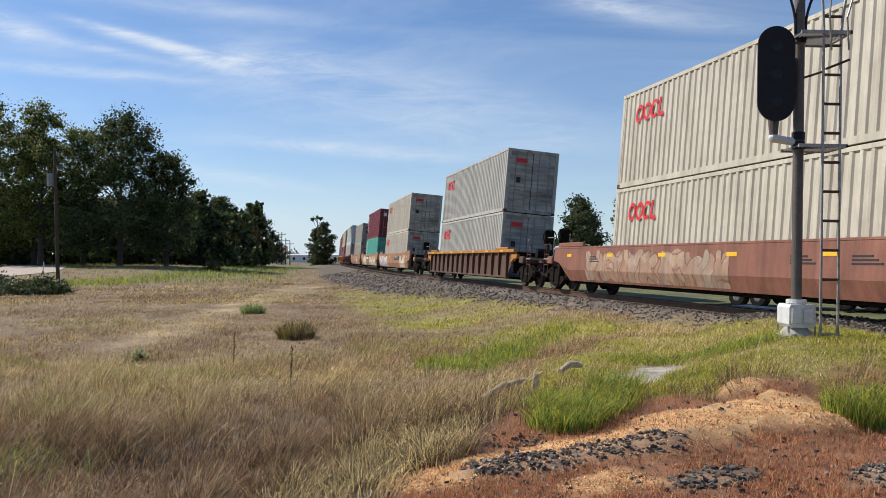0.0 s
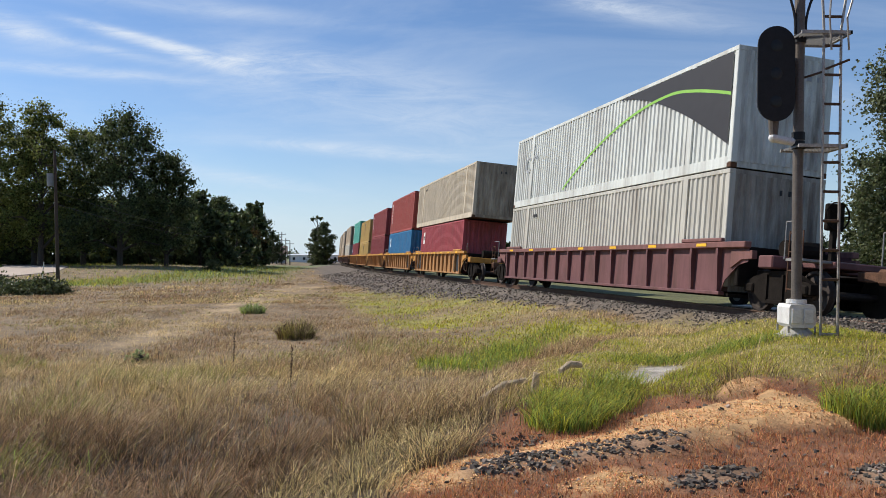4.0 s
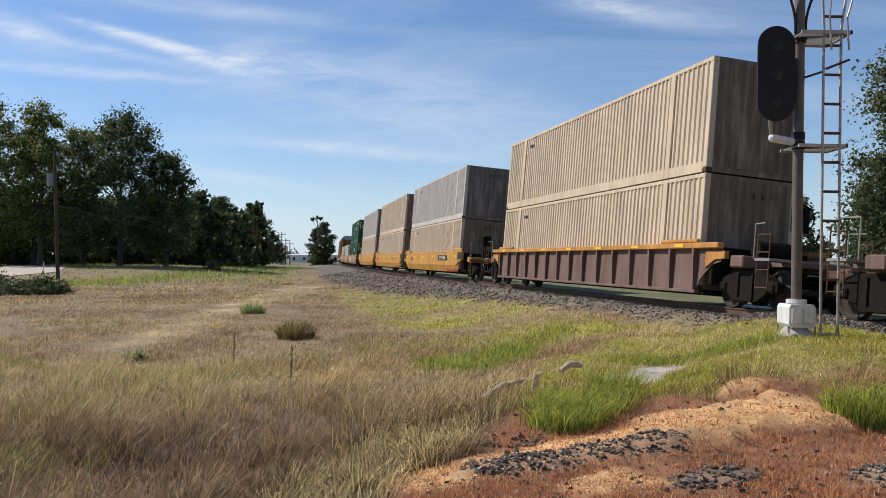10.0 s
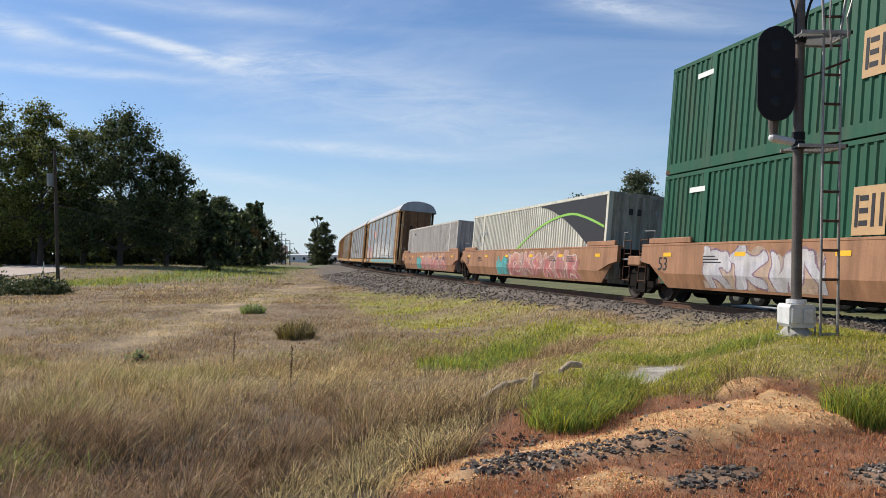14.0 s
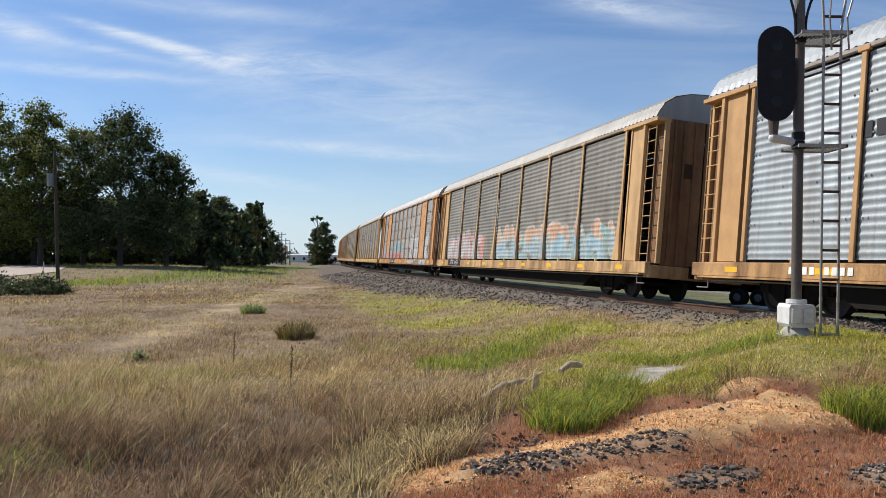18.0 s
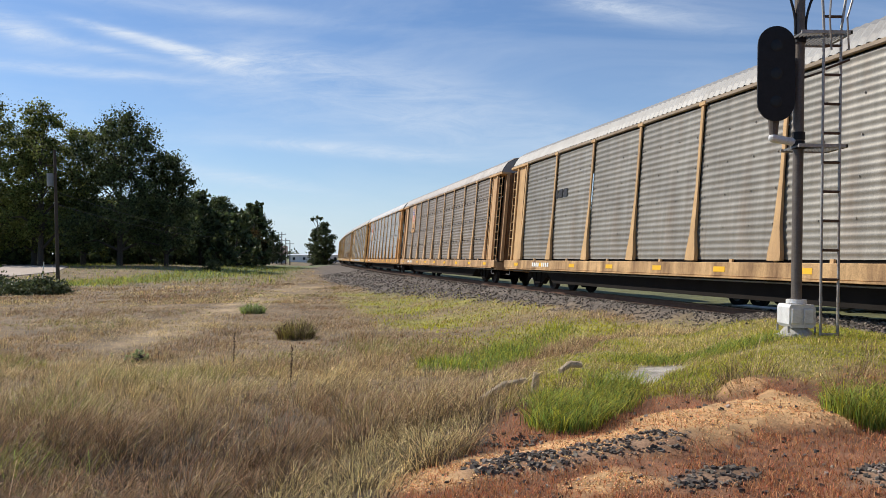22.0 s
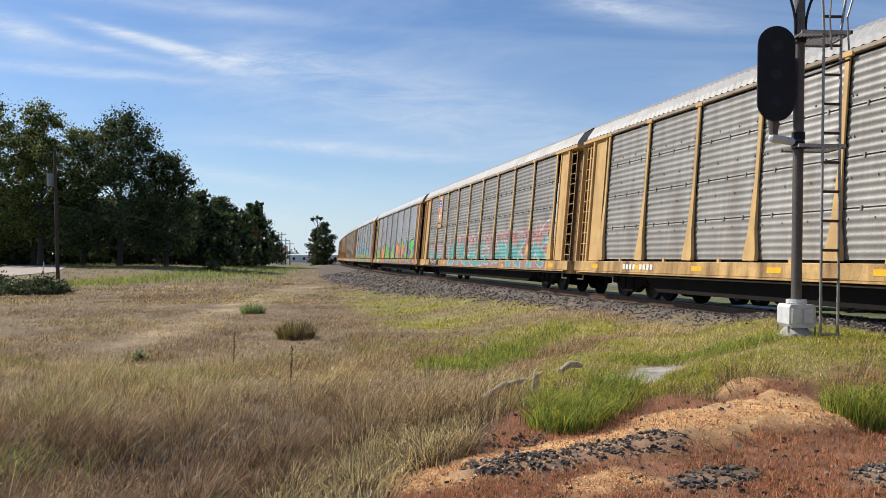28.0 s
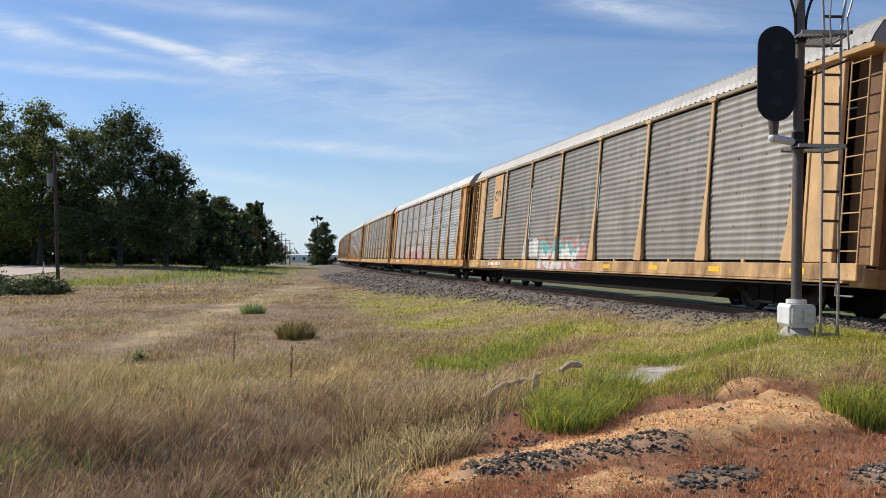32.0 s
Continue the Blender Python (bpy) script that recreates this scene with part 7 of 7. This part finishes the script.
def tree(x, y, h, spread, seed, leaf, label, trunk_h=0.25, n=6000, size=0.3, name="tree", clumps=70, shape=1.0, z=None, fat=1.0):
    """A tapered trunk, limbs reaching to the clumps, and a crown of leaf clusters with gaps."""
    rnd = random.Random(seed)
    th = thing(name, label, "tree", "trees round the field", at=pose(x, y, float(height(x, y)) - 0.1 if z is None else z))
    t = bmn()
    prev, rr = Vector((0, 0, -0.2)), 0.018 * h + 0.05
    top = h * 0.72
    joints = []
    for i in range(1, 8):
        p = Vector((rnd.uniform(-0.12, 0.12) * i * 0.3, rnd.uniform(-0.12, 0.12) * i * 0.3, top * i / 7))
        r1 = rr * (1 - 0.11 * i)
        tube(t, prev, p, rr * (1 - 0.11 * (i - 1)), 9, r1)
        joints.append((p, r1))
        prev = p
    part("trunk", t, BARK, th)
    centres = []
    for k in range(clumps):
        zc = h * (trunk_h + (0.95 - trunk_h) * ((k + 0.5) / clumps))
        f = (zc / h - trunk_h) / (1 - trunk_h)
        env = spread * (math.sin(math.pi * min(1, 0.22 + 0.78 * f) ** shape) ** 0.7) * 0.88
        a = k * 2.4 + rnd.uniform(-0.5, 0.5)
        rad = env * rnd.uniform(0.25, 1.0)
        centres.append((rad * math.cos(a), rad * math.sin(a), zc + rnd.uniform(-0.04, 0.04) * h, spread * rnd.uniform(0.12, 0.32) * fat))
    for k in range(0, clumps, 4):
        c = Vector(centres[k][:3])
        j, r1 = min(joints, key=lambda q: abs(q[0].z - c.z * 0.75))
        limb = bmn()
        m_ = (j + c) / 2 + Vector((0, 0, 0.05 * h))
        tube(limb, j, m_, r1 * 0.55, 7, r1 * 0.35)
        tube(limb, m_, c, r1 * 0.35, 6, r1 * 0.12)
        part("limb", limb, BARK, th)
    part("crown", leaf_cloud("crown", centres, n, size, leaf, seed), None, th)
    return th


LEAF_A = leaf_mat("pecan_leaves", (0.145, 0.16, 0.045), 0.45, 0.5, 0.55, 0.03)
LEAF_B = leaf_mat("oak_leaves", (0.085, 0.105, 0.04), 0.45, 0.4, 0.5, 0.02)
LEAF_C = leaf_mat("shrub_leaves", (0.085, 0.10, 0.04), 0.35, 0.3, 0.55, 0.03)
LEAF_D = leaf_mat("rusty_leaves", (0.12, 0.085, 0.03), 0.35, 0.35, 0.55, 0.03)
LEAF_G = leaf_mat("weed_leaves", (0.36, 0.40, 0.18), 0.35, 0.4, 0.6, 0.02)
LEAF_T = leaf_mat("bush_twigs", (0.32, 0.28, 0.13), 0.35, 0.3, 0.6, 0.02)
LEAF_P = leaf_mat("pine_needles", (0.125, 0.14, 0.07), 0.35, 0.35, 0.5, 0.02)

# the row along the road
for x, y, h, sp, seed, lf, lb, n, size, tr in (
        (-62, 108, 22.5, 8.5, 201, LEAF_A, "tall pecan tree with thinning yellow-green leaves", 9000, 0.36, 0.18), (-53.5, 106, 22.0, 6.5, 202, LEAF_A, "tall pecan tree with thinning yellow-green leaves", 7000, 0.36, 0.2),
        (-43.8, 108, 20.8, 9.4, 203, LEAF_B, "tall broad dark-green oak tree", 13000, 0.34, 0.14), (-51.0, 113, 20.5, 6.6, 215, LEAF_A, "pecan tree with thinning leaves in the row", 6000, 0.34, 0.12), (-58.0, 113, 20.0, 6.4, 216, LEAF_A, "pecan tree with thinning leaves in the row", 6000, 0.36, 0.12), (-75, 118, 21.0, 8.0, 204, LEAF_B, "tall broad dark-green oak tree", 7000, 0.38, 0.15),
        (-38.9, 112, 16.2, 5.4, 205, LEAF_B, "dark-green oak tree beside the road", 7000, 0.32, 0.1), (-47, 150, 13.5, 5.0, 206, LEAF_B, "dark-green oak tree beside the road", 4500, 0.36, 0.08), (-42.5, 152, 13.6, 5.6, 207, LEAF_B, "round-crowned dark oak tree", 5500, 0.36, 0.08),
        (-40, 168, 12.4, 5.2, 208, LEAF_B, "round-crowned dark oak tree", 4500, 0.38, 0.08), (-38.5, 160, 7.5, 3.6, 209, LEAF_D, "small rusty-leaved tree in the row", 2500, 0.34, 0.1), (-52, 168, 13.0, 5.5, 210, LEAF_B, "dark-green oak tree beside the road", 3500, 0.4, 0.08),
        (-46, 215, 8.0, 4.2, 211, LEAF_C, "far grey-green tree by the road", 1800, 0.45, 0.1), (-36.5, 235, 5.2, 3.0, 212, LEAF_C, "small far grey-green tree", 900, 0.45, 0.1), (-30.5, 205, 11.0, 3.8, 213, LEAF_C, "dense tree by the bend of the railway", 4500, 0.4, 0.03),
        (-33.2, 207, 10.0, 2.6, 214, LEAF_C, "dense tree by the bend of the railway", 2200, 0.4, 0.03)):
    tree(x, y, h, sp, seed, lf, lb, tr, int(n * (2.7 if lf is LEAF_A else 3.6)), size * 0.42, clumps=95)
# low growth under the row
for i in range(20):
    px = -80 + i * 2.3
    py = 119 + 1.0 * i + 3 * math.sin(i * 1.7)
    tree(px, py, 10.5 + 2.0 * math.sin(i * 2.3), 5.0, 240 + i, LEAF_B if i % 4 else LEAF_C, "dark shaded undergrowth shrub", 0.0, 2700, 0.36, "shrub", 30)
for i in range(16):
    tree(-92 + i * 3.6, 136 + 1.6 * i + 2 * math.sin(i * 2.1), 12.0 + 2.0 * math.sin(i * 1.3), 5.5, 340 + i, LEAF_B, "dark tree in the wood behind the row", 0.0, 2200, 0.48, "tree", 26)
# a dead snag over the far trees
sn = thing("dead_tree", "bare pale dead tree top", "tree", at=pose(-32.6, 206, float(height(-32.6, 206))))
part("trunk", tube(tube(bmn(), (0, 0, -0.2), (0.3, 0, 8), 0.22, 7, 0.14), (0.3, 0, 8), (0.1, 0, 12.4), 0.14, 6, 0.05), BARK, sn)
for a, b in (((0.25, 0, 9), (-1.2, 0, 12)), ((0.2, 0, 10), (1.2, 0, 12.2)), ((0.1, 0, 11), (-0.8, 0, 12.6))):
    part("limb", tube(bmn(), a, b, 0.08, 6, 0.03), BARK, sn)
part("crown", leaf_cloud("crown", [(-1.0, 0, 12.0, 0.7), (1.0, 0, 12.1, 0.6), (0.1, 0, 12.4, 0.6)], 160, 0.3, LEAF_C, 77), None, sn)
# beyond the railway
for x, y, h, sp, seed, lf, lb, n, size, tr in (
        (27.5, 46, 14.5, 4.6, 221, LEAF_P, "tall loose-crowned tree behind the railway", 9000, 0.22, 0.12), (33, 50, 13.5, 5.0, 222, LEAF_P, "tall loose-crowned tree behind the railway", 7000, 0.24, 0.1), (24.8, 44, 8.0, 2.6, 223, LEAF_C, "small tree behind the railway", 3500, 0.2, 0.1),
        (17.6, 72, 10.0, 2.7, 224, LEAF_P, "narrow dark tree behind the railway", 5000, 0.24, 0.05), (15.2, 88, 8.9, 2.6, 225, LEAF_C, "round tree behind the railway", 3500, 0.28, 0.05), (13.6, 78, 6.5, 2.4, 226, LEAF_C, "round tree behind the railway", 2500, 0.26, 0.05)):
    tree(x, y, h, sp, seed, lf, lb, tr, int(n * 3.8), size * 0.44, clumps=80, fat=1.5)
for i in range(14):
    px, py = 26 + i * 3.4, 92 - 1.5 * i + 4 * math.sin(i * 2.1)
    tree(px, py, 7.6 + 1.5 * math.sin(i * 1.9), 3.4, 260 + i, LEAF_C if i % 2 else LEAF_P, "grey-green tree in a row behind the railway", 0.05, 3600, 0.2, "tree", 45, fat=1.5)
for i in range(9):
    px, py = 20 - i * 3.6, 150 + 9 * i
    tree(px, py, 6.0 + 1.2 * math.sin(i * 2.9), 4.2, 280 + i, LEAF_C, "low far tree behind the railway", 0.05, 1200, 0.45, "tree", 10)
# a closing belt of woods all round, far off
belt = []
rnd = random.Random(9)
for i in range(150):
    a = i * 2 * math.pi / 150
    rad = 420 + rnd.uniform(-40, 60)
    if abs(math.degrees(a) - 97) < 7:
        rad += 250
    x, y = rad * math.cos(a), rad * math.sin(a)
    hh = rnd.uniform(7, 12)
    belt.append((x, y, float(height(x, y)) + hh * 0.4, hh * 0.75))
    belt.append((x + rnd.uniform(-8, 8), y + rnd.uniform(-8, 8), float(height(x, y)) + hh * 0.3, hh * 0.9))
tagged(new("far_woods", leaf_cloud("far_woods", belt, 20000, 1.5, LEAF_C, 31, 0.7)), "low belt of woods along the horizon", "woods", kind="stuff")

# bushes and stalks in the field
for x, y, h, sp, seed, lf, lb, n, size in ((-6.2, 16.2, 0.35, 0.3, 303, LEAF_G, "small leafy weed in the dry grass", 300, 0.03), (-23.5, 46, 0.85, 2.4, 304, LEAF_C, "dark weeds beside the road", 5000, 0.075), (-27, 48.5, 0.85, 2.6, 305, LEAF_C, "dark weeds beside the road", 5000, 0.075), (-31, 54, 0.9, 2.8, 306, LEAF_C, "dark weeds beside the road", 5000, 0.08),
                                          (-29, 100, 1.5, 1.6, 310, LEAF_C, "dark low bush in the far field", 1800, 0.10)):
    tree(x, y, h, sp, seed, lf, lb, 0.0, n, size, "bush", 48)
for bx_, by_, n_, rad_, h_, w_, mats_, mix_, lb_, sd_ in ((-3.85, 20.9, 1500, 0.55, 0.72, 0.009, [BROWNG, SHADE_THATCH, OLIVEG], 3, "feathery brown-green bush in the dry grass", 301), (-7.2, 30.2, 700, 0.5, 0.5, 0.03, [LEAF_G, LEAF_G, GREENG], 3, "pale green weed clump in the dry grass", 302)):
    r = np.random.RandomState(sd_)
    a_, q_ = r.uniform(0, 6.28, n_), np.sqrt(r.uniform(0, 1, n_))
    blades("bush", bx_ + rad_ * 0.85 * q_ * np.cos(a_), by_ + rad_ * 0.85 * q_ * np.sin(a_), h_ * r.uniform(0.35, 1.2, n_) * (1 - 0.55 * q_), w_ * r.uniform(0.6, 1.4, n_), (0.5 * q_ * np.cos(a_) + r.normal(0, 0.3, n_), 0.5 * q_ * np.sin(a_) + r.normal(0, 0.3, n_)), r.randint(0, mix_, n_), mats_, lb_, "bush", sd_, droop=True)
for x, y, h, seed in ((-2.44, 12.7, 0.45, 1), (-3.9, 14.8, 0.5, 2)):
    st = thing("weed_stalk", "dark dried weed stalk standing in grass", "weed", at=pose(x, y, float(height(x, y)) - 0.03, 4, 3, 0))
    part("stem", tube(bmn(), (0, 0, 0), (0.02, 0, h + 0.1), 0.006, 5, 0.003), BARK, st)
    part("seed_head", leaf_cloud("seed_head", [(0.01, 0, h * 0.55 + 0.05 * k, 0.022) for k in range(10)], 200, 0.012, leaf_mat("dry_seed", (0.09, 0.055, 0.035), 0.3, 0.1), seed + 900), None, st)

# ---- timber scraps and a stump by the grain ----
WOODG = mat("weathered_wood", (0.48, 0.38, 0.26), 0.9, var=0.25, scale=9, bump=0.5)
for name, a, b, r1, lb in (("branch", (0.45, 9.4), (1.05, 10.1), 0.045, "broken grey branch in the grass"), ("branch", (1.57, 10.7), (1.88, 10.85), 0.05, "short pale broken timber")):
    o = thing(name, lb, "branch")
    za, zb = float(height(*a)) + 0.14, float(height(*b)) + 0.16
    m_ = ((a[0] + b[0]) / 2, (a[1] + b[1]) / 2 + 0.04, (za + zb) / 2 + 0.05)
    part("stem", tube(tube(bmn(), (*a, za), m_, r1 * 0.7, 8, r1), m_, (*b, zb), r1, 8, r1 * 0.8), WOODG, o)
    part("splinter", tube(bmn(), m_, (m_[0] + 0.14, m_[1], m_[2] + 0.04), r1 * 0.4, 6, r1 * 0.15), WOODG, o)
o = thing("stump", "short weathered wooden stake stump", "stump", at=pose(1.13, 9.9, float(height(1.13, 9.9)), 0, 6, 0))
part("stem", tube(bmn(), (0, 0, -0.1), (0, 0, 0.26), 0.05, 9, 0.042), WOODG, o)
x, y, r = strewn(3000, 61, 6.5, 8, 1.0)
k = (np.hypot((x - 0.62), (y - 7.1)) < 0.3)
chips("dumped_stones", x[k][:60], y[k][:60], 0.042 * r.uniform(0.5, 1.3, min(60, int(k.sum()))), 0.7, [DARK_STONE, GREY_STONE], "dark stones at the edge of the grass", "stones", 62, 0.1)

# ---- poles and wires ----
POLE_M = mat("creosote_pole", (0.07, 0.052, 0.04), 0.9, var=0.2, scale=3, bump=0.3)


def utility_pole(x, y, h, label, lean=0.0, tank=False, arm=True):
    th = thing("utility_pole", label, "utility pole", "utility poles", at=pose(x, y, float(height(x, y)) - 0.2, 0, lean, 0))
    part("pole", tube(bmn(), (0, 0, 0), (0, 0, h), 0.15, 10, 0.11), POLE_M, th)
    if arm:
        part("crossarm", box(bmn(), -1.1, 1.1, -0.06, 0.06, h - 0.75, h - 0.63, 0.01), POLE_M, th)
        for k in (-1.0, -0.5, 0.5, 1.0):
            part("insulator", tube(bmn(), (k, 0, h - 0.63), (k, 0, h - 0.45), 0.04, 7), GREY_MARK, th)
    if tank:
        part("transformer", tube(bmn(), (-0.42, 0, h - 2.9), (-0.42, 0, h - 1.9), 0.25, 14), mat("transformer_grey", (0.25, 0.26, 0.26), 0.5, var=0.1), th, "grey pole transformer")
        part("cutout", box(bmn(), -0.75, -0.1, -0.05, 0.05, h - 1.3, h - 1.2), POLE_M, th)
    return th


utility_pole(-30.9, 64.0, 11.0, "dark leaning timber utility pole with a transformer", -1.8, True, False)
utility_pole(-38.5, 147, 7.8, "far dark utility pole", 0, False, False)
utility_pole(-43.5, 215, 9.0, "far timber utility pole with a crossarm")
utility_pole(-43.8, 222, 7.5, "far timber utility pole with a crossarm")
utility_pole(-41.5, 216, 6.6, "far timber utility pole with a crossarm")
o = thing("marker_post", "thin white roadside marker post", "marker post", at=pose(-31.5, 62.5, float(height(-31.5, 62.5)) - 0.1, 0, 6, 0))
part("post", tube(bmn(), (0, 0, 0), (0, 0, 1.9), 0.035, 8), WHITE_MARK, o)
for za, zb in ((6.2, 5.4), (5.2, 4.9)):
    w_ = thing("overhead_cable", "thin sagging black overhead cable", "cable")
    c = bmn()
    prev = None
    for i in range(17):
        t = i / 16
        p = Vector((-30.9 + (-38.5 + 30.9) * t, 64 + 83 * t, float(za + (zb - za) * t) - 0.9 * 4 * t * (1 - t) + 0.3))
        if prev:
            tube(c, prev, p, 0.022, 5)
        prev = p
    part("strand", c, BLACK_SIG, w_)

# ---- far buildings and parked vehicles ----
SIDING = mat("pale_siding", (0.55, 0.53, 0.5), 0.7, var=0.1, scale=0.6, dirt=0.25)
ROOF_M = mat("shingle_roof", (0.16, 0.12, 0.10), 0.9, var=0.2, scale=2)
METAL_W = mat("white_metal_siding", (0.7, 0.72, 0.72), 0.5, 0.1, var=0.08, scale=0.5, dirt=0.2)
GLASS_D = mat("dark_window", (0.03, 0.035, 0.04), 0.1)


def house(x, y, wd, dp, hh, rise, turn, wall, label, n_win):
    th = thing("house", label, "house", at=pose(x, y, float(height(x, y)) - 0.1, 0, 0, turn))
    part("wall", box(bmn(), -wd / 2, wd / 2, -dp / 2, dp / 2, 0, hh), wall, th)
    rf = bmn()
    prism(rf, [(-dp / 2 - 0.4, hh), (0, hh + rise), (dp / 2 + 0.4, hh), (dp / 2 + 0.4, hh + 0.15), (0, hh + rise + 0.18), (-dp / 2 - 0.4, hh + 0.15)], "x", -wd / 2 - 0.4, wd / 2 + 0.4)
    part("roof", rf, ROOF_M if rise > 0.8 else METAL_W, th)
    gb = bmn()
    prism(gb, [(-dp / 2, hh), (dp / 2, hh), (0, hh + rise)], "x", -wd / 2, wd / 2)
    part("gable", gb, wall, th)
    for i in range(n_win):
        xw = -wd / 2 + (i + 0.5) * wd / n_win
        w1 = part("window", box(bmn(), xw - 0.6, xw + 0.6, -dp / 2 - 0.05, -dp / 2 - 0.01, hh * 0.38, hh * 0.8), WHITE_MARK, th)
        part("pane", box(bmn(), xw - 0.5, xw + 0.5, -dp / 2 - 0.07, -dp / 2 - 0.055, hh * 0.41, hh * 0.77), GLASS_D, w1)
    return th


house(-51, 236, 9, 8, 2.7, 2.2, 10, SIDING, "small pale house with a brown shingle roof", 3)
house(-47, 310, 24, 9, 3.0, 0.5, -4, METAL_W, "long low white metal building", 6)


def parked_car(x, y, turn, rgb, label):
    th = thing("parked_car", label, "car", "parked vehicles", at=pose(x, y, float(height(x, y)), 0, 0, turn))
    pm = mat("car_paint_%d" % int(rgb[0] * 99), rgb, 0.3, 0.1, var=0.05)
    b = bmn()
    prism(b, [(-2.2, 0.35), (2.2, 0.35), (2.25, 0.8), (1.3, 0.95), (0.7, 1.42), (-1.1, 1.45), (-1.8, 0.98), (-2.25, 0.9)], "y", -0.88, 0.88)
    part("body", b, pm, th)
    part("windscreen", prism(bmn(), [(0.8, 1.0), (1.22, 1.0), (0.72, 1.36)], "y", -0.8, 0.8), GLASS_D, th)
    for sy in (-1, 1):
        part("side_window", box(bmn(), -1.2, 0.65, *sorted((sy * 0.885, sy * 0.9)), 1.0, 1.34), GLASS_D, th)
        for k in (-1.35, 1.35):
            w1 = part("wheel", lathe(bmn(), [(0.32, sy * 0.7), (0.33, sy * 0.72), (0.33, sy * 0.88), (0.28, sy * 0.9)], 18), BLACK_SIG, th, at=pose(k, 0, 0.33))
            part("rim", lathe(bmn(), [(0.2, sy * 0.895), (0.18, sy * 0.91)], 14), GALV, w1)
    return th


parked_car(-48, 160, 20, (0.16, 0.03, 0.025), "dark red car parked under trees")
parked_car(-72, 112, 10, (0.05, 0.05, 0.055), "dark car parked under trees")


# a flat trailer standing on the road beyond the track
def trailer(x, y, turn):
    th = thing("flat_trailer", "dark flatbed trailer with several axles parked beyond the track", "trailer", "parked vehicles", at=pose(x, y, float(height(x, y)) + 0.05, 0, 0, turn))
    part("deck", box(bmn(), -5.5, 5.5, -1.2, 1.2, 0.95, 1.15, 0.02), STEEL_DARK, th)
    part("chassis", box(bmn(), -5.2, 5.2, -0.5, 0.5, 0.5, 0.95), STEEL_DARK, th)
    for k in (-2.6, -1.8, 1.2, 2.1, 3.0):
        for sy in (-1, 1):
            w1 = part("wheel", lathe(bmn(), [(0.28, sy * 0.75), (0.33, sy * 0.78), (0.33, sy * 1.1), (0.27, sy * 1.15)], 20), BLACK_SIG, th, at=pose(k, 0, 0.33))
            part("rim", lathe(bmn(), [(0.17, sy * 1.14), (0.1, sy * 1.17)], 14), GALV, w1)
    part("landing_leg", box(bmn(), 3.4, 3.6, -0.9, -0.75, 0.0, 0.95), STEEL_DARK, th)
    part("landing_leg", box(bmn(), 3.4, 3.6, 0.75, 0.9, 0.0, 0.95), STEEL_DARK, th)
    return th


trailer(13.6, 28.7, -46)

# a flat concrete slab beside the far rail
sx_, sy_, sh_ = on_track(-0.5)
slab = thing("concrete_slab", "pale flat concrete slab beside the far rail", "slab", at=pose(sx_ - 2.6 * math.sin(sh_), sy_ + 2.6 * math.cos(sh_), -0.42, 0, 0, math.degrees(sh_)))
part("block", box(bmn(), -1.3, 1.3, -0.28, 0.28, 0.0, 0.24, 0.02), mat("slab_concrete", (0.5, 0.47, 0.42), 0.9, var=0.15, bump=0.2), slab)


# ---- what moves ----
def motions():
    """The train comes round the curve: every car and every container in it follows the track's line."""
    for ob, s, base, z in TRAIN:
        walk(ob, [(t, car_pose(s + gone(t), base) @ pose(0, 0, z)) for t in range(0, 33)])
    # every wheel set turns as fast as the train rolls; those at the same place on their truck share one set of keys
    keyed = {}
    for ob in [o for o in scene.objects if o.name.split(".")[0] == "wheelset"]:
        spot = round(ob.matrix_basis.translation.x, 2)
        if spot not in keyed:
            home = ob.matrix_basis.copy()
            rows = []
            for i in range(961):
                t = i / 30
                rows.append((t, home @ Matrix.Rotation((gone(t) / 0.457) % (2 * math.pi), 4, "Y")))
            walk(ob, rows)
            keyed[spot] = ob.animation_data
        else:
            ob.rotation_mode = "QUATERNION"
            keys = ob.animation_data_create()
            keys.action = keyed[spot].action
            keys.action_slot = keyed[spot].action_slot


motions()
